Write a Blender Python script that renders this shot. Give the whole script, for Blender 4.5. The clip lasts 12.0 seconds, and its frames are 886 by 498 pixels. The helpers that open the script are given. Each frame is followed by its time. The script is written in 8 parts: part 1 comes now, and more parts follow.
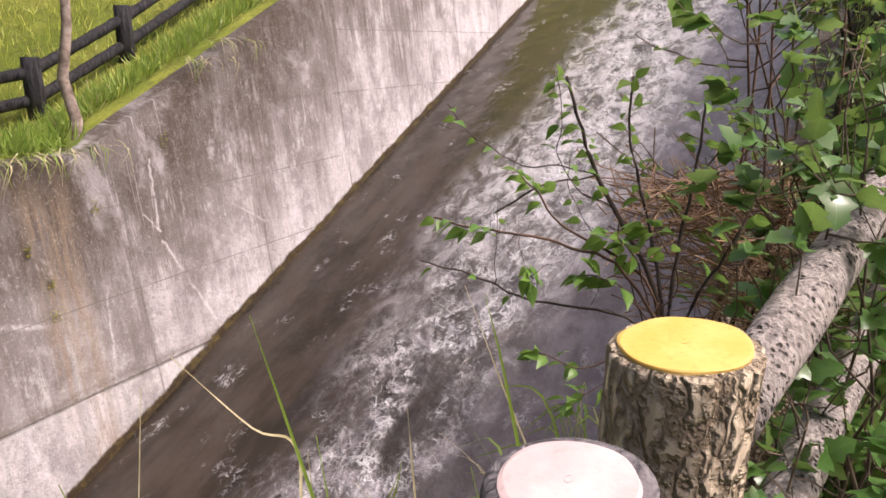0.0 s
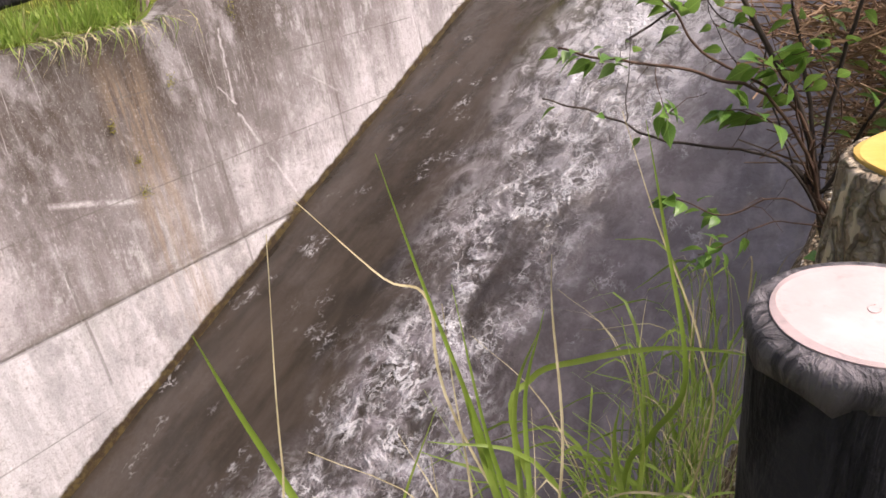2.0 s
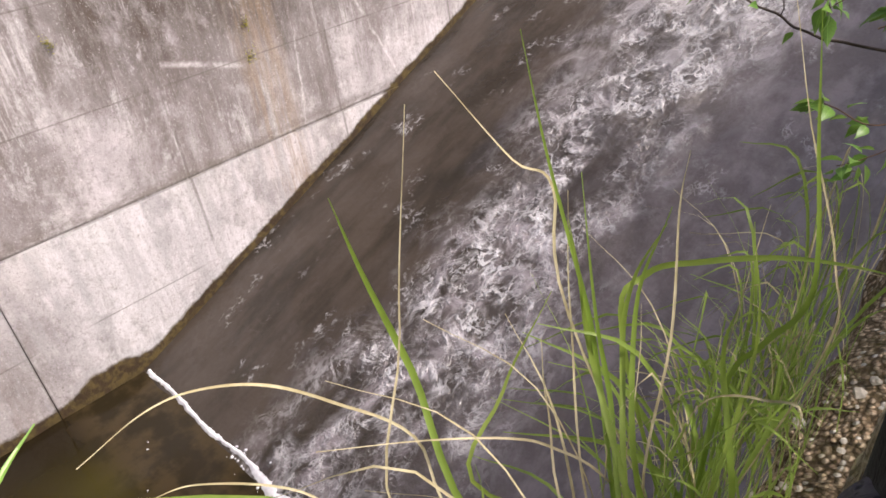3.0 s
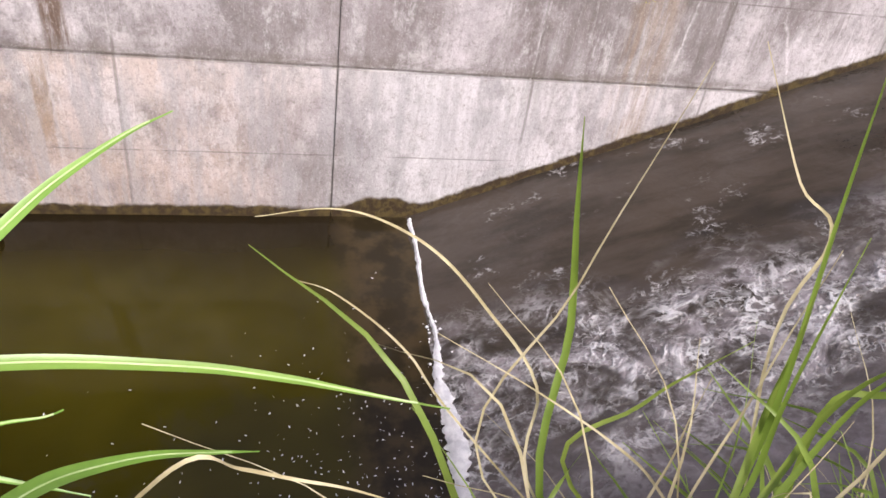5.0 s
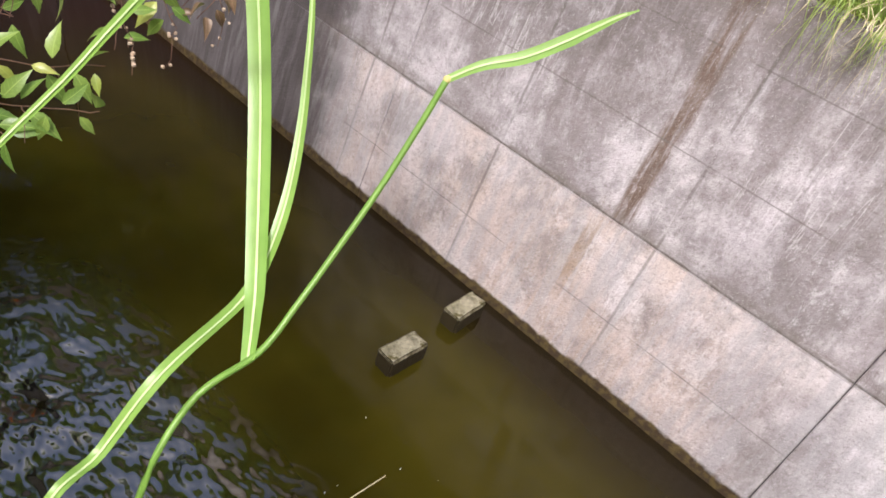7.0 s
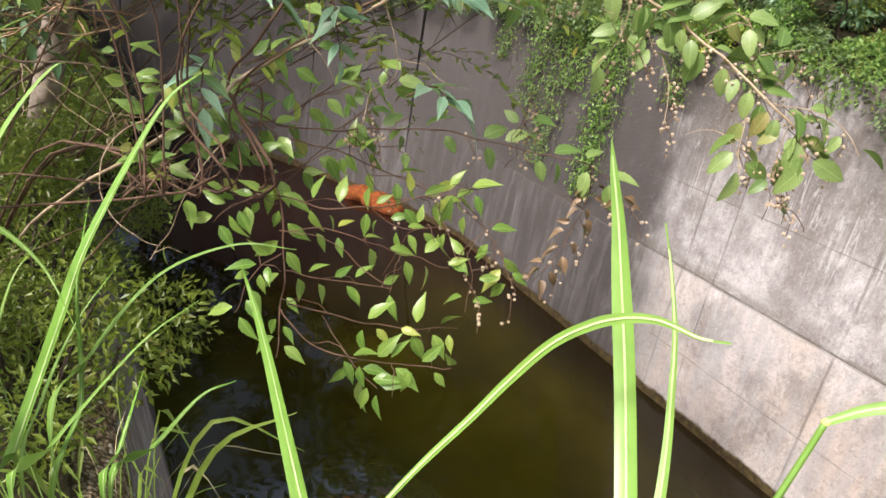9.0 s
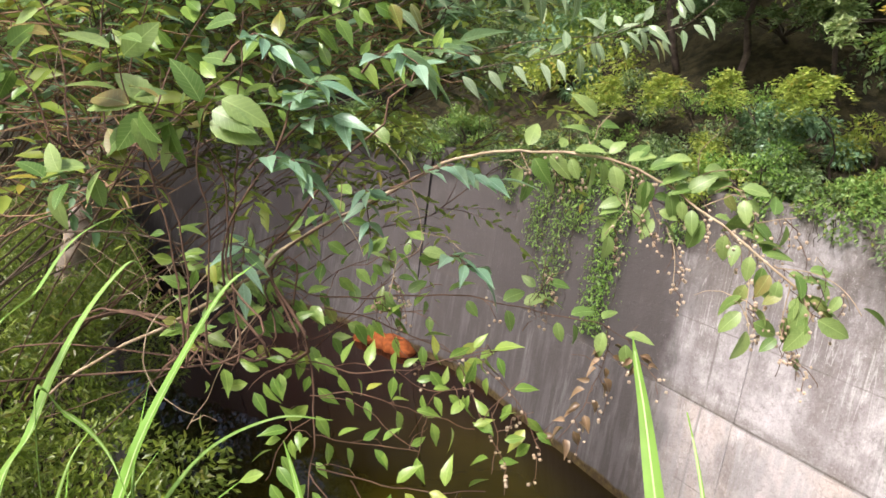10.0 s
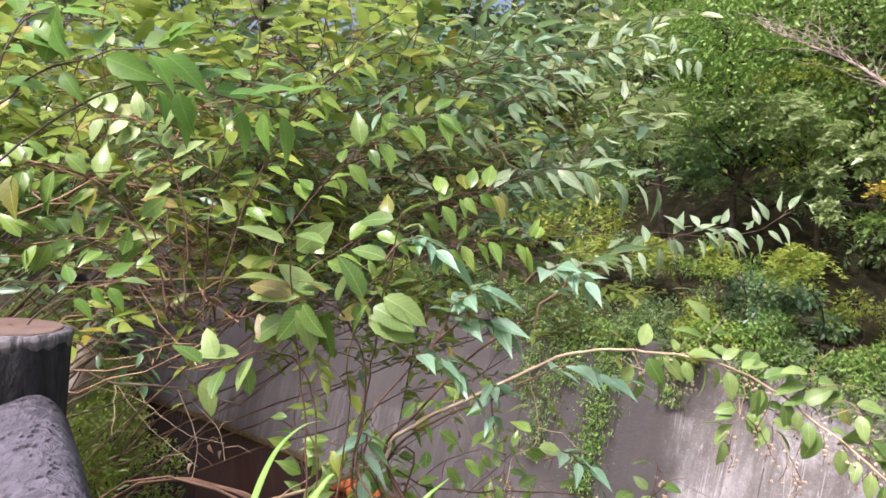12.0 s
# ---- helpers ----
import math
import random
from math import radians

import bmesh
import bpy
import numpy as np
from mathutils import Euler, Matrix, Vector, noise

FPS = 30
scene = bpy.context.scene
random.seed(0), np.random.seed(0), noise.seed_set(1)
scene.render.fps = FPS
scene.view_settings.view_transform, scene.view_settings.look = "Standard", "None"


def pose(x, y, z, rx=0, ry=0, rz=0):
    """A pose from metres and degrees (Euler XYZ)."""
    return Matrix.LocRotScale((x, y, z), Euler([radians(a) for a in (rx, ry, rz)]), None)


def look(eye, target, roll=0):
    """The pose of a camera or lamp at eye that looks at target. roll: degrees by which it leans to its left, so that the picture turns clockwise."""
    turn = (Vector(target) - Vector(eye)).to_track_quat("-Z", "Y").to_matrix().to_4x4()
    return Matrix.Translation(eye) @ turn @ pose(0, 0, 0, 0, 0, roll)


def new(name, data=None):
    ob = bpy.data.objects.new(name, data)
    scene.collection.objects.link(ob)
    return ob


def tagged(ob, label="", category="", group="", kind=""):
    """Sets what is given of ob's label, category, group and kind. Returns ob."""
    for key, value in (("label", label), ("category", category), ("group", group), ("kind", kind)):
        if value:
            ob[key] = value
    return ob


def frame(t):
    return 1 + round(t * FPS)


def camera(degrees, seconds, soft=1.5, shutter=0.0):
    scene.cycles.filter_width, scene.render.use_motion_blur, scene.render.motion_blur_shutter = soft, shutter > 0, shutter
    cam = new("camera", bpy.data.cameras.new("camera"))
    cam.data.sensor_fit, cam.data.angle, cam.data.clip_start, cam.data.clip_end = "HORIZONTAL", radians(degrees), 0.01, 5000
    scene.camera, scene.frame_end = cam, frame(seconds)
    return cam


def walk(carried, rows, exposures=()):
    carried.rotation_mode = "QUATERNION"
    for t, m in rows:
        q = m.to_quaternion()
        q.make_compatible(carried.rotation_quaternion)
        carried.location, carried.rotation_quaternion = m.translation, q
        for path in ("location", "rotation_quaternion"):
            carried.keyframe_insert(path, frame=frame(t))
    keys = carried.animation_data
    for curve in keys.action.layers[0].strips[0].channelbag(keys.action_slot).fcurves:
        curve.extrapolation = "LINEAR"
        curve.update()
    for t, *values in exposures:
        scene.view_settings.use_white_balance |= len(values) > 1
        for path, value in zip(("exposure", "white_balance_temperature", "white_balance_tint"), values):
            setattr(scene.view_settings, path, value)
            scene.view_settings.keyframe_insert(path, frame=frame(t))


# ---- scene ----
cam = camera(64.9, 12.0, soft=1.6)


def aim(x, y, z, yaw, pitch, roll):
    """A camera pose from a place, a heading (degrees to the left of +y), a tilt and a lean."""
    a, p = radians(yaw), radians(pitch)
    way = Vector((-math.sin(a) * math.cos(p), math.cos(a) * math.cos(p), math.sin(p)))
    eye = Vector((x, y, z))
    return look(eye, eye + way, roll)


ROWS = [
    (0, -0.607, 0.597, 4.770, -60.99, -17.09, 0.94),
    (0.5, -0.633, 0.695, 4.755, -59.46, -18.37, -0.06),
    (1, -0.596, 0.724, 4.717, -57.91, -20.46, -1.30),
    (1.5, -0.575, 0.746, 4.679, -56.56, -23.59, -2.43),
    (2, -0.574, 0.747, 4.671, -54.77, -27.50, -2.92),
    (2.5, -0.620, 0.778, 4.664, -51.88, -31.94, -3.18),
    (3, -0.620, 0.795, 4.666, -46.38, -36.44, -1.92),
    (3.5, -0.622, 0.872, 4.711, -39.87, -40.47, 0.35),
    (3.7, -0.642, 0.881, 4.724, -37.24, -41.56, 2.00),
    (5.3, -0.510, 0.742, 4.557, -13.84, -42.79, 13.94),
    (5.5, -0.529, 0.764, 4.525, -10.49, -42.10, 14.19),
    (6, -0.570, 0.800, 4.513, -0.48, -38.29, 15.82),
    (6.5, -0.626, 0.845, 4.561, 15.38, -35.66, 18.88),
    (7, -0.672, 0.846, 4.600, 30.27, -36.55, 19.64),
    (7.5, -0.763, 0.867, 4.579, 42.55, -36.20, 16.37),
    (7.7, -0.801, 0.878, 4.580, 46.72, -36.13, 15.52),
    (9.3, -0.695, 0.797, 4.702, 63.14, -21.65, 2.32),
    (9.5, -0.689, 0.790, 4.713, 63.44, -19.32, 2.00),
    (10, -0.683, 0.764, 4.744, 63.15, -13.69, 1.67),
    (10.5, -0.672, 0.762, 4.767, 61.52, -9.45, 2.73),
    (11, -0.705, 0.709, 4.791, 60.50, -6.34, 5.06),
    (11.5, -0.735, 0.614, 4.818, 60.64, -3.89, 6.64),
    (12, -0.802, 0.507, 4.829, 61.60, -2.18, 5.39),
]
walk(cam, [(r[0], aim(*r[1:])) for r in ROWS], exposures=[(0, 0.30, 6750, 19), (3.7, 0.34, 6450, 14), (6.4, 0.22, 6200, 17), (7.7, 0.48, 6200, 9), (9.3, 0.66, 6450, 8), (12, 0.86, 6150, 17)])

# ---- light: hazy daylight with a soft sun over the near bank ----
SUN_UP, SUN_TURN = radians(54), radians(160)
world = bpy.data.worlds.new("sky")
scene.world = world
world.use_nodes = True
sky = world.node_tree.nodes.new("ShaderNodeTexSky")
sky.sky_type, sky.sun_disc = "NISHITA", False
sky.sun_elevation, sky.sun_rotation = SUN_UP, SUN_TURN
sky.air_density, sky.dust_density = 1.0, 9.0
back = world.node_tree.nodes["Background"]
world.node_tree.links.new(sky.outputs[0], back.inputs[0])
back.inputs[1].default_value = 0.15
sun = new("sun", bpy.data.lights.new("sun", "SUN"))
sun.data.energy, sun.data.angle, sun.data.color = 2.5, radians(8), (1.0, 0.97, 0.93)
to_sun = Vector((math.sin(SUN_TURN) * math.cos(SUN_UP), math.cos(SUN_TURN) * math.cos(SUN_UP), math.sin(SUN_UP)))
sun.matrix_world = look(to_sun * 60, (0, 0, 0))


# ---- materials ----
class Mat:
    """A small builder of node materials."""

    def __init__(self, name, rough=0.8, spec=0.4):
        self.m = bpy.data.materials.new(name)
        self.m.use_nodes = True
        self.t = self.m.node_tree
        self.b = self.t.nodes["Principled BSDF"]
        self.b.inputs["Roughness"].default_value = rough
        self.b.inputs["Specular IOR Level"].default_value = spec
        self.co = self.n("ShaderNodeTexCoord")

    def n(self, kind, **kw):
        node = self.t.nodes.new(kind)
        for key, value in kw.items():
            setattr(node, key, value)
        return node

    def put(self, sock, value):
        if isinstance(value, bpy.types.NodeSocket):
            self.t.links.new(value, sock)
        elif isinstance(value, tuple) and len(value) == 3 and sock.type == "RGBA":
            sock.default_value = (*value, 1)
        else:
            sock.default_value = value

    def space(self, scale=(1, 1, 1), kind="Object"):
        mp = self.n("ShaderNodeMapping")
        self.t.links.new(self.co.outputs[kind], mp.inputs[0])
        mp.inputs["Scale"].default_value = scale
        return mp.outputs[0]

    def noise(self, scale=1.0, detail=4.0, rough=0.6, stretch=(1, 1, 1), warp=0.0):
        nz = self.n("ShaderNodeTexNoise")
        self.t.links.new(self.space(stretch), nz.inputs["Vector"])
        nz.inputs["Scale"].default_value, nz.inputs["Detail"].default_value = scale, detail
        nz.inputs["Roughness"].default_value, nz.inputs["Distortion"].default_value = rough, warp
        return nz.outputs[0]

    def ramp(self, value, a, b, lo=0.0, hi=1.0):
        mr = self.n("ShaderNodeMapRange", interpolation_type="SMOOTHSTEP")
        for i, v in enumerate((value, a, b, lo, hi)):
            self.put(mr.inputs[i], v)
        return mr.outputs[0]

    def math(self, op, a, b=0.0, clamp=False):
        mt = self.n("ShaderNodeMath", operation=op, use_clamp=clamp)
        self.put(mt.inputs[0], a), self.put(mt.inputs[1], b)
        return mt.outputs[0]

    def mix(self, fac, a, b, kind="MIX"):
        mx = self.n("ShaderNodeMix", data_type="RGBA", blend_type=kind)
        self.put(mx.inputs[0], fac), self.put(mx.inputs[6], a), self.put(mx.inputs[7], b)
        return mx.outputs[2]

    def axis(self, which, kind="Object"):
        sp = self.n("ShaderNodeSeparateXYZ")
        self.t.links.new(self.co.outputs[kind], sp.inputs[0])
        return sp.outputs[which]

    def rand(self, isle=False):
        if isle:
            return self.n("ShaderNodeNewGeometry").outputs["Random Per Island"]
        return self.n("ShaderNodeObjectInfo").outputs["Random"]

    def color(self, value):
        self.put(self.b.inputs["Base Color"], value)
        return self

    def rough(self, value):
        self.put(self.b.inputs["Roughness"], value)
        return self

    def bump(self, height, strength=0.5, distance=0.01):
        bp = self.n("ShaderNodeBump")
        bp.inputs["Strength"].default_value, bp.inputs["Distance"].default_value = strength, distance
        self.put(bp.inputs["Height"], height)
        self.t.links.new(bp.outputs[0], self.b.inputs["Normal"])
        return self


WALL_Y, BATTER, CHUTE_X, CHUTE = 6.0, 0.15, 0.78, 0.405


def chute_z(x):
    """Height of the water along the channel: a level pool, then the chute."""
    return max(0.0, (x - CHUTE_X) * CHUTE)


def wall_top(x):
    """Height of the coping of the long wall: level along the pool, then climbing with the chute."""
    return 3.67 + max(0.0, x - 3.3) * 0.475


def concrete_wall():
    m = Mat("streaked_concrete", 0.88, 0.25)
    x, z = m.axis(0), m.axis(2)
    col = m.mix(m.ramp(m.noise(0.9, 7, 0.68, (1, 1, 0.6)), 0.38, 0.62), (0.29, 0.26, 0.27), (0.58, 0.55, 0.575))
    col = m.mix(m.ramp(m.noise(3.2, 6, 0.7), 0.42, 0.62, 0, 0.65), col, (0.225, 0.20, 0.20))
    # the lower pour: paler under the joint, warmer by the pool
    low = m.ramp(z, 1.53, 1.49)
    drip = m.noise(9.0, 4, 0.6, (1, 0.05, 0.16))
    pale = m.math("MULTIPLY", low, m.ramp(m.math("ADD", z, m.math("MULTIPLY", drip, 0.55)), 1.30, 1.66))
    col = m.mix(m.math("MULTIPLY", pale, 0.6), col, (0.68, 0.65, 0.66))
    col = m.mix(m.math("MULTIPLY", low, m.math("MULTIPLY", m.ramp(x, 0.3, -1.5), m.ramp(m.noise(1.2, 5, 0.65), 0.3, 0.7, 0.25, 0.8))), col, (0.56, 0.46, 0.41))
    col = m.mix(m.math("MULTIPLY", low, m.math("MULTIPLY", m.ramp(m.math("ABSOLUTE", m.math("SUBTRACT", x, 1.2)), 1.5, 0.4), 0.5)), col, (0.58, 0.59, 0.62))
    # pale lime runs and dark rain streaks, drawn out down the face
    run = m.noise(4.2, 5, 0.62, (1, 0.05, 0.14))
    upper = m.ramp(low, 0, 1, 1.0, 0.35)
    col = m.mix(m.math("MULTIPLY", m.ramp(run, 0.52, 0.70, 0, 0.38), upper), col, (0.70, 0.68, 0.72))
    fine = m.noise(14.0, 7, 0.75, (1, 0.04, 0.09))
    broad = m.noise(3.0, 5, 0.6, (1, 0.04, 0.10))
    top = m.math("MULTIPLY", m.math("MAXIMUM", m.math("SUBTRACT", x, 3.3), 0.0), 0.475)
    depth = m.math("SUBTRACT", m.math("ADD", top, 3.67), z)
    reachd = m.math("ADD", depth, m.math("MULTIPLY", m.math("SUBTRACT", broad, 0.5), 3.4))
    high = m.ramp(reachd, m.ramp(x, 0.0, 2.5, 2.0, 3.2), 0.3)
    clean = m.math("MULTIPLY", m.math("MULTIPLY", m.ramp(reachd, 1.6, 2.9), m.ramp(x, 0.2, 1.6)), 0.6)
    col = m.mix(clean, col, (0.70, 0.675, 0.71))
    # darkening towards the bend: stain plus tree shade painted into the wall
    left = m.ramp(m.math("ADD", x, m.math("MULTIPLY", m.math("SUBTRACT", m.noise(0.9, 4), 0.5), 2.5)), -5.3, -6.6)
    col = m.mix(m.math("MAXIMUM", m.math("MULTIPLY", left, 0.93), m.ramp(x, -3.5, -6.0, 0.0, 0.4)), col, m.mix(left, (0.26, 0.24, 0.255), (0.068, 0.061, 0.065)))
    mids = m.noise(3.4, 9, 0.72, (1, 0.04, 0.14), 0.3)
    streak = m.math("ADD", m.math("MULTIPLY", fine, 0.38), m.math("MULTIPLY", mids, 0.62))
    dirt = m.math("MULTIPLY", m.ramp(streak, 0.40, 0.60), m.math("MAXIMUM", high, m.math("MULTIPLY", left, m.ramp(broad, 0.30, 0.5))))
    col = m.mix(m.math("MULTIPLY", dirt, m.math("MAXIMUM", m.ramp(x, -1.0, 1.0, 0.6, 0.92), m.ramp(x, -2.5, -5.0, 0.0, 0.9))), col, (0.085, 0.066, 0.052))
    col = m.mix(m.math("MULTIPLY", m.ramp(depth, 0.5, 0.0), m.ramp(m.noise(5, 5), 0.3, 0.6, 0.2, 0.8)), col, (0.10, 0.075, 0.055))
    old = m.math("MULTIPLY", m.math("MULTIPLY", m.ramp(x, 0.4, 2.0), m.ramp(x, 9.5, 6.0)), m.ramp(m.math("ADD", depth, m.math("MULTIPLY", m.math("SUBTRACT", mids, 0.5), 3.4)), 1.85, 0.55))
    col = m.mix(m.math("MULTIPLY", old, 0.84), col, (0.062, 0.047, 0.036))
    # darker towards the top of the wall along the pool
    dark_top = m.math("MULTIPLY", m.ramp(x, -2.0, -4.5), m.ramp(m.math("ADD", depth, m.math("MULTIPLY", m.math("SUBTRACT", mids, 0.5), 2.6)), 1.7, 0.2))
    col = m.mix(m.math("MULTIPLY", dark_top, 0.85), col, (0.085, 0.072, 0.066))
    thin = m.noise(26.0, 5, 0.7, (1, 0.03, 0.05))
    col = m.mix(m.math("MULTIPLY", m.math("MULTIPLY", m.ramp(thin, 0.52, 0.70), m.ramp(x, -0.5, 1.0, 0.25, 0.5)), upper), col, (0.20, 0.18, 0.165))
    col = m.mix(m.math("MULTIPLY", m.ramp(m.noise(1.9, 7, 0.72, (1, 1, 0.7)), 0.48, 0.62), 0.6), col, (0.195, 0.175, 0.175))
    # white efflorescence in sharp-edged patches and drips
    white = m.math("MULTIPLY", m.ramp(m.noise(2.4, 9, 0.78, (1, 1, 0.55)), 0.53, 0.60), m.math("MULTIPLY", m.ramp(dirt, 0.6, 0.1), m.ramp(depth, 0.2, 1.0)))
    col = m.mix(m.math("MULTIPLY", white, m.math("MULTIPLY", m.ramp(left, 0, 1, 0.38, 0.04), m.ramp(x, -5.5, -2.5, 0.25, 1.0))), col, (0.74, 0.72, 0.75))
    vein = m.noise(8.0, 3, 0.5, (1, 0.04, 0.05))
    line = m.math("MULTIPLY", m.ramp(m.math("ABSOLUTE", m.math("SUBTRACT", vein, 0.5)), 0.012, 0.004), m.ramp(m.noise(0.9, 3), 0.5, 0.6))
    col = m.mix(m.math("MULTIPLY", line, 0.3), col, (0.80, 0.78, 0.80))
    # dark streaks and tree shade at the bend, both put into the colour
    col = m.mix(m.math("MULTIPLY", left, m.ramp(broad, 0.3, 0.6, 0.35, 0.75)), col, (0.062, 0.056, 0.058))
    # rust-brown seepage
    for cx, w, lo, hi, tone, amt in ((2.85, 0.28, 0.5, 3.4, (0.30, 0.22, 0.15), 0.55), (-2.2, 0.12, 1.5, 4.0, (0.15, 0.105, 0.08), 1.0),
                                     (-2.38, 0.09, 0.75, 1.5, (0.27, 0.19, 0.12), 0.7), (-2.2, 1.6, -0.3, 0.8, (0.42, 0.30, 0.22), 0.3)):
        d = m.math("ABSOLUTE", m.math("SUBTRACT", m.math("ADD", x, m.math("MULTIPLY", m.noise(1.4, 3), 0.12)), cx + 0.06))
        band = m.math("MULTIPLY", m.ramp(d, w * 1.15, w * 0.45), m.math("MULTIPLY", m.ramp(z, lo - 0.15, lo + 0.1), m.ramp(z, hi + 0.3, hi - 0.3)))
        col = m.mix(m.math("MULTIPLY", band, m.math("MULTIPLY", m.ramp(m.noise(14, 6, 0.7, (1, 0.1, 0.09)), 0.38, 0.58), amt)), col, tone)
    # cloudy blotches left by the pours
    cloud = m.noise(1.25, 10, 0.74, (1, 1, 0.6), 0.4)
    open_air = m.ramp(left, 0, 1, 1.0, 0.08)
    col = m.mix(m.math("MULTIPLY", m.ramp(cloud, 0.50, 0.66, 0, 0.42), open_air), col, (0.66, 0.63, 0.67))
    col = m.mix(m.ramp(cloud, 0.46, 0.34, 0, 0.18), col, (0.21, 0.185, 0.18))
    # white lime weeping out of cracks
    wob = m.math("MULTIPLY", m.math("SUBTRACT", m.noise(7, 4, 0.6), 0.5), 0.09)
    for x1, z1, x2, z2, wide in ((3.97, 2.71, 4.48, 1.63, 0.020), (3.26, 2.45, 3.14, 1.54, 0.016), (1.90, 2.50, 2.65, 2.27, 0.030), (4.00, 3.53, 3.95, 2.83, 0.018), (1.81, 2.21, 1.78, 1.60, 0.012), (4.96, 2.91, 5.43, 2.60, 0.014), (7.08, 3.30, 7.16, 2.79, 0.020), (3.81, 3.02, 3.97, 2.81, 0.012)):
        dx, dz = x2 - x1, z2 - z1
        px, pz = m.math("SUBTRACT", m.math("ADD", x, wob), x1), m.math("SUBTRACT", z, z1)
        along = m.math("DIVIDE", m.math("ADD", m.math("MULTIPLY", px, dx), m.math("MULTIPLY", pz, dz)), dx * dx + dz * dz, True)
        ex, ez = m.math("SUBTRACT", px, m.math("MULTIPLY", along, dx)), m.math("SUBTRACT", pz, m.math("MULTIPLY", along, dz))
        off = m.math("SQRT", m.math("ADD", m.math("MULTIPLY", ex, ex), m.math("MULTIPLY", ez, ez)))
        col = m.mix(m.math("MULTIPLY", m.ramp(off, wide * 1.3, 0.0), m.ramp(m.noise(5, 6, 0.7), 0.36, 0.58, 0.05, 0.55)), col, (0.80, 0.77, 0.80))
    # marks of the shuttering boards
    for co, first, step in ((z, 1.5, 0.83), (x, 0.0, 1.8)):
        s = m.math("ABSOLUTE", m.math("SUBTRACT", m.math("FRACT", m.math("ADD", m.math("DIVIDE", m.math("SUBTRACT", co, first), step), 0.5)), 0.5))
        seam = m.math("MULTIPLY", m.ramp(s, 0.011, 0.004), m.ramp(m.noise(1.3, 3), 0.36, 0.5))
        col = m.mix(m.math("MULTIPLY", seam, 0.6), col, (0.13, 0.115, 0.105))
    grain = m.ramp(m.noise(24, 5, 0.75), 0.50, 0.68, 0, 0.5)
    col = m.mix(grain, col, (0.17, 0.145, 0.13))
    seam = m.math("MULTIPLY", m.ramp(z, 1.497, 1.502), m.ramp(m.math("SUBTRACT", z, m.math("MULTIPLY", m.noise(9, 4), 0.02)), 1.518, 1.502))
    col = m.mix(m.math("MULTIPLY", seam, 0.8), col, (0.07, 0.058, 0.05))
    lip = m.math("MULTIPLY", m.math("MULTIPLY", m.ramp(z, 1.50, 1.52), m.ramp(z, 1.66, 1.54)), m.ramp(m.noise(2.5, 5, 0.7, (1, 1, 4)), 0.38, 0.58))
    col = m.mix(m.math("MULTIPLY", lip, 0.6), col, (0.16, 0.135, 0.12))
    wash = m.math("MULTIPLY", low, m.ramp(m.noise(6.0, 7, 0.72, (1, 0.05, 0.11)), 0.46, 0.60, 0, 0.55))
    col = m.mix(wash, col, (0.36, 0.35, 0.37))
    drips = m.noise(17.0, 6, 0.75, (1, 0.04, 0.045))
    col = m.mix(m.math("MULTIPLY", m.ramp(drips, 0.58, 0.72, 0, 0.12), m.math("MULTIPLY", m.ramp(left, 0, 1, 1.0, 0.08), m.ramp(depth, 0.3, 1.1))), col, (0.78, 0.76, 0.79))
    col = m.mix(m.ramp(m.noise(55, 6, 0.85), 0.54, 0.66, 0, 0.6), col, (0.12, 0.105, 0.092))
    col = m.mix(m.ramp(m.noise(42, 6, 0.85, (1, 1, 0.6)), 0.58, 0.68, 0, 0.5), col, (0.82, 0.80, 0.82))
    pits = m.noise(85, 5, 0.8)
    col = m.mix(m.ramp(pits, 0.56, 0.66, 0, 0.3), col, (0.075, 0.062, 0.055))
    col = m.mix(m.math("MULTIPLY", m.ramp(m.noise(60, 4, 0.8, (1, 1, 0.5)), 0.57, 0.67, 0, 0.25), m.ramp(left, 0, 1, 1.0, 0.1)), col, (0.80, 0.77, 0.79))
    # the bend darkened once more: its stains and the trees' shade, as colour
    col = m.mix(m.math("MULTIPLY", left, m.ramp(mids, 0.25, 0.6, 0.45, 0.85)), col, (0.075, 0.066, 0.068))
    # the wet, slimy foot of the wall, following the water
    level = m.math("MULTIPLY", m.math("MAXIMUM", m.math("SUBTRACT", x, CHUTE_X), 0.0), CHUTE)
    heap = m.math("MULTIPLY", m.ramp(m.math("ABSOLUTE", m.math("SUBTRACT", x, 0.5)), 0.5, 0.1), 0.12)
    wet = m.math("SUBTRACT", m.math("SUBTRACT", z, m.math("ADD", level, heap)), m.math("MULTIPLY", m.noise(3.2, 6, 0.7), 0.16))
    slime = m.ramp(wet, 0.05, 0.005)
    col = m.mix(slime, col, m.mix(m.ramp(m.noise(14, 4), 0.4, 0.65), (0.045, 0.030, 0.018), (0.10, 0.075, 0.03)))
    m.color(col).rough(m.ramp(slime, 0, 1, 0.88, 0.5))
    m.bump(m.math("ADD", m.noise(35, 5, 0.7), m.math("MULTIPLY", m.noise(4, 4), 1.5)), 0.6, 0.016)
    return m.m


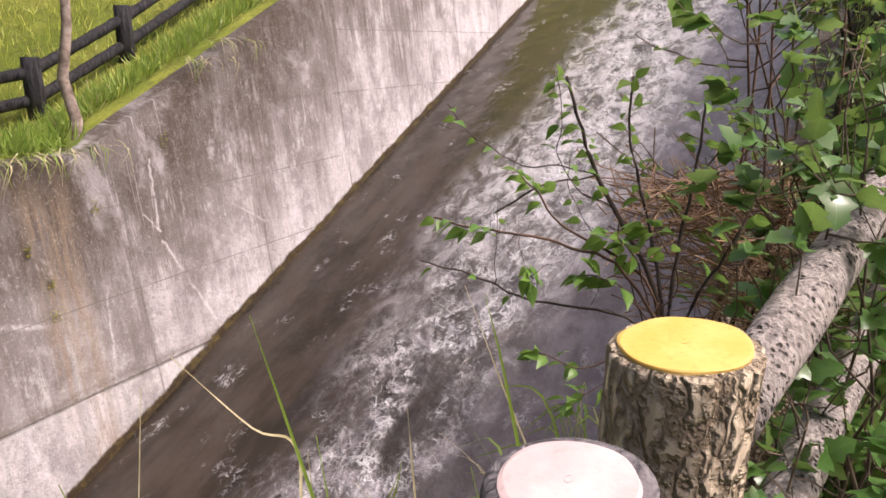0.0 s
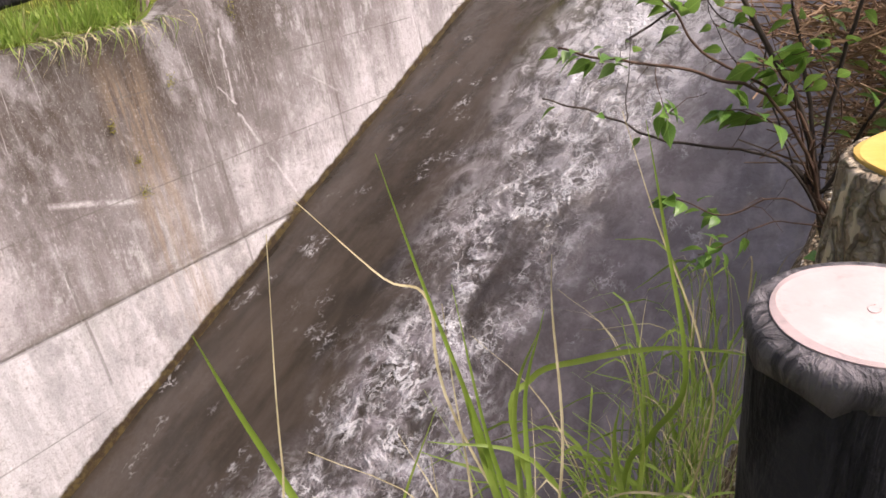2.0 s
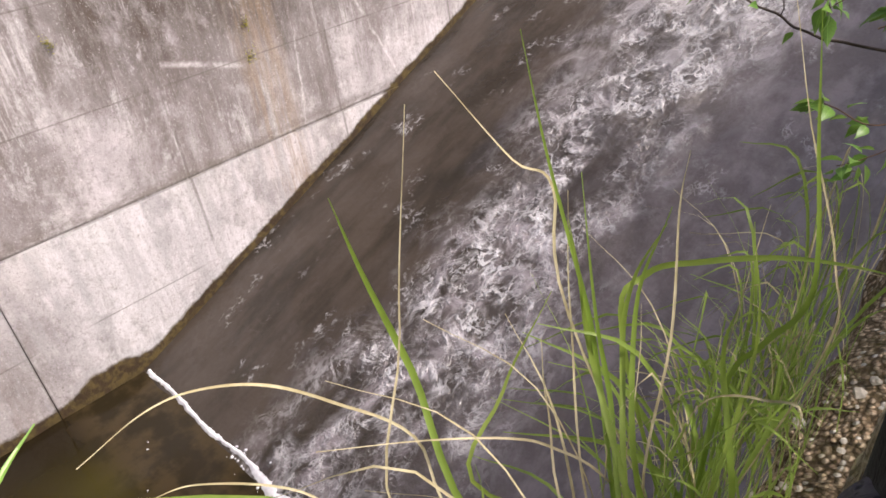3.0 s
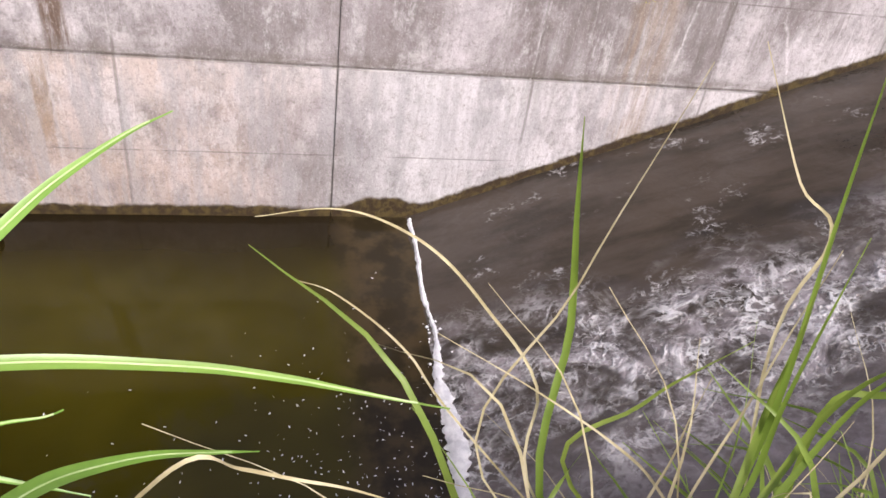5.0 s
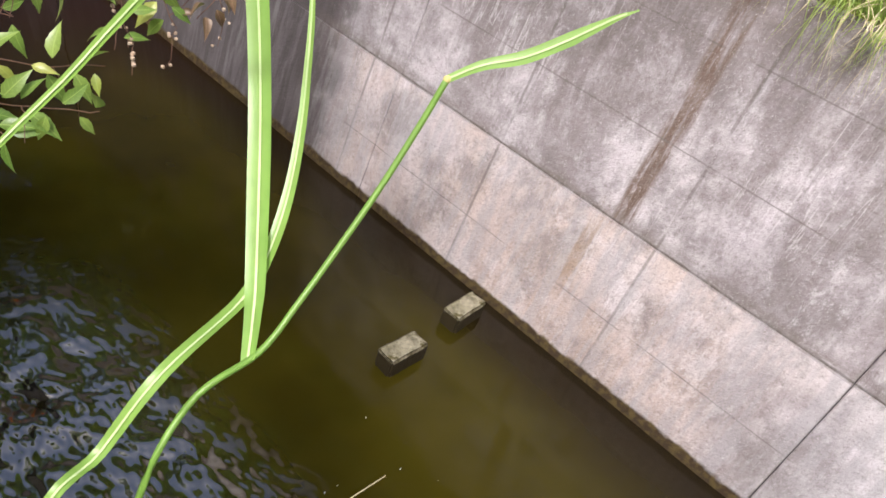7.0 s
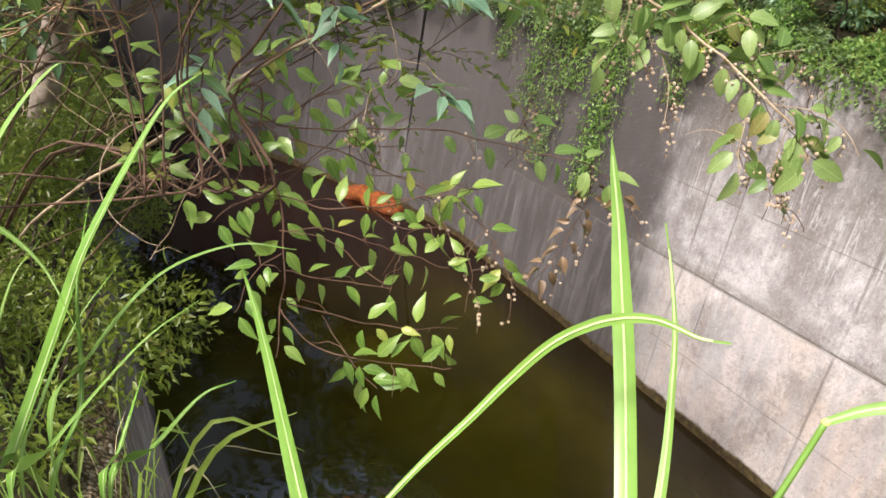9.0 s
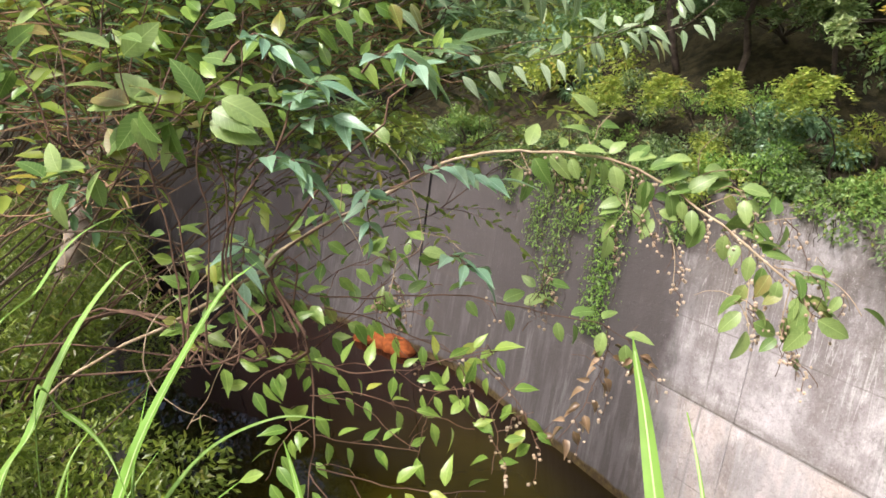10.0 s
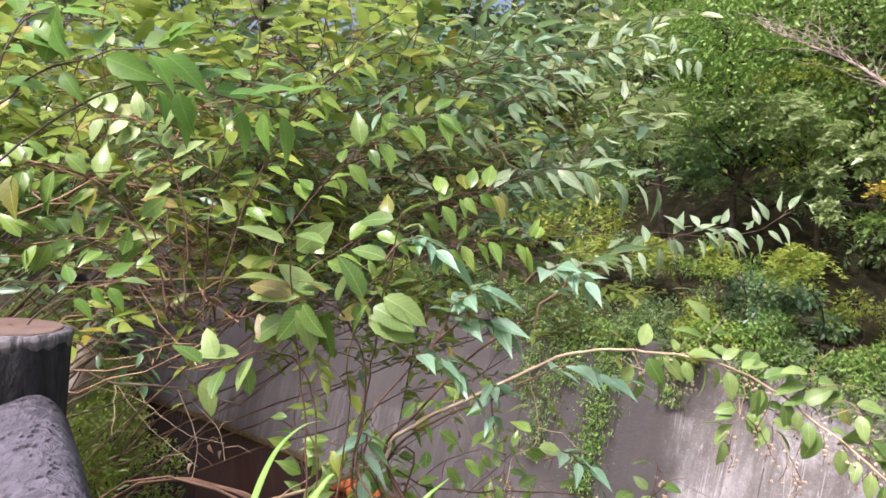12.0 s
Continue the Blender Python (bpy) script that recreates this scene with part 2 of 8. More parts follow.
def plain_concrete(name, a, b, moss=None):
    m = Mat(name, 0.9, 0.25)
    col = m.mix(m.ramp(m.noise(3, 5), 0.3, 0.7), a, b)
    if moss:
        col = m.mix(m.ramp(m.noise(7, 5, 0.7), 0.48, 0.62), col, moss)
    col = m.mix(m.ramp(m.noise(50, 3), 0.5, 0.75, 0, 0.4), col, (0.1, 0.09, 0.08))
    if name.startswith("mossy"):
        foot = m.ramp(m.math("ADD", m.axis(2), m.math("MULTIPLY", m.noise(18, 4), 0.08)), 0.25, 0.19)
        col = m.mix(foot, col, (0.030, 0.022, 0.008))
    m.color(col).bump(m.noise(45, 5, 0.7), 0.5, 0.01)
    return m.m


def aggregate():
    """Washed-out concrete with its gravel showing."""
    m = Mat("exposed_aggregate", 0.9, 0.25)
    vo = m.n("ShaderNodeTexVoronoi")
    m.t.links.new(m.space((1, 1, 1)), vo.inputs["Vector"])
    vo.inputs["Scale"].default_value = 55.0
    sep = m.n("ShaderNodeSeparateColor")
    m.t.links.new(vo.outputs["Color"], sep.inputs[0])
    col = m.mix(sep.outputs[0], (0.28, 0.20, 0.13), (0.56, 0.45, 0.33))
    col = m.mix(m.ramp(sep.outputs[1], 0.85, 0.95), col, (0.68, 0.64, 0.58))
    col = m.mix(m.ramp(vo.outputs["Distance"], 0.35, 0.65), col, (0.12, 0.085, 0.05))
    col = m.mix(m.ramp(m.noise(5, 6, 0.7), 0.50, 0.66, 0, 0.8), col, (0.13, 0.10, 0.045))
    m.color(col).bump(m.math("SUBTRACT", m.noise(14, 5, 0.7), m.math("MULTIPLY", vo.outputs["Distance"], 0.8)), 1.0, 0.02)
    return m.m


def pool_water():
    m = Mat("murky_water", 0.02, 0.1)
    m.b.inputs["IOR"].default_value = 2.2
    x, y = m.axis(0), m.axis(1)
    deep = m.mix(m.ramp(m.noise(0.6, 3), 0.3, 0.7), (0.026, 0.0205, 0.0022), (0.043, 0.035, 0.0036))
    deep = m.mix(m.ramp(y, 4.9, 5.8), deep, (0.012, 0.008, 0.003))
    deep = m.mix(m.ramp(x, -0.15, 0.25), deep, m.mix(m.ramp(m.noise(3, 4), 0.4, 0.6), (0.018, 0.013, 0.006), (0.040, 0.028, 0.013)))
    # far end: iron-red bed and mirrored dark foliage, both put into the colour
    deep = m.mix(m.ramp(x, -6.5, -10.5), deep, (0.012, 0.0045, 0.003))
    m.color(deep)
    # near-side mask: gloss raised so ripples show a brighter sky than the scene has
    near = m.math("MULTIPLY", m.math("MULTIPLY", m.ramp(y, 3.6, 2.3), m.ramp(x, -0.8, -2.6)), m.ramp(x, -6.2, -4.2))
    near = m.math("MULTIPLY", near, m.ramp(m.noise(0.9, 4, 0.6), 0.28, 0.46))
    low = m.noise(3.2, 2, 0.4, (0.9, 1.2, 1), 0.15)
    fine = m.math("MULTIPLY", m.noise(11, 3, 0.5), m.ramp(x, -1.6, 0.4, 0.0, 0.5))
    rip = m.math("MULTIPLY", m.math("ADD", low, fine), m.math("ADD", near, 0.015))
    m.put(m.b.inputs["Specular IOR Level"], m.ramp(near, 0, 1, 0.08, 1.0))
    m.bump(rip, 0.95, 0.17)
    return m.m


def chute_water():
    m = Mat("rushing_water", 0.10, 0.5)
    x, y = m.axis(0), m.axis(1)
    off = m.math("ABSOLUTE", m.math("SUBTRACT", m.math("ADD", y, m.math("MULTIPLY", m.noise(0.35, 2, 0.5), 1.2)), 4.25))
    mid = m.ramp(off, 1.10, 0.25)
    body = m.mix(m.ramp(m.noise(1.6, 5, 0.6, (0.3, 1.8, 1)), 0.35, 0.65), (0.027, 0.021, 0.016), (0.054, 0.043, 0.035))
    # paler near side: the sky's reflection put into the water's colour
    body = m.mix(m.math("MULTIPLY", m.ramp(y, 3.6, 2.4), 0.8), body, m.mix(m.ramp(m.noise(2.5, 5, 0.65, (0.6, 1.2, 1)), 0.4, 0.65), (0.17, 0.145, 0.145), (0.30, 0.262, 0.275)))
    # curved crests joined into a loose net, in patches
    patch = m.ramp(m.noise(1.5, 3, 0.6, (0.6, 1.2, 1), 0.8), 0.34, 0.60)
    crests = []
    for size, edge in ((1.9, 0.055), (4.2, 0.065), (9.0, 0.07)):
        ridge = m.math("ABSOLUTE", m.math("SUBTRACT", m.noise(size, 5, 0.58, (1.0, 1.1, 1), 0.35), 0.5))
        crests.append(m.math("MULTIPLY", m.ramp(ridge, edge, 0.0), m.ramp(m.noise(size * 0.9, 4, 0.6, (0.7, 1.2, 1), 0.3), 0.42, 0.60)))
    lace = m.math("MAXIMUM", m.math("MAXIMUM", m.math("MULTIPLY", crests[0], 0.85), m.math("MULTIPLY", crests[1], 0.9)), m.math("MULTIPLY", crests[2], 0.55))
    crest = m.math("MULTIPLY", lace, m.math("MULTIPLY", patch, m.math("ADD", mid, 0.015), True))
    stray = m.math("MULTIPLY", m.math("MULTIPLY", crests[2], m.ramp(m.noise(2.4, 4, 0.6, (0.7, 1.2, 1)), 0.56, 0.66)), 0.34)
    crest = m.math("MAXIMUM", m.math("MULTIPLY", crest, 0.9), stray)
    haze = m.math("MULTIPLY", m.math("MULTIPLY", m.ramp(m.noise(3.4, 5, 0.62, (0.8, 1, 1), 0.8), 0.38, 0.72), mid), m.math("MULTIPLY", patch, 0.85))
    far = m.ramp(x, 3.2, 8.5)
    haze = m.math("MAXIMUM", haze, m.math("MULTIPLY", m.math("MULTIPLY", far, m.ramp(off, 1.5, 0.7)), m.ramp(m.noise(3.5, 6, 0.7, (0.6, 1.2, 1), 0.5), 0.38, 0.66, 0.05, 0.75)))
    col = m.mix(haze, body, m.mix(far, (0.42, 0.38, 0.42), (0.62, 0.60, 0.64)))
    col = m.mix(crest, col, (0.74, 0.73, 0.77))
    m.color(col).rough(m.ramp(m.math("MAXIMUM", crest, haze), 0, 1, 0.14, 0.7))
    wave = m.math("ADD", m.noise(5, 4, 0.55, (0.7, 1, 1), 0.25), m.math("ADD", m.math("MULTIPLY", crest, 0.5), m.math("MULTIPLY", haze, 0.4)))
    m.bump(m.math("MULTIPLY", wave, m.ramp(m.math("MAXIMUM", mid, m.math("MULTIPLY", m.ramp(y, 3.8, 2.8), 0.4)), 0, 1, 0.25, 1.0)), 0.8, 0.07)
    return m.m


def soil_grass():
    m = Mat("grass_and_soil", 0.95, 0.2)
    x, y = m.axis(0), m.axis(1)
    col = m.mix(m.ramp(m.noise(0.8, 5), 0.35, 0.65), (0.13, 0.17, 0.025), (0.24, 0.26, 0.05))
    col = m.mix(m.ramp(m.noise(9, 5, 0.7), 0.45, 0.7, 0, 0.6), col, (0.07, 0.06, 0.03))
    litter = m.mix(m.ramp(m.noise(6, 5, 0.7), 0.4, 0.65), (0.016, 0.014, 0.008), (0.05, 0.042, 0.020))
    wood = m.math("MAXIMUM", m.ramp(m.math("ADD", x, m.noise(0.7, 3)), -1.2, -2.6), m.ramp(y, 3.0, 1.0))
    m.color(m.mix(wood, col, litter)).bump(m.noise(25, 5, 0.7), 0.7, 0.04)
    return m.m


def bark(name, dark, pale, scale=30.0, plates=0.0, pits=0.0):
    """Moulded bark with upright furrows, plates between cracks, or pits."""
    m = Mat(name, 0.85, 0.3)
    fur = m.noise(scale, 5, 0.6, (1, 1, 0.22), 0.8)
    col = m.mix(m.ramp(fur, 0.38, 0.6), dark, pale)
    col = m.mix(m.ramp(m.noise(8, 4), 0.35, 0.7, 0, 0.5), col, tuple(0.6 * a + 0.4 * b for a, b in zip(dark, pale)))
    high = m.math("ADD", fur, m.math("MULTIPLY", m.noise(90, 3), 0.25))
    if plates or pits:
        vo = m.n("ShaderNodeTexVoronoi", feature="DISTANCE_TO_EDGE" if plates else "F1")
        add = m.n("ShaderNodeVectorMath", operation="ADD")
        nz = m.n("ShaderNodeTexNoise")
        nz.inputs["Scale"].default_value, nz.inputs["Detail"].default_value = 22.0, 5.0
        m.t.links.new(m.co.outputs["Object"], nz.inputs["Vector"])
        sc = m.n("ShaderNodeVectorMath", operation="SCALE")
        sc.inputs["Scale"].default_value = 0.05 if plates else 0.012
        m.t.links.new(nz.outputs["Color"], sc.inputs[0])
        m.t.links.new(m.space((1, 1, 0.26 if plates else 0.8)), add.inputs[0])
        m.t.links.new(sc.outputs[0], add.inputs[1])
        m.t.links.new(add.outputs[0], vo.inputs["Vector"])
        vo.inputs["Scale"].default_value = plates or pits
        d = vo.outputs["Distance"]
        if plates:
            gap = m.ramp(d, 0.16, 0.02)
            col = m.mix(0.55, col, pale)
            col = m.mix(m.math("MULTIPLY", gap, 0.85), col, dark)
            high = m.math("ADD", m.math("MULTIPLY", high, 0.5), m.ramp(d, 0.0, 0.3, 0.0, 2.0))
        else:
            gap = m.math("MULTIPLY", m.ramp(d, 0.42, 0.25), m.ramp(m.noise(30, 3), 0.45, 0.6))
            col = m.mix(gap, m.mix(0.35, col, pale), dark)
            high = m.math("SUBTRACT", high, gap)
    m.color(col).bump(high, 0.9, 0.012)
    return m.m


def painted_end(name, tone, stain):
    m = Mat(name, 0.6, 0.35)
    col = m.mix(m.ramp(m.noise(14, 5, 0.6), 0.35, 0.7), tone, stain)
    col = m.mix(m.ramp(m.noise(70, 3), 0.55, 0.8, 0, 0.35), col, tuple(0.5 * c for c in tone))
    m.color(col).bump(m.noise(60, 4), 0.25, 0.004)
    return m.m


CONCRETE = concrete_wall()
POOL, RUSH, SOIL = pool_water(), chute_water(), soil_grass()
BLOCK = plain_concrete("mossy_block_concrete", (0.24, 0.22, 0.14), (0.42, 0.39, 0.29), (0.07, 0.06, 0.015))
RUBBLE = aggregate()
BARK_TAN = bark("tan_moulded_bark", (0.24, 0.18, 0.125), (0.74, 0.62, 0.475), 30, 44.0)
BARK_GREY = bark("grey_pitted_bark", (0.035, 0.028, 0.026), (0.46, 0.41, 0.39), 75, 0.0, 95.0)
BARK_BLACK = bark("black_stained_bark", (0.008, 0.008, 0.010), (0.045, 0.043, 0.05), 26)
RAIL_WORN = bark("worn_grey_rail", (0.035, 0.032, 0.042), (0.135, 0.122, 0.155), 70, 0.0, 85.0)
YELLOW_END = painted_end("yellow_painted_end", (0.72, 0.45, 0.105), (0.80, 0.55, 0.18))
PINK_END = painted_end("pink_painted_end", (0.58, 0.45, 0.45), (0.68, 0.57, 0.57))
DULL_END = painted_end("weathered_pink_end", (0.13, 0.08, 0.065), (0.20, 0.135, 0.115))
RIM_GREY = bark("grey_worn_rim", (0.07, 0.065, 0.072), (0.22, 0.20, 0.215), 60)


# ---- mesh helpers ----
def mesh_object(name, bm, material, parent=None, smooth=False):
    me = bpy.data.meshes.new(name)
    bm.normal_update()
    bm.to_mesh(me)
    bm.free()
    for p in me.polygons:
        p.use_smooth = smooth
    me.materials.append(material)
    ob = new(name, me)
    if parent:
        ob.parent = parent
    return ob


def part(name, bm, material, parent, label="", smooth=False):
    ob = mesh_object(name, bm, material, parent, smooth)
    return tagged(ob, label) if label else ob


def slab(bm, corners_a, corners_b):
    """A closed solid between two matching rings of corners."""
    a = [bm.verts.new(c) for c in corners_a]
    b = [bm.verts.new(c) for c in corners_b]
    k = len(a)
    bm.faces.new(a[::-1]), bm.faces.new(b)
    for i in range(k):
        bm.faces.new((a[i], a[(i + 1) % k], b[(i + 1) % k], b[i]))


def box(bm, x0, x1, y0, y1, z0, z1, bevel=0.0, cuts=0, rough=0.0, rnd=None):
    geom = bmesh.ops.create_cube(bm, size=1.0)["verts"]
    bmesh.ops.scale(bm, vec=(x1 - x0, y1 - y0, z1 - z0), verts=geom)
    bmesh.ops.translate(bm, vec=((x0 + x1) / 2, (y0 + y1) / 2, (z0 + z1) / 2), verts=geom)
    if bevel:
        bmesh.ops.bevel(bm, geom=bm.edges[:], offset=bevel, segments=2, affect="EDGES")
    if cuts:
        bmesh.ops.subdivide_edges(bm, edges=bm.edges[:], cuts=cuts, use_grid_fill=True)
    if rough:
        for v in bm.verts:
            v.co += noise.noise_vector(v.co * 6) * rough


def tube(bm, path, radii, sides=10, cap=True, wobble=0.0, seed=0.0):
    """A round, tapering limb along a list of points."""
    rings = []
    for i, p in enumerate(path):
        a, b = path[max(0, i - 1)], path[min(len(path) - 1, i + 1)]
        way = (Vector(b) - Vector(a)).normalized()
        side = way.cross(Vector((0, 0, 1)) if abs(way.z) < 0.9 else Vector((1, 0, 0))).normalized()
        up = side.cross(way)
        ring = []
        for k in range(sides):
            t = 2 * math.pi * k / sides
            off = side * math.cos(t) + up * math.sin(t)
            r = radii[i]
            if wobble:
                r *= 1 + wobble * noise.noise(Vector((off.x * 1.5 + seed, off.y * 1.5, off.z * 1.5 + i * 0.7)))
            ring.append(bm.verts.new(Vector(p) + off * r))
        rings.append(ring)
    for a, b in zip(rings, rings[1:]):
        for k in range(sides):
            bm.faces.new((a[k], a[(k + 1) % sides], b[(k + 1) % sides], b[k]))
    if cap:
        bm.faces.new(rings[0][::-1]), bm.faces.new(rings[-1])


# ---- ground: one sheet, with the channel cut into it ----
def smooth(v, a, b):
    t = min(1.0, max(0.0, (v - a) / (b - a)))
    return t * t * (3 - 2 * t)




def ground_z(x, y):
    if y < 3.5:
        z = 3.2 + 0.38 * max(0.0, min(x, 30) - 1.6)
        z += 0.5 * smooth(y, -1.0, -6.0) + 0.10 * noise.noise(Vector((x * 0.5, y * 0.5, 0)))
        return z
    z = wall_top(min(x, 22)) + 0.02 - 0.14 * smooth(y, 7.0, 7.8) * smooth(x, -1.0, 1.0)
    hill = smooth(-x, 3.5, 8.0)
    z += hill * 0.75 * max(0.0, min(y, 24) - 6.9) + (1 - hill) * 0.22 * max(0.0, min(y, 30) - 9.0)
    return z + 0.06 * noise.noise(Vector((x * 0.6, y * 0.6, 3))) * smooth(y, 6.8, 8.0)


def build_ground():
    xs = sorted({*[i * 0.5 for i in range(-56, 61)], -400, -200, -100, -60, -40, 40, 60, 100, 200, 400})
    ys = sorted({-400, -150, -60, -30, -20, -12, -8, -5, -3, -2, -1.5, -1, -0.5, 0, 0.4, 0.62, 0.63, 6.88, 6.89, 7.1, 7.4,
                 *[7.4 + 0.5 * i for i in range(1, 40)], 30, 40, 60, 150, 400})
    verts, faces = [], []
    for y in ys:
        for x in xs:
            if 0.625 < y < 6.885 and x > -30:
                z = -1.2 + max(0.0, min(x, 30) - CHUTE_X) * CHUTE
            else:
                z = ground_z(x, y)
            verts.append((x, y, z))
    w = len(xs)
    for j in range(len(ys) - 1):
        for i in range(w - 1):
            faces.append((j * w + i, j * w + i + 1, (j + 1) * w + i + 1, (j + 1) * w + i))
    me = bpy.data.meshes.new("ground")
    me.from_pydata(verts, [], faces)
    me.materials.append(SOIL)
    for p in me.polygons:
        p.use_smooth = True
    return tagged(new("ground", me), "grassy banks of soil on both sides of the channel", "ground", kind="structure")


build_ground()


# ---- the long battered wall on the far side ----
def wall_face(x, z):
    return WALL_Y + BATTER * z


def wall_bay(x0, x1, z0, z1, proud, name, parent):
    """One pour of the wall, cut into a grid, with a slightly uneven face."""
    bm = bmesh.new()
    nx, nz = max(2, int((x1 - x0) / 0.25)), max(2, int((z1(x0) - z0(x0)) / 0.25))
    front, rear = [], []
    for j in range(nz + 1):
        for i in range(nx + 1):
            x = x0 + (x1 - x0) * i / nx
            z = z0(x) + (z1(x) - z0(x)) * j / nz
            y = wall_face(x, z) - proud + 0.006 * noise.noise(Vector((x, z, 0.3)) * 0.9)
            if i in (0, nx) or j in (0, nz):
                y += 0.008
            front.append(bm.verts.new((x, y, z)))
            rear.append(bm.verts.new((x, wall_face(x, z) + 0.42, z)))
    w = nx + 1
    for j in range(nz):
        for i in range(nx):
            a, b, c, d = j * w + i, j * w + i + 1, (j + 1) * w + i + 1, (j + 1) * w + i
            bm.faces.new((front[a], front[b], front[c], front[d]))
            bm.faces.new((rear[d], rear[c], rear[b], rear[a]))
    ring = [i for i in range(w)] + [j * w + nx for j in range(1, nz + 1)] + [nz * w + i for i in range(nx - 1, -1, -1)] + [j * w for j in range(nz - 1, 0, -1)]
    for a, b in zip(ring, ring[1:] + ring[:1]):
        bm.faces.new((rear[a], rear[b], front[b], front[a]))
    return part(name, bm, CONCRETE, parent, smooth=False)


wall_far = tagged(new("wall_far"), "battered concrete channel wall with dark rain streaks", "wall", kind="structure")
JOINT = 0.004
BAYS = [-9.9, -5.0, 0.0, 10.4, 15.4, 20.4, 25.4]
for a, b in zip(BAYS, BAYS[1:]):
    lo = lambda x: -1.1
    mid = lambda x: 1.5
    if a < 5.2:
        wall_bay(a + JOINT, b - JOINT, lo, lambda x: 1.5 - JOINT, 0.022, "lower_pour", wall_far)
        wall_bay(a + JOINT, b - JOINT, mid, wall_top, 0.0, "upper_pour", wall_far)
    else:
        wall_bay(a + JOINT, b - JOINT, lambda x: chute_z(x) - 1.2, wall_top, 0.0, "upper_pour", wall_far)


# the wall bends towards the near bank at the end of the pool
def bent_wall(points, top, name, label, thick=0.45, lean=0.15, flip=1):
    wall = tagged(new(name), label, "wall", kind="structure")
    for (ax, ay), (bx, by) in zip(points, points[1:]):
        bm = bmesh.new()
        d = Vector((bx - ax, by - ay, 0)).normalized()
        nrm = Vector((-d.y, d.x, 0)) * flip
        ring = []
        for px, py in ((ax, ay), (bx, by)):
            p = Vector((px, py, 0))
            up = top + max(0.0, px - 1.6) * 0.4
            ring.append([p + Vector((0, 0, -1.1)) - nrm * lean * 1.1, p + nrm * lean * top + Vector((0, 0, up)),
                         p + nrm * (lean * top + thick) + Vector((0, 0, up)), p + nrm * (thick + 0.6) + Vector((0, 0, -1.1))])
        slab(bm, ring[0], ring[1])
        bmesh.ops.recalc_face_normals(bm, faces=bm.faces[:])
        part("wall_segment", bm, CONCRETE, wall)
    return wall


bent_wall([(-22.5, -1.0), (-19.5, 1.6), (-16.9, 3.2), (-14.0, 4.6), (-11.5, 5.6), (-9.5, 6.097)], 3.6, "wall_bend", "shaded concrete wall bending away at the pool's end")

# ---- water ----
def water_grid(name, x0, x1, y0, y1, step, height, material, label):
    nx, ny = int((x1 - x0) / step), int((y1 - y0) / step)
    verts = [(x0 + (x1 - x0) * i / nx, y0 + (y1 - y0) * j / ny, 0) for j in range(ny + 1) for i in range(nx + 1)]
    verts = [(x, y, height(x, y)) for x, y, _ in verts]
    w = nx + 1
    faces = [(j * w + i, j * w + i + 1, (j + 1) * w + i + 1, (j + 1) * w + i) for j in range(ny) for i in range(nx)]
    me = bpy.data.meshes.new(name)
    me.from_pydata(verts, [], faces)
    me.materials.append(material)
    for p in me.polygons:
        p.use_smooth = True
    return tagged(new(name, me), label, "water", kind="structure")


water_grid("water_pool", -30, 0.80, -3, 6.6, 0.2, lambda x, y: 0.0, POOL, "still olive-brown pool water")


def rush_z(x, y):
    mid = smooth(1.3 - abs(y - 3.8), 0.0, 0.9)
    z = (x - CHUTE_X) * CHUTE + 0.01
    n = noise.noise(Vector((x * 2.6, y * 3.4, 0))) + 0.4 * noise.noise(Vector((x * 6, y * 7, 2)))
    return z + n * (0.012 + 0.05 * mid)


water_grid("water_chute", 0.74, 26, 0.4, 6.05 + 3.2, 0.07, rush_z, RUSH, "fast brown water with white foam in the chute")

# ---- near bank: channel wall and rough edge ----
near = bent_wall([(30, 1.15), (1.6, 1.15), (-22, 0.72)], 3.0, "wall_near", "near channel wall of weathered concrete", 0.5, 0.1, 1)

# ---- blocks standing in the pool ----
def baffle_block(x, y, w, d, h, turn):
    top = new("baffle_block")
    top.matrix_world = pose(x, y, 0, 0, 0, turn)
    bm = bmesh.new()
    box(bm, -w / 2, w / 2, -d / 2, d / 2, -1.0, h, 0.02, 3, 0.012)
    part("body", bm, BLOCK, top)
    return tagged(top, "mossy worn concrete block standing in the pool", "concrete block", "blocks in the pool")


baffle_block(-2.96, 5.55, 0.21, 0.46, 0.19, 2)
baffle_block(-2.92, 4.63, 0.21, 0.46, 0.19, -2)


# ---- fence posts and rails of the near bank ----
def furrow(a, z, seed, deep):
    """Depth of the bark's upright furrows round the log."""
    n = noise.noise(Vector((math.cos(a) * 5.5 + seed, math.sin(a) * 5.5, z * 5.0)))
    m = noise.noise(Vector((math.cos(a) * 13 + seed, math.sin(a) * 13, z * 9.0 + 4)))
    return deep * (min(0.35, abs(n) * 1.6) + 0.35 * m - 0.25)


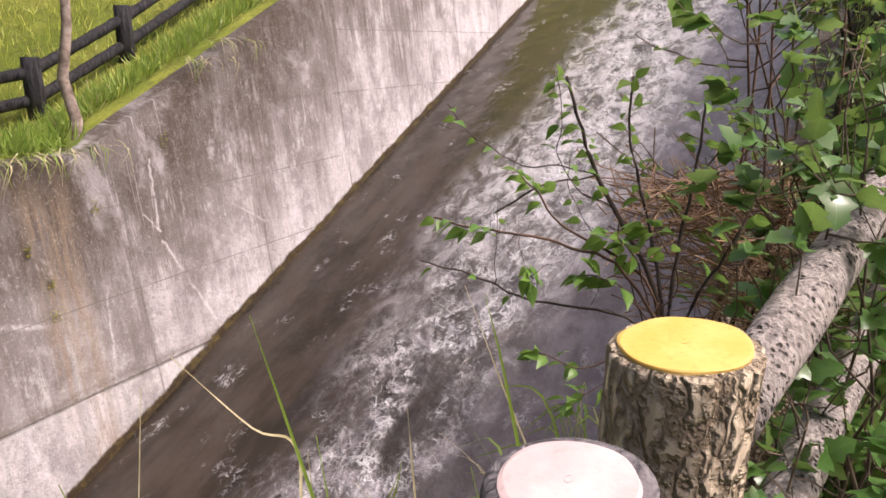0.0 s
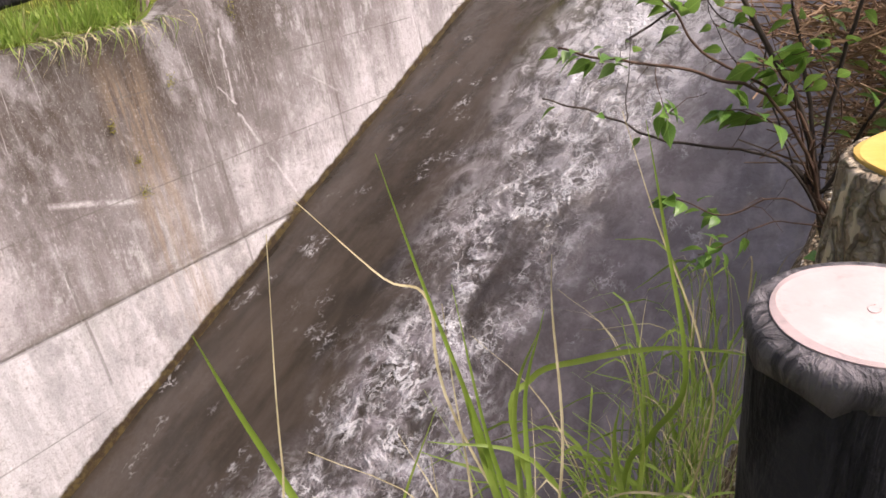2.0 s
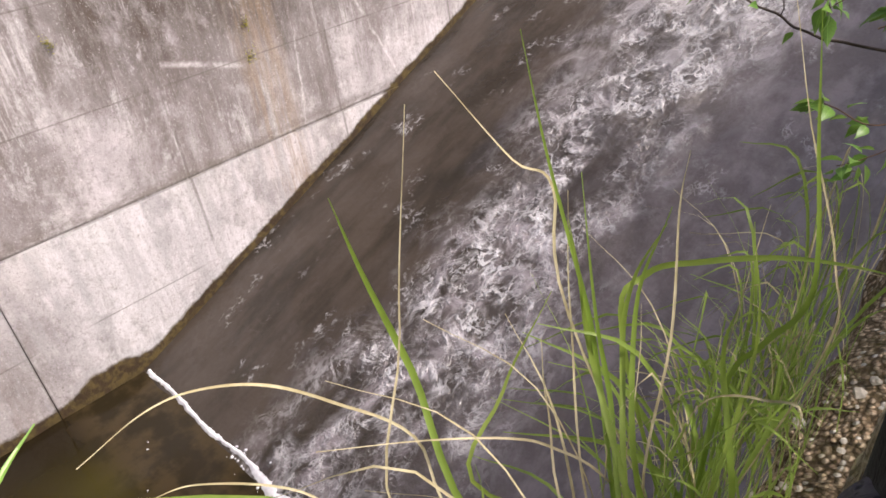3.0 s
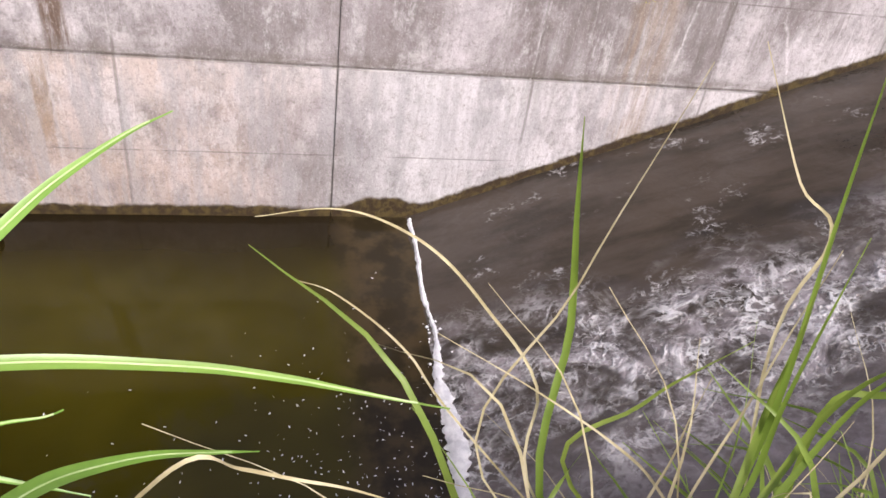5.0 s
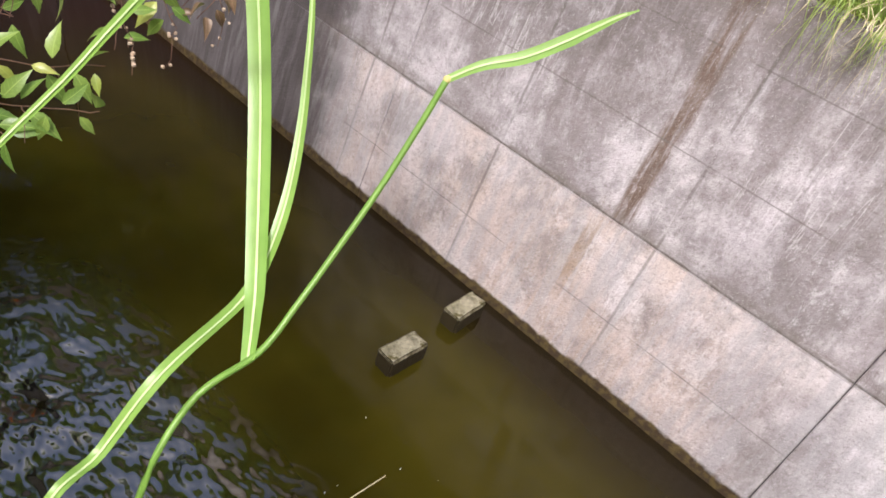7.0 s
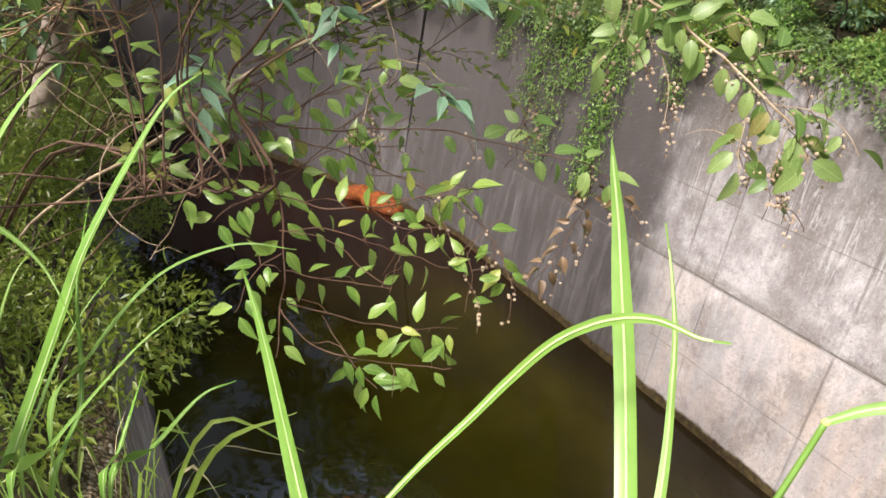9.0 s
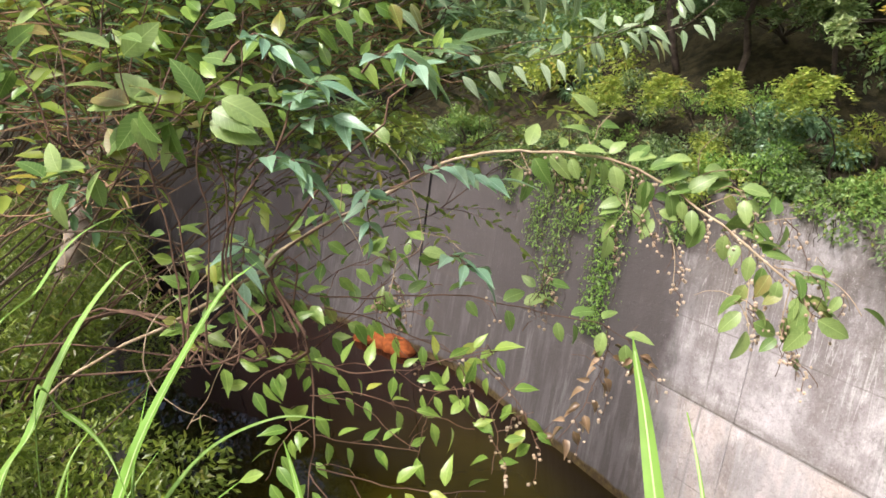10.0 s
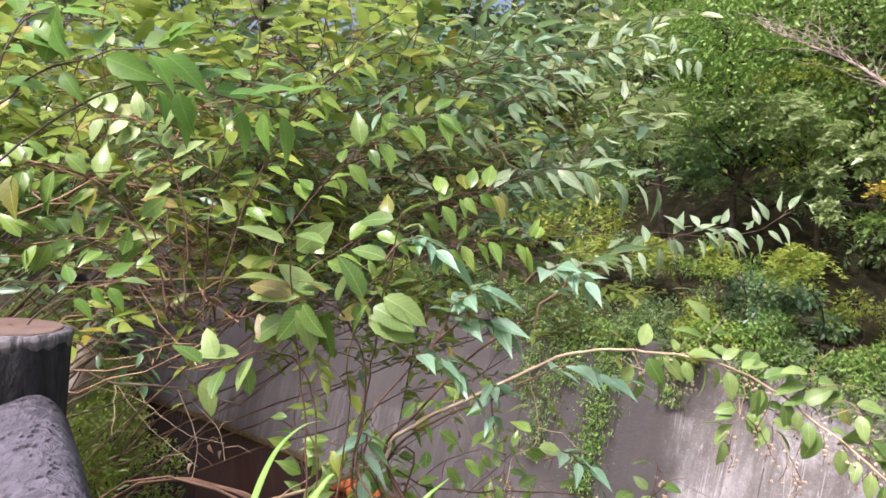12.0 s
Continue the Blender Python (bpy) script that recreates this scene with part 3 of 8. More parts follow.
def log_post(name, x, y, base, top, r, skin, end, label, seed, rim=0.012, deep=0.06, lean=(0.0, 0.0), tilt=0.0):
    ob = new(name)
    ob.location = (x, y, base)
    bm = bmesh.new()
    h = top - base
    sides = 72
    rows = []
    levels = [-0.2] + [h * i / 70 for i in range(71)] + [h + 0.004]
    for i, z in enumerate(levels):
        rr = r * (1.03 - 0.03 * max(0.0, z) / h) - (0.005 if i == len(levels) - 1 else 0.0)
        rows.append([bm.verts.new((rr * (1 + furrow(2 * math.pi * k / sides, z, seed, deep)) * math.cos(2 * math.pi * k / sides),
                                   rr * (1 + furrow(2 * math.pi * k / sides, z, seed, deep)) * math.sin(2 * math.pi * k / sides), z)) for k in range(sides)])
    for a, b in zip(rows, rows[1:]):
        for k in range(sides):
            bm.faces.new((a[k], a[(k + 1) % sides], b[(k + 1) % sides], b[k]))
    bm.faces.new(rows[-1])
    for v in bm.verts:
        v.co.z += tilt * (0.485 * v.co.x - 0.875 * v.co.y) * max(0.0, v.co.z / h)
        v.co.x += lean[0] * (1 - v.co.z / h)
        v.co.y += lean[1] * (1 - v.co.z / h)
    part("post", bm, skin, ob, smooth=True)
    if skin is BARK_BLACK:
        bm = bmesh.new()
        tube(bm, [(0, 0, h - 0.012), (0, 0, h - 0.004), (0, 0, h + 0.003), (0, 0, h + 0.0058)], [r * 1.0, r * 1.03, r * 1.015, r - 0.006], 64, True, 0.02, seed)
        for v in bm.verts:
            if v.co.z < h - 0.008:
                v.co.z -= 0.012 * (0.5 + noise.noise(Vector((v.co.x * 60, v.co.y * 60, 2))))
            v.co.z += tilt * (0.485 * v.co.x - 0.875 * v.co.y)
        part("rim", bm, RIM_GREY, ob, "grey worn rim", smooth=True)
    bm = bmesh.new()
    tube(bm, [(0, 0, h - 0.01), (0, 0, h + 0.007), (0, 0, h + 0.0085)], [r - rim, r - rim, r - rim - 0.003], 48, True, 0.07, seed)
    for v in bm.verts:
        v.co.z += tilt * (0.485 * v.co.x - 0.875 * v.co.y)
    face = part("end_face", bm, end, ob, "painted end face")
    bm = bmesh.new()
    tube(bm, [(r * 0.07 * math.cos(a) , r * 0.05 * math.sin(a), h + 0.0088) for a in [0.3 * i for i in range(18)]], [0.0004] * 18, 5)
    for v in bm.verts:
        v.co.z += tilt * (0.485 * v.co.x - 0.875 * v.co.y)
    part("pith_mark", bm, end, face)
    return tagged(ob, label, "fence post", "fence posts")


def log_rail(name, a, b, r, skin, label, seed):
    ob = new(name)
    ob.location = a
    bm = bmesh.new()
    v = Vector(b) - Vector(a)
    tube(bm, [v * (i / 16) for i in range(17)], [r] * 17, 24, True, 0.14, seed)
    part("log", bm, skin, ob, smooth=True)
    return tagged(ob, label, "fence rail", "fence rails")


log_post("log_post", -0.140, 0.738, 3.15, 4.425, 0.068, BARK_BLACK, PINK_END, "black moulded-log post with a pink painted top", 1.0, lean=(0.075, -0.095), tilt=0.11)
log_post("log_post", 0.165, 0.708, 3.15, 4.432, 0.084, BARK_TAN, YELLOW_END, "bark-textured log post with a yellow painted top", 5.0, 0.010, 0.12, tilt=0.10)
log_post("log_post", -2.05, 0.44, 3.15, 4.60, 0.085, BARK_BLACK, DULL_END, "black moulded-log post with a weathered end beside the shrubs", 9.0)
log_post("log_post", 2.05, 0.27, 3.3, 4.85, 0.084, BARK_TAN, YELLOW_END, "bark-textured log post half hidden in the bushes", 7.0)
log_rail("log_rail", (0.20, 0.66, 4.33), (2.0, 0.30, 4.66), 0.043, BARK_GREY, "grey pitted log rail running behind the yellow-topped post", 2.0)
log_rail("log_rail", (0.20, 0.65, 3.92), (2.0, 0.30, 4.25), 0.043, BARK_GREY, "grey pitted lower log rail", 3.0)
log_rail("log_rail", (-1.98, 0.47, 4.46), (-0.15, 0.74, 4.14), 0.058, RAIL_WORN, "worn grey log rail between black posts", 4.0)
log_rail("log_rail", (-1.98, 0.47, 4.02), (-0.15, 0.74, 3.75), 0.058, RAIL_WORN, "worn grey lower log rail between black posts", 6.0)


# ---- dark fence on the far bank ----
def far_fence():
    posts = [(2.3, 8.6), (3.95, 8.2), (5.15, 8.2), (6.75, 8.4), (8.4, 8.8)]
    for i, (x, y) in enumerate(posts):
        g = ground_z(x, y)
        ob = new("fence_post")
        ob.location = (x, y, g)
        bm = bmesh.new()
        tube(bm, [(0, 0, -0.2), (0, 0, 0.3), (0, 0, 0.62)], [0.10, 0.098, 0.095], 16, True, 0.06, i)
        part("post", bm, BARK_BLACK, ob, smooth=True)
        tagged(ob, "dark brown moulded-log fence post on the lawn", "fence post", "far fence posts")
        if i:
            px, py = posts[i - 1]
            pg = ground_z(px, py)
            for h in (0.47, 0.18):
                log_rail("fence_rail", (px, py, pg + h), (x, y, g + h), 0.06, BARK_BLACK, "dark brown moulded-log fence rail on the lawn", i + h)


far_fence()


# ---- plants: materials ----
def leaf_material(name, dark, pale, odd=(0.22, 0.17, 0.03), isle=True, gloss=0.45, thin=0.35):
    m = Mat(name, gloss - 0.06, 0.5)
    r = m.rand(isle)
    col = m.mix(r, dark, pale)
    col = m.mix(m.ramp(m.math("FRACT", m.math("MULTIPLY", r, 7.31)), 0.88, 0.97, 0, 0.8), col, odd)
    col = m.mix(m.ramp(m.noise(40, 3), 0.35, 0.75, 0, 0.3), col, tuple(0.6 * c for c in dark))
    if not isle and name not in ("reed_blade_green", "long_grass_blade"):
        ax = m.math("ABSOLUTE", m.axis(1))
        rib = m.ramp(ax, 0.0011, 0.0004)
        side = m.math("ABSOLUTE", m.math("SUBTRACT", m.math("FRACT", m.math("MULTIPLY", m.math("SUBTRACT", m.axis(0), m.math("MULTIPLY", ax, 0.9)), 130.0)), 0.5))
        col = m.mix(m.math("MAXIMUM", m.math("MULTIPLY", rib, 0.6), m.ramp(side, 0.12, 0.03, 0, 0.22)), col, tuple(min(1.0, 1.35 * c + 0.03) for c in pale))
        col = m.mix(m.ramp(m.noise(55, 4, 0.7), 0.52, 0.72, 0, 0.4), col, tuple(0.55 * c for c in dark))
        col = m.mix(m.ramp(m.noise(90, 3), 0.66, 0.72, 0, 0.5), col, (0.16, 0.10, 0.04))
    m.color(col)
    tr = m.n("ShaderNodeBsdfTranslucent")
    m.put(tr.inputs[0], m.mix(0.5, col, (0.30, 0.43, 0.10)))
    mx = m.n("ShaderNodeMixShader")
    mx.inputs[0].default_value = thin
    out = m.t.nodes["Material Output"]
    m.t.links.new(m.b.outputs[0], mx.inputs[1])
    m.t.links.new(tr.outputs[0], mx.inputs[2])
    m.t.links.new(mx.outputs[0], out.inputs[0])
    return m.m


def twig_material(name, dark, pale):
    m = Mat(name, 0.85, 0.25)
    m.color(m.mix(m.ramp(m.noise(12, 4), 0.3, 0.7), dark, pale)).bump(m.noise(120, 3), 0.3, 0.003)
    return m.m


LEAF_MID = leaf_material("mid_green_leaf", (0.07, 0.16, 0.028), (0.28, 0.41, 0.11))
LEAF_MID_ONE = leaf_material("mid_green_single_leaf", (0.07, 0.16, 0.025), (0.29, 0.42, 0.10), isle=False, gloss=0.35)
LEAF_LIME_ONE = leaf_material("lime_single_leaf", (0.09, 0.18, 0.035), (0.33, 0.44, 0.15), (0.35, 0.22, 0.08), isle=False)
LEAF_BLUE_ONE = leaf_material("blue_green_leaflet", (0.16, 0.31, 0.19), (0.32, 0.48, 0.35), (0.15, 0.25, 0.08), isle=False, gloss=0.35)
LEAF_VINE_ONE = leaf_material("vine_leaf", (0.055, 0.15, 0.03), (0.14, 0.28, 0.075), (0.18, 0.28, 0.12), isle=False, gloss=0.35)
LEAF_DARK = leaf_material("dark_shrub_leaf", (0.03, 0.068, 0.025), (0.25, 0.35, 0.15), (0.20, 0.15, 0.02))
LEAF_BRIGHT = leaf_material("bright_fern_leaf", (0.20, 0.28, 0.04), (0.42, 0.47, 0.09), (0.36, 0.26, 0.04))
LEAF_GOLD = leaf_material("yellowing_leaf", (0.34, 0.27, 0.05), (0.62, 0.44, 0.07), (0.35, 0.14, 0.03))
LEAF_CEDAR = leaf_material("feathery_green", (0.08, 0.19, 0.03), (0.30, 0.47, 0.10), (0.05, 0.08, 0.02))
GRASS_LAWN = leaf_material("lawn_grass", (0.38, 0.42, 0.07), (0.62, 0.62, 0.15), (0.50, 0.42, 0.16))
BLADE = leaf_material("reed_blade_green", (0.16, 0.33, 0.045), (0.25, 0.43, 0.09), (0.22, 0.36, 0.06), isle=False, gloss=0.4, thin=0.25)
GRASS_LONG = leaf_material("long_grass_blade", (0.20, 0.32, 0.04), (0.36, 0.46, 0.09), (0.42, 0.42, 0.14), isle=False, gloss=0.4, thin=0.45)
LEAF_SAGE = leaf_material("pale_sage_leaf", (0.19, 0.26, 0.10), (0.48, 0.57, 0.30), (0.40, 0.36, 0.14), gloss=0.33, thin=0.4)
LEAF_TEAL = leaf_material("blue_green_leaf", (0.10, 0.20, 0.10), (0.26, 0.40, 0.26), (0.16, 0.24, 0.06), gloss=0.35, thin=0.35)
LEAF_SUN = leaf_material("sunlit_yellow_green_leaf", (0.20, 0.28, 0.04), (0.40, 0.47, 0.10), (0.45, 0.32, 0.06), gloss=0.42, thin=0.45)
LEAF_TAN = leaf_material("dry_brown_leaf", (0.17, 0.11, 0.05), (0.42, 0.33, 0.18), (0.25, 0.32, 0.10), thin=0.3)
LEAF_MOSS = leaf_material("mossy_mound_leaf", (0.07, 0.11, 0.012), (0.20, 0.25, 0.03), (0.16, 0.13, 0.03))
MIDRIB = twig_material("pale_midrib", (0.36, 0.50, 0.20), (0.50, 0.62, 0.32))
GRASS_EDGE = leaf_material("bank_grass", (0.21, 0.33, 0.045), (0.48, 0.60, 0.16), (0.50, 0.44, 0.22), thin=0.5)
NODE = twig_material("pale_yellow_node", (0.50, 0.45, 0.14), (0.66, 0.58, 0.25))
STRAW = twig_material("dry_straw", (0.34, 0.29, 0.16), (0.58, 0.52, 0.34))
TWIG_RED = twig_material("red_brown_twig", (0.060, 0.034, 0.025), (0.16, 0.095, 0.066))
TWIG_GREY = twig_material("grey_brown_twig", (0.06, 0.045, 0.034), (0.18, 0.135, 0.10))
TWIG_DARK = twig_material("dark_branch", (0.03, 0.022, 0.018), (0.08, 0.06, 0.05))
TRUNK = twig_material("pale_mottled_trunk", (0.16, 0.12, 0.10), (0.40, 0.33, 0.29))
BERRY = twig_material("pale_dried_berry", (0.32, 0.22, 0.15), (0.52, 0.42, 0.32))
RUST = twig_material("rust_sediment", (0.13, 0.032, 0.008), (0.27, 0.075, 0.018))


# ---- plants: pieces ----
def leaf_mesh(name, length, width, material, fold=0.35, droop=0.25, shape=(0.0, 0.52, 0.84, 0.98, 1.0, 0.93, 0.80, 0.62, 0.42, 0.2, 0.0), lobes=0.0):
    """One leaf along +x, its upper side along +z, folded on its midrib and drooping to the tip."""
    bm = bmesh.new()
    k = len(shape) - 1
    rows = []
    for i, s in enumerate(shape):
        t = i / k
        x, z = length * t, -droop * length * t * t
        w = s * width / 2 * (1 + lobes * (1 if i % 2 else -1))
        rows.append((bm.verts.new((x, -w, z + w * fold)), bm.verts.new((x, 0, z)), bm.verts.new((x, w, z + w * fold))) if s else (bm.verts.new((x, 0, z)),))
    for a, b in zip(rows, rows[1:]):
        if len(a) == 1:
            bm.faces.new((a[0], b[0], b[1])), bm.faces.new((a[0], b[1], b[2]))
        elif len(b) == 1:
            bm.faces.new((a[0], b[0], a[1])), bm.faces.new((a[1], b[0], a[2]))
        else:
            bm.faces.new((a[0], b[0], b[1], a[1])), bm.faces.new((a[1], b[1], b[2], a[2]))
    me = bpy.data.meshes.new(name)
    bm.normal_update()
    bm.to_mesh(me)
    bm.free()
    for p in me.polygons:
        p.use_smooth = True
    me.materials.append(material)
    return me


POINTED = (0.0, 0.40, 0.72, 0.92, 1.0, 0.97, 0.87, 0.72, 0.53, 0.33, 0.15, 0.0)
OVATE = leaf_mesh("ovate_leaf", 0.075, 0.036, LEAF_MID_ONE, 0.3, 0.3, POINTED, 0.05)
OVAL = (0.0, 0.50, 0.76, 0.92, 0.99, 1.0, 0.96, 0.87, 0.74, 0.56, 0.32, 0.0)
OVATE_LIME = leaf_mesh("broad_leaf", 0.070, 0.038, LEAF_LIME_ONE, 0.15, 0.3, OVAL, 0.04)
LEAF_FRESH_ONE = leaf_material("fresh_green_leaf", (0.09, 0.22, 0.035), (0.21, 0.38, 0.07), (0.30, 0.40, 0.18), isle=False, gloss=0.45, thin=0.4)
FRESH = leaf_mesh("fresh_leaf", 0.078, 0.036, LEAF_FRESH_ONE, 0.25, 0.35, POINTED, 0.05)
OVATE_BERRY = leaf_mesh("oval_leaf", 0.08, 0.044, LEAF_LIME_ONE, 0.25, 0.35, OVAL, 0.04)
LANCE = leaf_mesh("lance_leaflet", 0.092, 0.032, LEAF_BLUE_ONE, 0.3, 0.2, (0.0, 0.75, 1.0, 0.85, 0.55, 0.25, 0.0))
VINE = leaf_mesh("vine_leaf", 0.12, 0.115, LEAF_VINE_ONE, 0.2, 0.25, (0.0, 0.62, 0.80, 1.0, 0.94, 0.60, 0.66, 0.70, 0.50, 0.24, 0.0), 0.05)


def frame_of(p, way, up, roll=0.0, size=1.0):
    x = Vector(way).normalized()
    z = Vector(up) - x * Vector(up).dot(x)
    z = z.normalized() if z.length > 1e-4 else x.orthogonal().normalized()
    m = Matrix((x, z.cross(x), z)).transposed().to_4x4()
    return Matrix.Translation(p) @ m @ Matrix.Rotation(roll, 4, "X") @ Matrix.Scale(size, 4)


def add_leaf(me, parent, p, way, rnd, size=1.0, tilt=0.5, name="leaf"):
    ob = new(name, me)
    ob.parent = parent
    up = Vector((rnd.gauss(0, tilt), rnd.gauss(0, tilt), 1))
    ob.matrix_local = frame_of(p, way, up, rnd.gauss(0, 0.35), size * rnd.uniform(0.7, 1.15))
    return ob


def bent(a, b, bow, rnd, k=8, wob=0.02):
    """Points of a twig from a to b, bowed and slightly crooked."""
    a, b, bow = Vector(a), Vector(b), Vector(bow)
    out = []
    for i in range(k + 1):
        t = i / k
        p = a.lerp(b, t) + bow * (4 * t * (1 - t))
        if 0 < i < k:
            p += Vector((rnd.gauss(0, wob), rnd.gauss(0, wob), rnd.gauss(0, wob)))
        out.append(p)
    return out


def spline(points, k=6):
    """A smooth line through points."""
    pts = [Vector(p) for p in points]
    pts = [pts[0] * 2 - pts[1]] + pts + [pts[-1] * 2 - pts[-2]]
    out = []
    for a, b, c, d in zip(pts, pts[1:], pts[2:], pts[3:]):
        for i in range(k):
            t = i / k
            out.append(0.5 * (2 * b + (c - a) * t + (2 * a - 5 * b + 4 * c - d) * t * t + (3 * b - a - 3 * c + d) * t ** 3))
    return out + [pts[-2]]


# outlines of small leaves: along the length, across, lift; and their triangles
SHAPES = {
    "far": (((0, 0, 0), (0.45, 1, 0.25), (0.45, -1, 0.25), (1, 0, -0.25)), ((0, 2, 1), (1, 2, 3))),
    "mid": (((0, 0, 0), (0.42, 1, 0.3), (0.5, 0, -0.15), (0.42, -1, 0.3), (1, 0, -0.3)), ((0, 2, 1), (0, 3, 2), (1, 2, 4), (2, 3, 4))),
    "near": (((0, 0, 0), (0.28, 0.9, 0.3), (0.3, 0, -0.05), (0.28, -0.9, 0.3), (0.66, 0.72, 0.1), (0.68, 0, -0.25), (0.66, -0.72, 0.1), (1, 0, -0.5)),
             ((0, 2, 1), (0, 3, 2), (1, 2, 5), (1, 5, 4), (2, 3, 6), (2, 6, 5), (4, 5, 7), (5, 6, 7))),
}


def leaf_cloud(name, centres, ways, sizes, material, parent, slim=0.5, shape="mid", rng=None, label=""):
    """Very many small folded leaves in one mesh."""
    n = len(centres)
    rng = rng or np.random.default_rng(1)
    x = ways / np.linalg.norm(ways, axis=1, keepdims=True)
    up = rng.normal(0, 0.55, (n, 3)) + (0, 0, 1)
    y = np.cross(up, x)
    y /= np.linalg.norm(y, axis=1, keepdims=True) + 1e-9
    z = np.cross(x, y)
    s = sizes[:, None]
    half = s * slim * 0.5
    outline, tris = SHAPES[shape]
    v = np.stack([centres + x * s * a + y * half * b + z * half * c for a, b, c in outline], 1).reshape(-1, 3)
    base = (np.arange(n) * len(outline))[:, None]
    f = np.concatenate([base + np.array(t) for t in tris], 0)
    me = bpy.data.meshes.new(name)
    me.from_pydata(v.tolist(), [], f.tolist())
    me.materials.append(material)
    if shape == "near":
        me.polygons.foreach_set("use_smooth", [True] * len(me.polygons))
    ob = new(name, me)
    if parent:
        ob.parent = parent
    tagged(ob, label, kind="stuff" if parent is None else "")
    return ob


def clump_leaves(rng, centres, radius, per, size, flat=0.7):
    """Leaves scattered round clump centres, pointing outwards and a little down."""
    c = np.repeat(np.asarray(centres, float), per, 0)
    off = rng.normal(0, 1, (len(c), 3))
    off /= np.linalg.norm(off, axis=1, keepdims=True)
    off *= radius * rng.uniform(0.25, 1.0, (len(c), 1)) ** 0.6
    off[:, 2] *= flat
    ways = off / (radius + 1e-6) + rng.normal(0, 0.6, off.shape) + (0, 0, -0.25)
    return c + off, ways, size * rng.uniform(0.6, 1.25, len(c))


# ---- reeds and grass of the near bank ----
def ribbon(bm, pts, width, fold=0.35, up=(0, 0, 1), start=0.55, taper=True):
    """A long grass blade, creased along its middle, narrowing to its tip."""
    k = len(pts) - 1
    rows = []
    for i, p in enumerate(pts):
        t = i / k
        way = (pts[min(k, i + 1)] - pts[max(0, i - 1)]).normalized()
        side = way.cross(Vector(up))
        side = side.normalized() if side.length > 1e-3 else Vector((1, 0, 0))
        nrm = side.cross(way)
        w = width / 2 * (start + (1 - start) * min(1, t * 3)) * ((1 - max(0, t - 0.55) / 0.45) ** 0.8 if taper else 1.0)
        w = max(w, 0.0006)
        rows.append([bm.verts.new(p - side * w + nrm * w * fold), bm.verts.new(p), bm.verts.new(p + side * w + nrm * w * fold)])
    for a, b in zip(rows, rows[1:]):
        bm.faces.new((a[0], a[1], b[1], b[0])), bm.faces.new((a[1], a[2], b[2], b[1]))


def reed(parent, points, width, up=(0, 0, 1), stem=False):
    pts = spline(points, 7)
    bm = bmesh.new()
    if stem:
        tube(bm, pts, [width * 0.5] * len(pts), 8)
        return part("stem", bm, BLADE, parent, smooth=True)
    ribbon(bm, pts, width, 0.3, up)
    blade = part("blade", bm, BLADE, parent, smooth=True)
    bm = bmesh.new()
    lift = [p + (Vector(up).normalized()) * 0.0012 for p in pts[:-4]]
    ribbon(bm, lift, width * 0.10, 0.0, up, 1.0)
    part("midrib", bm, MIDRIB, blade, "white midrib", smooth=True)
    return blade


def reed_clump(name, x, y, z, blades, label):
    """Blades and jointed stems from one root; a stem ends in a pale node."""
    top = new(name)
    root = Vector((x, y, z))
    top.location = root
    for pts, width, up, kind in blades:
        local = [Vector(p) - root for p in pts]
        if kind in ("blade", "stem"):
            local = [Vector((0, 0, 0))] + local
        piece = reed(top, local, width, up, "stem" in kind)
        if "stem" in kind:
            bm = bmesh.new()
            bmesh.ops.create_uvsphere(bm, u_segments=10, v_segments=6, radius=width * 0.62)
            bmesh.ops.translate(bm, vec=local[-1], verts=bm.verts[:])
            part("node", bm, NODE, piece, "pale yellow node", smooth=True)
    return tagged(top, label, "reed", "reeds on the near bank")


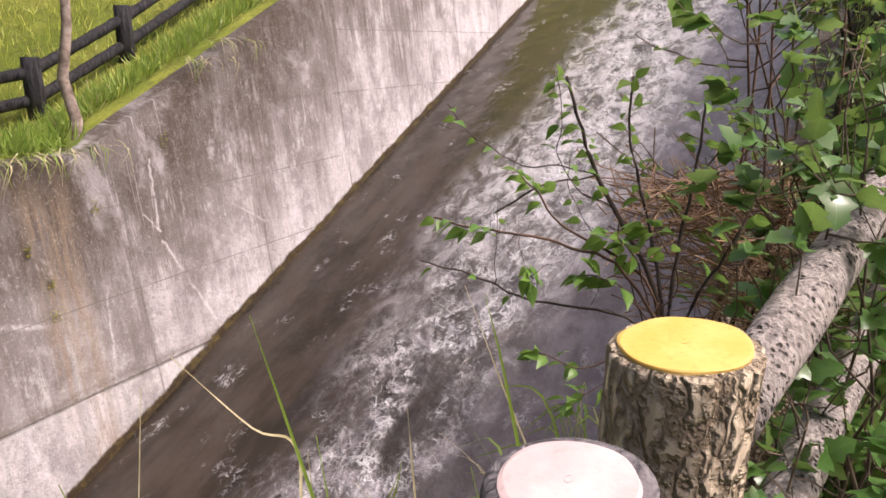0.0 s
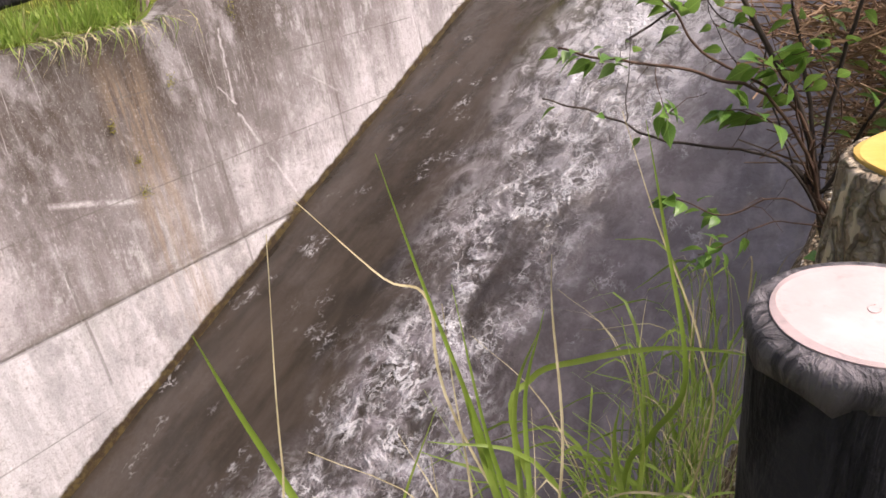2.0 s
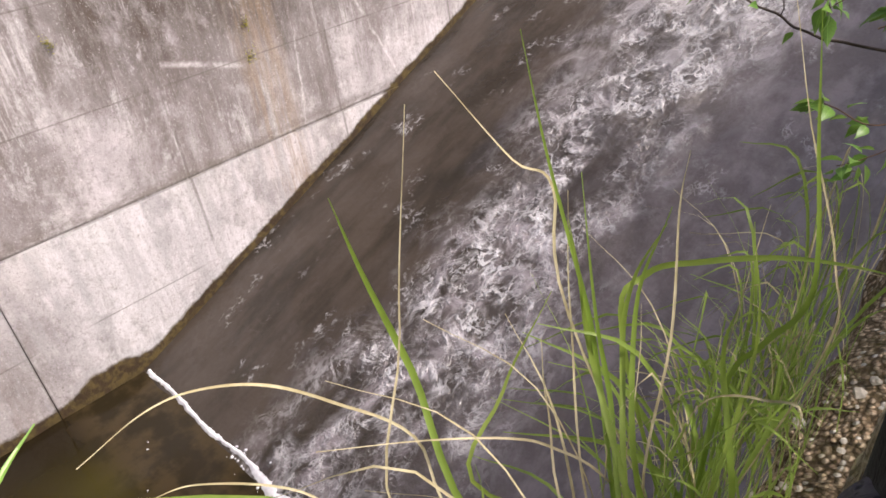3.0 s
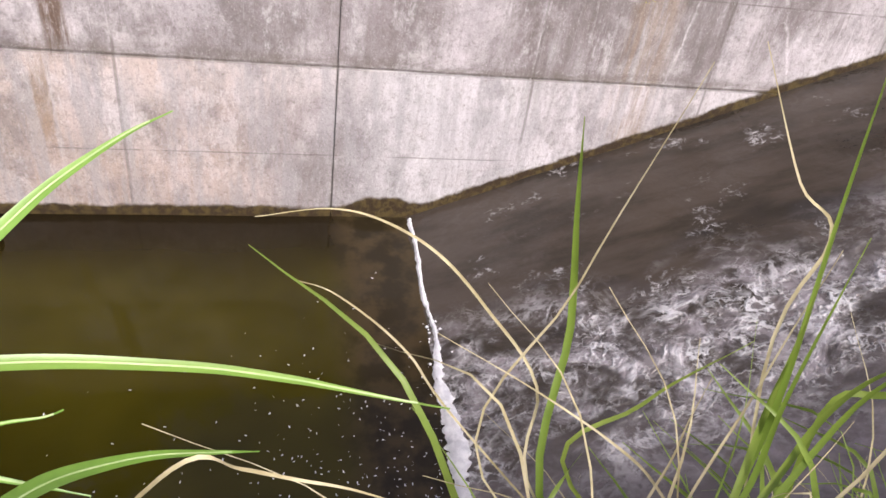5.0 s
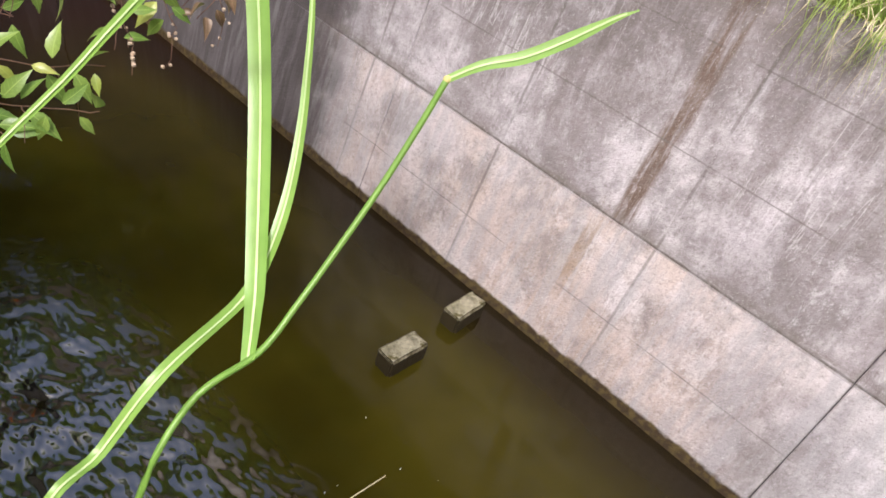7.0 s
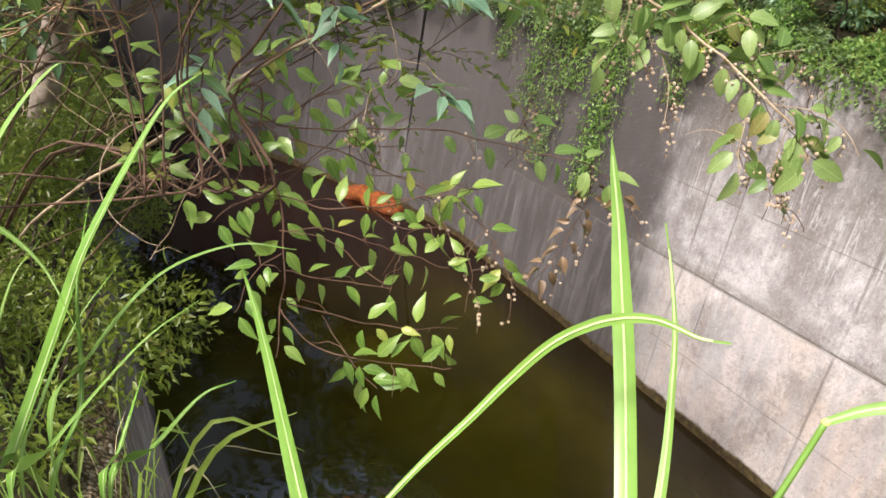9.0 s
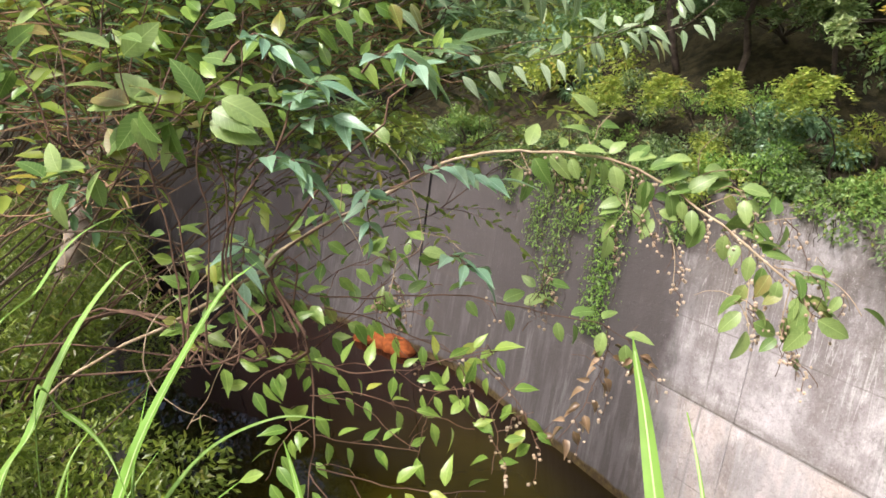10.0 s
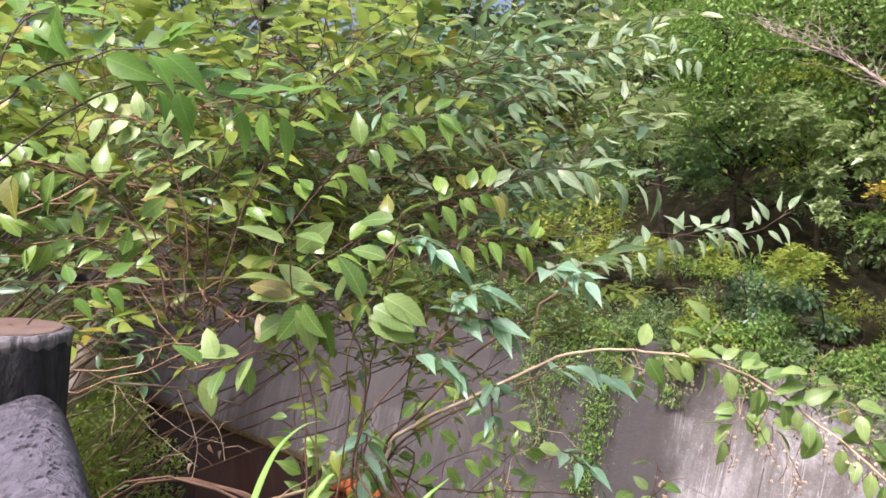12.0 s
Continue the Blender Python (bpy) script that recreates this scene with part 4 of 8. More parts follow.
CAMWARD = (0.25, -0.75, 0.6)
LEVEL = (0.1, -0.35, 0.9)
reed_clump("reed_clump", -1.05, 0.93, 3.17, [
    ([(-0.936, 0.962, 3.910), (-0.801, 0.972, 4.130), (-0.756, 0.972, 4.250), (-0.753, 0.989, 4.253), (-0.745, 1.013, 4.257), (-0.732, 1.039, 4.262), (-0.714, 1.071, 4.272), (-0.692, 1.100, 4.284), (-0.665, 1.129, 4.300), (-0.639, 1.149, 4.313), (-0.614, 1.163, 4.325), (-0.589, 1.173, 4.335)], 0.0135, LEVEL, "blade"),
    ([(-0.950, 0.963, 3.928), (-0.815, 0.973, 4.148), (-0.770, 0.973, 4.268), (-0.749, 0.996, 4.270), (-0.730, 1.010, 4.269), (-0.711, 1.019, 4.264), (-0.687, 1.026, 4.259), (-0.647, 1.033, 4.250), (-0.603, 1.035, 4.242), (-0.558, 1.032, 4.238), (-0.512, 1.023, 4.236), (-0.483, 1.014, 4.237), (-0.450, 1.002, 4.240), (-0.417, 0.988, 4.247)], 0.0095, LEVEL, "blade"),
    ([(-0.873, 0.943, 3.851), (-0.738, 0.953, 4.071), (-0.693, 0.953, 4.191), (-0.690, 0.990, 4.157), (-0.677, 1.029, 4.119), (-0.655, 1.062, 4.079), (-0.623, 1.092, 4.038), (-0.583, 1.117, 3.994), (-0.539, 1.137, 3.956)], 0.0140, LEVEL, "blade"),
    ([(-0.881, 0.937, 3.803), (-0.746, 0.947, 4.023), (-0.701, 0.947, 4.143), (-0.687, 0.962, 4.126), (-0.665, 0.980, 4.104), (-0.622, 1.003, 4.070), (-0.587, 1.014, 4.048), (-0.550, 1.019, 4.026)], 0.0080, LEVEL, "blade"),
    ([(-1.002, 0.998, 3.769), (-0.867, 1.008, 3.989), (-0.822, 1.008, 4.109), (-0.795, 1.025, 4.129), (-0.766, 1.037, 4.145), (-0.733, 1.044, 4.158), (-0.700, 1.046, 4.169), (-0.672, 1.044, 4.177), (-0.659, 1.045, 4.183)], 0.0050, LEVEL, "blade"),
    ([(-1.005, 1.026, 3.813), (-0.870, 1.036, 4.033), (-0.825, 1.036, 4.153), (-0.803, 1.040, 4.142), (-0.772, 1.044, 4.126), (-0.738, 1.045, 4.111), (-0.700, 1.042, 4.095), (-0.658, 1.036, 4.081)], 0.0090, LEVEL, "blade"),
], "arching green reed blades with pale midribs on the bank edge")
reed_clump("reed_clump", -1.12, 0.95, 3.18, [
    ([(-1.172, 0.953, 3.630), (-1.112, 0.953, 3.980), (-1.168, 0.956, 4.004), (-1.281, 0.963, 4.073), (-1.358, 0.964, 4.139), (-1.419, 0.962, 4.207), (-1.456, 0.957, 4.258), (-1.480, 0.950, 4.296)], 0.0240, CAMWARD, "blade"),
    ([(-1.019, 0.892, 3.881), (-0.959, 0.892, 4.231), (-0.977, 0.906, 4.249), (-0.991, 0.915, 4.264), (-1.010, 0.927, 4.287), (-1.024, 0.938, 4.308), (-1.034, 0.946, 4.324)], 0.0045, CAMWARD, "stem"),
    ([(-1.034, 0.946, 4.324), (-1.030, 0.975, 4.356), (-1.021, 1.004, 4.391), (-1.011, 1.025, 4.423), (-0.997, 1.042, 4.453), (-0.980, 1.055, 4.473), (-0.965, 1.064, 4.484), (-0.950, 1.071, 4.490), (-0.938, 1.074, 4.492), (-0.922, 1.077, 4.493), (-0.907, 1.081, 4.498)], 0.0070, CAMWARD, "leaf"),
    ([(-0.933, 0.958, 3.840), (-0.873, 0.958, 4.190), (-0.879, 0.994, 4.266), (-0.878, 1.039, 4.284), (-0.883, 1.068, 4.305), (-0.888, 1.097, 4.332), (-0.892, 1.127, 4.366), (-0.895, 1.153, 4.404), (-0.896, 1.167, 4.430)], 0.0042, CAMWARD, "stem"),
    ([(-0.896, 1.167, 4.430), (-0.884, 1.181, 4.443), (-0.868, 1.196, 4.454), (-0.854, 1.210, 4.469), (-0.846, 1.218, 4.479), (-0.837, 1.226, 4.490), (-0.829, 1.232, 4.498)], 0.0085, CAMWARD, "leaf"),
    ([(-0.878, 1.032, 4.281), (-0.897, 1.048, 4.292), (-0.917, 1.063, 4.306), (-0.977, 1.102, 4.363), (-1.013, 1.121, 4.411), (-1.043, 1.132, 4.463), (-1.060, 1.137, 4.496), (-1.074, 1.138, 4.528), (-1.082, 1.138, 4.549)], 0.0155, CAMWARD, "leaf"),
    ([(-0.940, 0.911, 3.867), (-0.880, 0.911, 4.217), (-0.886, 0.950, 4.255), (-0.888, 0.985, 4.293), (-0.911, 1.049, 4.293), (-0.922, 1.075, 4.312), (-0.939, 1.099, 4.338), (-0.959, 1.119, 4.368), (-0.977, 1.133, 4.398), (-0.997, 1.146, 4.435), (-1.017, 1.152, 4.473), (-1.032, 1.153, 4.503)], 0.0085, CAMWARD, "blade"),
], "upright green reed blades with white midribs on the bank edge")
reed_clump("reed_clump", -1.42, 0.78, 3.20, [
    ([(-1.358, 0.691, 3.838), (-1.298, 0.691, 4.188), (-1.334, 0.708, 4.217), (-1.417, 0.761, 4.304), (-1.453, 0.790, 4.355), (-1.492, 0.842, 4.426), (-1.517, 0.893, 4.490), (-1.524, 0.935, 4.519)], 0.0220, CAMWARD, "blade"),
    ([(-1.362, 0.729, 3.805), (-1.302, 0.729, 4.155), (-1.378, 0.765, 4.223), (-1.451, 0.777, 4.316), (-1.498, 0.801, 4.395)], 0.0110, CAMWARD, "blade"),
    ([(-1.425, 0.656, 3.978), (-1.365, 0.656, 4.328), (-1.435, 0.687, 4.388), (-1.479, 0.712, 4.434), (-1.520, 0.749, 4.485), (-1.550, 0.793, 4.525), (-1.554, 0.808, 4.509)], 0.0180, CAMWARD, "blade"),
    ([(-1.500, 0.652, 4.100), (-1.440, 0.652, 4.450), (-1.531, 0.700, 4.508), (-1.579, 0.735, 4.548), (-1.612, 0.776, 4.566), (-1.635, 0.816, 4.565)], 0.0110, CAMWARD, "blade"),
    ([(-1.298, 0.698, 3.890), (-1.238, 0.698, 4.240), (-1.274, 0.702, 4.268), (-1.376, 0.719, 4.373)], 0.0150, CAMWARD, "blade"),
    ([(-1.282, 0.716, 3.898), (-1.222, 0.716, 4.248), (-1.277, 0.742, 4.251), (-1.388, 0.827, 4.270), (-1.439, 0.896, 4.283)], 0.0140, CAMWARD, "blade"),
    ([(-1.393, 0.738, 3.873), (-1.333, 0.738, 4.223), (-1.418, 0.779, 4.249), (-1.509, 0.861, 4.285), (-1.553, 0.960, 4.290), (-1.562, 1.040, 4.266)], 0.0120, CAMWARD, "blade"),
    ([(-1.338, 0.781, 3.834), (-1.278, 0.781, 4.184), (-1.319, 0.822, 4.189), (-1.368, 0.877, 4.203), (-1.384, 0.918, 4.202)], 0.0120, CAMWARD, "blade"),
    ([(-1.349, 0.678, 3.963), (-1.289, 0.678, 4.313), (-1.261, 0.691, 4.283), (-1.220, 0.709, 4.247)], 0.0140, CAMWARD, "blade"),
    ([(-1.493, 0.692, 4.062), (-1.433, 0.692, 4.412), (-1.432, 0.719, 4.402), (-1.416, 0.753, 4.359), (-1.382, 0.774, 4.294)], 0.0080, CAMWARD, "blade"),
    ([(-1.310, 0.776, 3.848), (-1.250, 0.776, 4.198), (-1.295, 0.794, 4.218), (-1.359, 0.825, 4.257)], 0.0130, CAMWARD, "blade"),
    ([(-1.405, 0.662, 3.821), (-1.345, 0.662, 4.171), (-1.445, 0.681, 4.230), (-1.525, 0.709, 4.293), (-1.566, 0.743, 4.326)], 0.0120, CAMWARD, "blade"),
    ([(-1.409, 0.703, 3.801), (-1.349, 0.703, 4.151), (-1.438, 0.724, 4.192), (-1.519, 0.767, 4.237), (-1.577, 0.820, 4.276)], 0.0100, CAMWARD, "blade"),
], "thick clump of green reed blades beside the shrubs")


def grass_tuft(x, y, z, count, height, spread, seed, dry=0.25, lean=(0, 0), wide=0.009):
    """A tuft: each blade a mesh of its own, green or dried out."""
    rnd = random.Random(seed)
    top = new("grass_tuft")
    top.location = (x, y, z)
    for i in range(count):
        a = rnd.uniform(0, 2 * math.pi)
        h = height * rnd.uniform(0.45, 1.1)
        r = spread * rnd.uniform(0.2, 1.0)
        foot = Vector((rnd.gauss(0, 0.05), rnd.gauss(0, 0.04), 0))
        out = Vector((math.cos(a) * r + lean[0], math.sin(a) * r + lean[1], 0))
        p = [foot, foot + out * 0.15 + Vector((0, 0, h * 0.5)), foot + out * 0.5 + Vector((0, 0, h * 0.85)),
             foot + out + Vector((0, 0, h * rnd.uniform(0.55, 1.0)))]
        bm = bmesh.new()
        dead = rnd.random() < dry
        ribbon(bm, spline(p, 4), wide * rnd.uniform(0.5, 1.1) * (0.5 if dead else 1), 0.3, (rnd.gauss(0, 0.3), -0.8, 0.5))
        part("blade", bm, STRAW if dead else GRASS_EDGE, top, "dry straw-coloured blade" if dead else "", smooth=True)
    return tagged(top, "tuft of long green grass with dry blades on the bank edge", "grass tuft", "grass tufts")


grass_tuft(0.33, 0.98, 3.15, 48, 0.75, 0.38, 3, 0.4, (0.0, 0.12), 0.012)
grass_tuft(0.10, 1.02, 3.12, 34, 0.85, 0.42, 4, 0.4, (-0.05, 0.15), 0.010)
grass_tuft(0.62, 0.93, 3.15, 34, 0.55, 0.30, 5, 0.35, (0.0, 0.1), 0.010)
grass_tuft(-0.12, 1.02, 3.12, 14, 0.9, 0.45, 6, 0.5, (-0.1, 0.12), 0.009)
grass_tuft(0.80, 0.99, 3.15, 40, 0.62, 0.30, 10, 0.4, (0.0, 0.08), 0.011)
grass_tuft(0.52, 1.03, 3.13, 36, 0.60, 0.28, 11, 0.4, (0.0, 0.08), 0.011)
grass_tuft(0.98, 1.00, 3.15, 40, 0.78, 0.30, 14, 0.35, (0.0, 0.08), 0.011)
grass_tuft(0.68, 1.06, 3.10, 40, 0.80, 0.30, 15, 0.35, (0.0, 0.08), 0.011)
grass_tuft(-1.7, 0.72, 3.2, 36, 0.55, 0.35, 8, 0.2, (0, 0.1), 0.012)
grass_tuft(-1.78, 0.76, 3.2, 36, 0.75, 0.35, 12, 0.15, (0.05, 0.1), 0.016)
grass_tuft(-1.62, 0.66, 3.2, 36, 0.72, 0.32, 13, 0.15, (0.05, 0.1), 0.015)


# long stalks
def long_stalks(x, y, z, stalks, label):
    """Long single blades and dry stalks rising from one root."""
    top = new("grass_tuft")
    root = Vector((x, y, z))
    top.location = root
    for pts, width, mat in stalks:
        bm = bmesh.new()
        ribbon(bm, spline([Vector((0, 0, 0))] + [Vector(p) - root for p in pts], 6), width, 0.3, (-0.5, -0.5, 0.7), 0.8)
        part("stalk" if mat is STRAW else "blade", bm, mat, top, "dry straw-coloured stalk" if mat is STRAW else "", smooth=True)
    return tagged(top, label, "grass tuft", "grass tufts")


long_stalks(0.30, 0.98, 3.15, [
    ([(0.05, 1.00, 3.59), (0.14, 1.18, 3.81), (0.15, 1.23, 3.96), (0.13, 1.25, 4.08)], 0.011, GRASS_LONG),
    ([(0.05, 1.03, 3.56), (0.14, 1.16, 3.76), (0.15, 1.21, 3.91), (0.17, 1.32, 4.14), (0.14, 1.36, 4.34)], 0.009, GRASS_LONG),
    ([(-0.11, 1.18, 3.59), (-0.08, 1.39, 3.83), (-0.10, 1.46, 4.00), (-0.13, 1.48, 4.15)], 0.012, GRASS_LONG),
    ([(-0.12, 1.21, 3.60), (-0.12, 1.35, 3.73), (-0.20, 1.45, 3.81), (-0.28, 1.50, 3.88), (-0.37, 1.52, 3.93), (-0.45, 1.51, 3.96), (-0.55, 1.48, 3.97)], 0.005, STRAW),
    ([(-0.21, 1.33, 3.62), (-0.32, 1.43, 3.73), (-0.43, 1.47, 3.82), (-0.50, 1.45, 3.88)], 0.004, STRAW),
    ([(0.07, 1.08, 3.65), (0.02, 1.17, 3.72), (-0.04, 1.22, 3.76), (-0.16, 1.29, 3.81), (-0.30, 1.36, 3.86)], 0.0045, STRAW)], "tall grass blades and arching dry stalks on the bank edge")
long_stalks(0.32, 1.00, 3.15, [
    ([(0.16, 1.25, 3.87), (0.19, 1.32, 4.08), (0.12, 1.35, 4.15), (0.03, 1.42, 4.30)], 0.005, STRAW),
    ([(-0.20, 1.27, 3.60), (-0.09, 1.40, 3.91), (-0.01, 1.44, 4.26)], 0.004, STRAW),
    ([(0.29, 1.01, 3.74), (0.31, 0.98, 3.86), (0.32, 0.94, 3.99), (0.36, 1.01, 4.22), (0.33, 1.04, 4.38)], 0.01, GRASS_LONG),
    ([(0.34, 0.90, 3.84), (0.36, 0.93, 4.02), (0.36, 1.02, 4.22), (0.32, 1.07, 4.39)], 0.004, STRAW),
    ([(0.23, 1.18, 3.81), (0.28, 1.18, 3.92), (0.31, 1.10, 3.97), (0.34, 1.00, 4.01), (0.34, 0.91, 4.04), (0.33, 0.83, 4.06)], 0.01, GRASS_LONG),
    ([(0.11, 1.04, 3.61), (0.24, 1.10, 3.85), (0.29, 1.15, 4.06), (0.26, 1.14, 4.18)], 0.005, STRAW),
    ([(0.02, 1.07, 3.58), (0.15, 1.24, 3.88), (0.17, 1.28, 4.10)], 0.004, STRAW)], "tall upright grass blades with thin dry stalks on the bank edge")
long_stalks(0.45, 0.98, 3.15, [
    ([(-0.01, 1.08, 3.61), (0.04, 1.20, 3.78), (0.05, 1.23, 3.91)], 0.004, STRAW),
    ([(0.18, 0.92, 3.63), (0.27, 1.02, 3.83), (0.27, 1.02, 3.95)], 0.011, GRASS_LONG),
    ([(0.10, 1.03, 3.60), (0.22, 1.16, 3.88), (0.26, 1.15, 4.08)], 0.01, GRASS_LONG),
    ([(0.11, 0.94, 3.58), (0.28, 0.98, 3.87), (0.30, 1.04, 4.08)], 0.007, GRASS_LONG),
    ([(0.24, 0.88, 3.80), (0.24, 0.94, 3.82), (0.20, 1.01, 3.80), (0.12, 1.02, 3.74)], 0.004, STRAW),
    ([(-0.07, 1.23, 3.63), (0.01, 1.27, 3.79), (0.10, 1.25, 3.96)], 0.007, GRASS_LONG),
    ([(0.04, 1.01, 3.58), (0.13, 1.14, 3.78), (0.14, 1.19, 3.92), (0.17, 1.26, 4.14)], 0.009, GRASS_LONG),
    ([(0.05, 1.01, 3.58), (0.18, 1.15, 3.81), (0.21, 1.17, 3.95), (0.23, 1.14, 4.07)], 0.01, GRASS_LONG)], "short mixed grass blades on the stony bank edge")
long_stalks(-0.88, 0.97, 3.17, [([(-0.977, 0.946, 3.877), (-0.842, 0.956, 4.097), (-0.797, 0.956, 4.217), (-0.801, 0.987, 4.211), (-0.802, 1.033, 4.207), (-0.797, 1.089, 4.210)], 0.003, STRAW), ([(-0.873, 1.051, 3.739), (-0.683, 1.061, 3.959), (-0.593, 1.061, 4.079), (-0.552, 1.069, 4.047), (-0.505, 1.072, 4.015), (-0.453, 1.073, 3.986), (-0.396, 1.065, 3.957), (-0.337, 1.053, 3.931)], 0.004, STRAW)], "thin dry stalks leaning out from the reeds")
# end of stalks


# ---- shrubs of the near bank ----
NEAR = Vector((0.04, 0.07, 0.03))


def shrub(name, root, tips, label, leaf, bark_mat, seed, twigs=5, leaves=5, size=1.0, r0=0.011, bow=0.12, reach=0.35, category="shrub", sag=0.0, bare=0.25, lift=0.0):
    """Stems from a root to given tips, side twigs along them, single leaves along the twigs."""
    rnd = random.Random(seed)
    top = new(name)
    root = Vector(root)
    top.location = root + NEAR
    for tip in tips:
        tip = Vector(tip) - root
        foot = Vector((rnd.gauss(0, 0.06), rnd.gauss(0, 0.05), -0.05))
        path = bent(foot, tip, Vector((rnd.gauss(0, bow), rnd.gauss(0, bow), abs(rnd.gauss(0, bow)) * 0.6 + lift)), rnd, 10, 0.018)
        bm = bmesh.new()
        rr = r0 * rnd.uniform(0.7, 1.2)
        tube(bm, path, [rr * (1 - 0.75 * i / 10) for i in range(11)], 6)
        stem = part("stem", bm, bark_mat, top, smooth=True)
        for _ in range(twigs):
            i = rnd.randint(int(10 * bare), 9)
            p = path[i].lerp(path[i + 1], rnd.random())
            way = (path[i + 1] - path[i]).normalized()
            d = (way * 0.6 + Vector((rnd.gauss(0, 0.7), rnd.gauss(0, 0.7), rnd.gauss(0.05 - sag, 0.45)))).normalized()
            ln = reach * rnd.uniform(0.4, 1.2)
            tp = bent(p, p + d * ln, Vector((0, 0, -0.08 * ln - sag * 0.1)), rnd, 5, 0.008)
            bm = bmesh.new()
            tube(bm, tp, [rr * 0.35 * (1 - 0.6 * j / 5) + 0.0006 for j in range(6)], 4)
            part("twig", bm, bark_mat, stem)
            for j in range(rnd.randint(max(0, leaves - 3), leaves)):
                u = rnd.uniform(0.35, 1.0)
                k = min(4, int(u * 5))
                q = tp[k].lerp(tp[k + 1], u * 5 - k)
                dd = (d + Vector((rnd.gauss(0, 0.8), rnd.gauss(0, 0.8), rnd.gauss(-0.2, 0.4)))).normalized()
                add_leaf(leaf, top, q, dd, rnd, size)
    return tagged(top, label, category, "shrubs on the near bank")


# twiggy shrub hanging over the chute
shrub("shrub", (1.62, 0.80, 3.35), [(1.5, 0.95, 5.5), (1.75, 0.8, 5.4), (1.8, 1.1, 5.1), (1.7, 0.65, 5.3), (1.95, 0.9, 5.2), (2.1, 0.75, 5.5)],
      "brown twiggy shrub with green leaves above the chute", OVATE, TWIG_RED, 11, 9, 9, 0.78, 0.0070, 0.20, 0.45)
# leafy vine over the grey rail
shrub("vine", (0.85, 0.35, 3.4), [(0.62, 0.58, 4.62), (0.75, 0.52, 4.72), (0.95, 0.50, 4.75), (0.70, 0.42, 4.5), (1.2, 0.5, 4.85), (1.0, 0.35, 4.5), (0.8, 0.3, 4.2), (0.62, 0.40, 4.15)],
      "vine with broad green leaves climbing over the log rail", VINE, TWIG_GREY, 13, 6, 6, 0.50, 0.006, 0.06, 0.22, "vine")
shrub("vine", (0.95, 0.42, 3.4), [(0.52, 0.70, 4.56), (0.58, 0.62, 4.60), (0.48, 0.60, 4.57), (0.66, 0.66, 4.66), (0.40, 0.54, 4.48), (0.30, 0.52, 4.30), (0.36, 0.50, 4.12), (0.60, 0.50, 4.62)],
      "vine with broad green leaves lying over the log rail", VINE, TWIG_GREY, 14, 6, 6, 0.42, 0.004, 0.05, 0.16, "vine")
shrub("vine", (1.5, 0.40, 3.5), [(1.19, 0.70, 4.74), (1.25, 0.56, 4.72), (1.3, 0.45, 4.9), (1.45, 0.6, 5.0), (1.1, 0.5, 4.4), (1.2, 0.45, 4.1), (1.4, 0.4, 4.6), (1.6, 0.6, 4.9)],
      "vine with broad sunlit leaves in the shrub", VINE, TWIG_GREY, 15, 8, 7, 0.55, 0.005, 0.06, 0.26, "vine")


def straw_tangle(x, y, z, rx, ry, rz, count, seed):
    """Dry twigs and straw, caught crosswise among the stems."""
    rnd = random.Random(seed)
    bm = bmesh.new()
    for _ in range(count):
        c = Vector([max(-1.5, min(1.5, rnd.gauss(0, 1))) * r for r in (rx, ry, rz)])
        d = Vector((rnd.gauss(0, 1), rnd.gauss(0, 1), rnd.gauss(0, 0.3))).normalized() * rnd.uniform(0.08, 0.28)
        tube(bm, bent(c - d, c + d, (0, 0, rnd.uniform(-0.06, 0.03)), rnd, 5, 0.008), [0.0022] * 6, 3)
    ob = mesh_object("straw_tangle", bm, STRAW_RED, None)
    ob.location = (x, y, z)
    return tagged(ob, "brown dry straw and twigs caught in the shrub", "dry twigs", kind="stuff")


STRAW_RED = twig_material("red_brown_straw", (0.16, 0.085, 0.05), (0.36, 0.24, 0.15))
straw_tangle(1.52, 0.85, 4.30, 0.20, 0.14, 0.05, 260, 16)
straw_tangle(1.70, 0.75, 4.05, 0.22, 0.14, 0.07, 160, 17)
straw_tangle(-2.95, 0.72, 4.75, 0.22, 0.14, 0.22, 110, 18)
straw_tangle(-3.05, 1.05, 5.0, 0.22, 0.22, 0.16, 90, 19)
straw_tangle(-2.95, 1.55, 4.95, 0.18, 0.22, 0.12, 80, 20)
# shrubs at the pool
shrub("shrub", (-4.6, -0.4, 3.2), [(-3.2, 1.5, 5.2), (-3.4, 1.2, 5.6), (-3.7, 1.6, 5.3), (-3.2, 1.1, 5.0), (-3.5, 1.9, 5.0)],
      "tall shrub with pale leaves leaning over the pool", OVATE_BERRY, TWIG_GREY, 24, 12, 7, 0.85, 0.007, 0.12, 0.5, bare=0.6)

def pinnate(parent, a, b, rnd, pairs=5, size=1.0):
    """A feathered leaf: a stalk with leaflets in pairs."""
    path = bent(a, b, (0, 0, 0.03), rnd, 6, 0.004)
    bm = bmesh.new()
    tube(bm, path, [0.0022 - 0.0002 * i for i in range(7)], 4)
    stalk = part("leaf_stalk", bm, TWIG_RED, parent)
    for i in range(pairs):
        t = 0.3 + 0.7 * i / pairs
        k = min(5, int(t * 6))
        p, way = path[k].lerp(path[k + 1], t * 6 - k), (path[k + 1] - path[k]).normalized()
        side = way.cross(Vector((0, 0, 1))).normalized()
        for s in (-1, 1):
            add_leaf(LANCE, stalk, p, way * 0.55 + side * s + Vector((0, 0, -0.15)), rnd, size, 0.25, "leaflet")
    add_leaf(LANCE, stalk, path[-1], path[-1] - path[-2], rnd, size, 0.25, "leaflet")


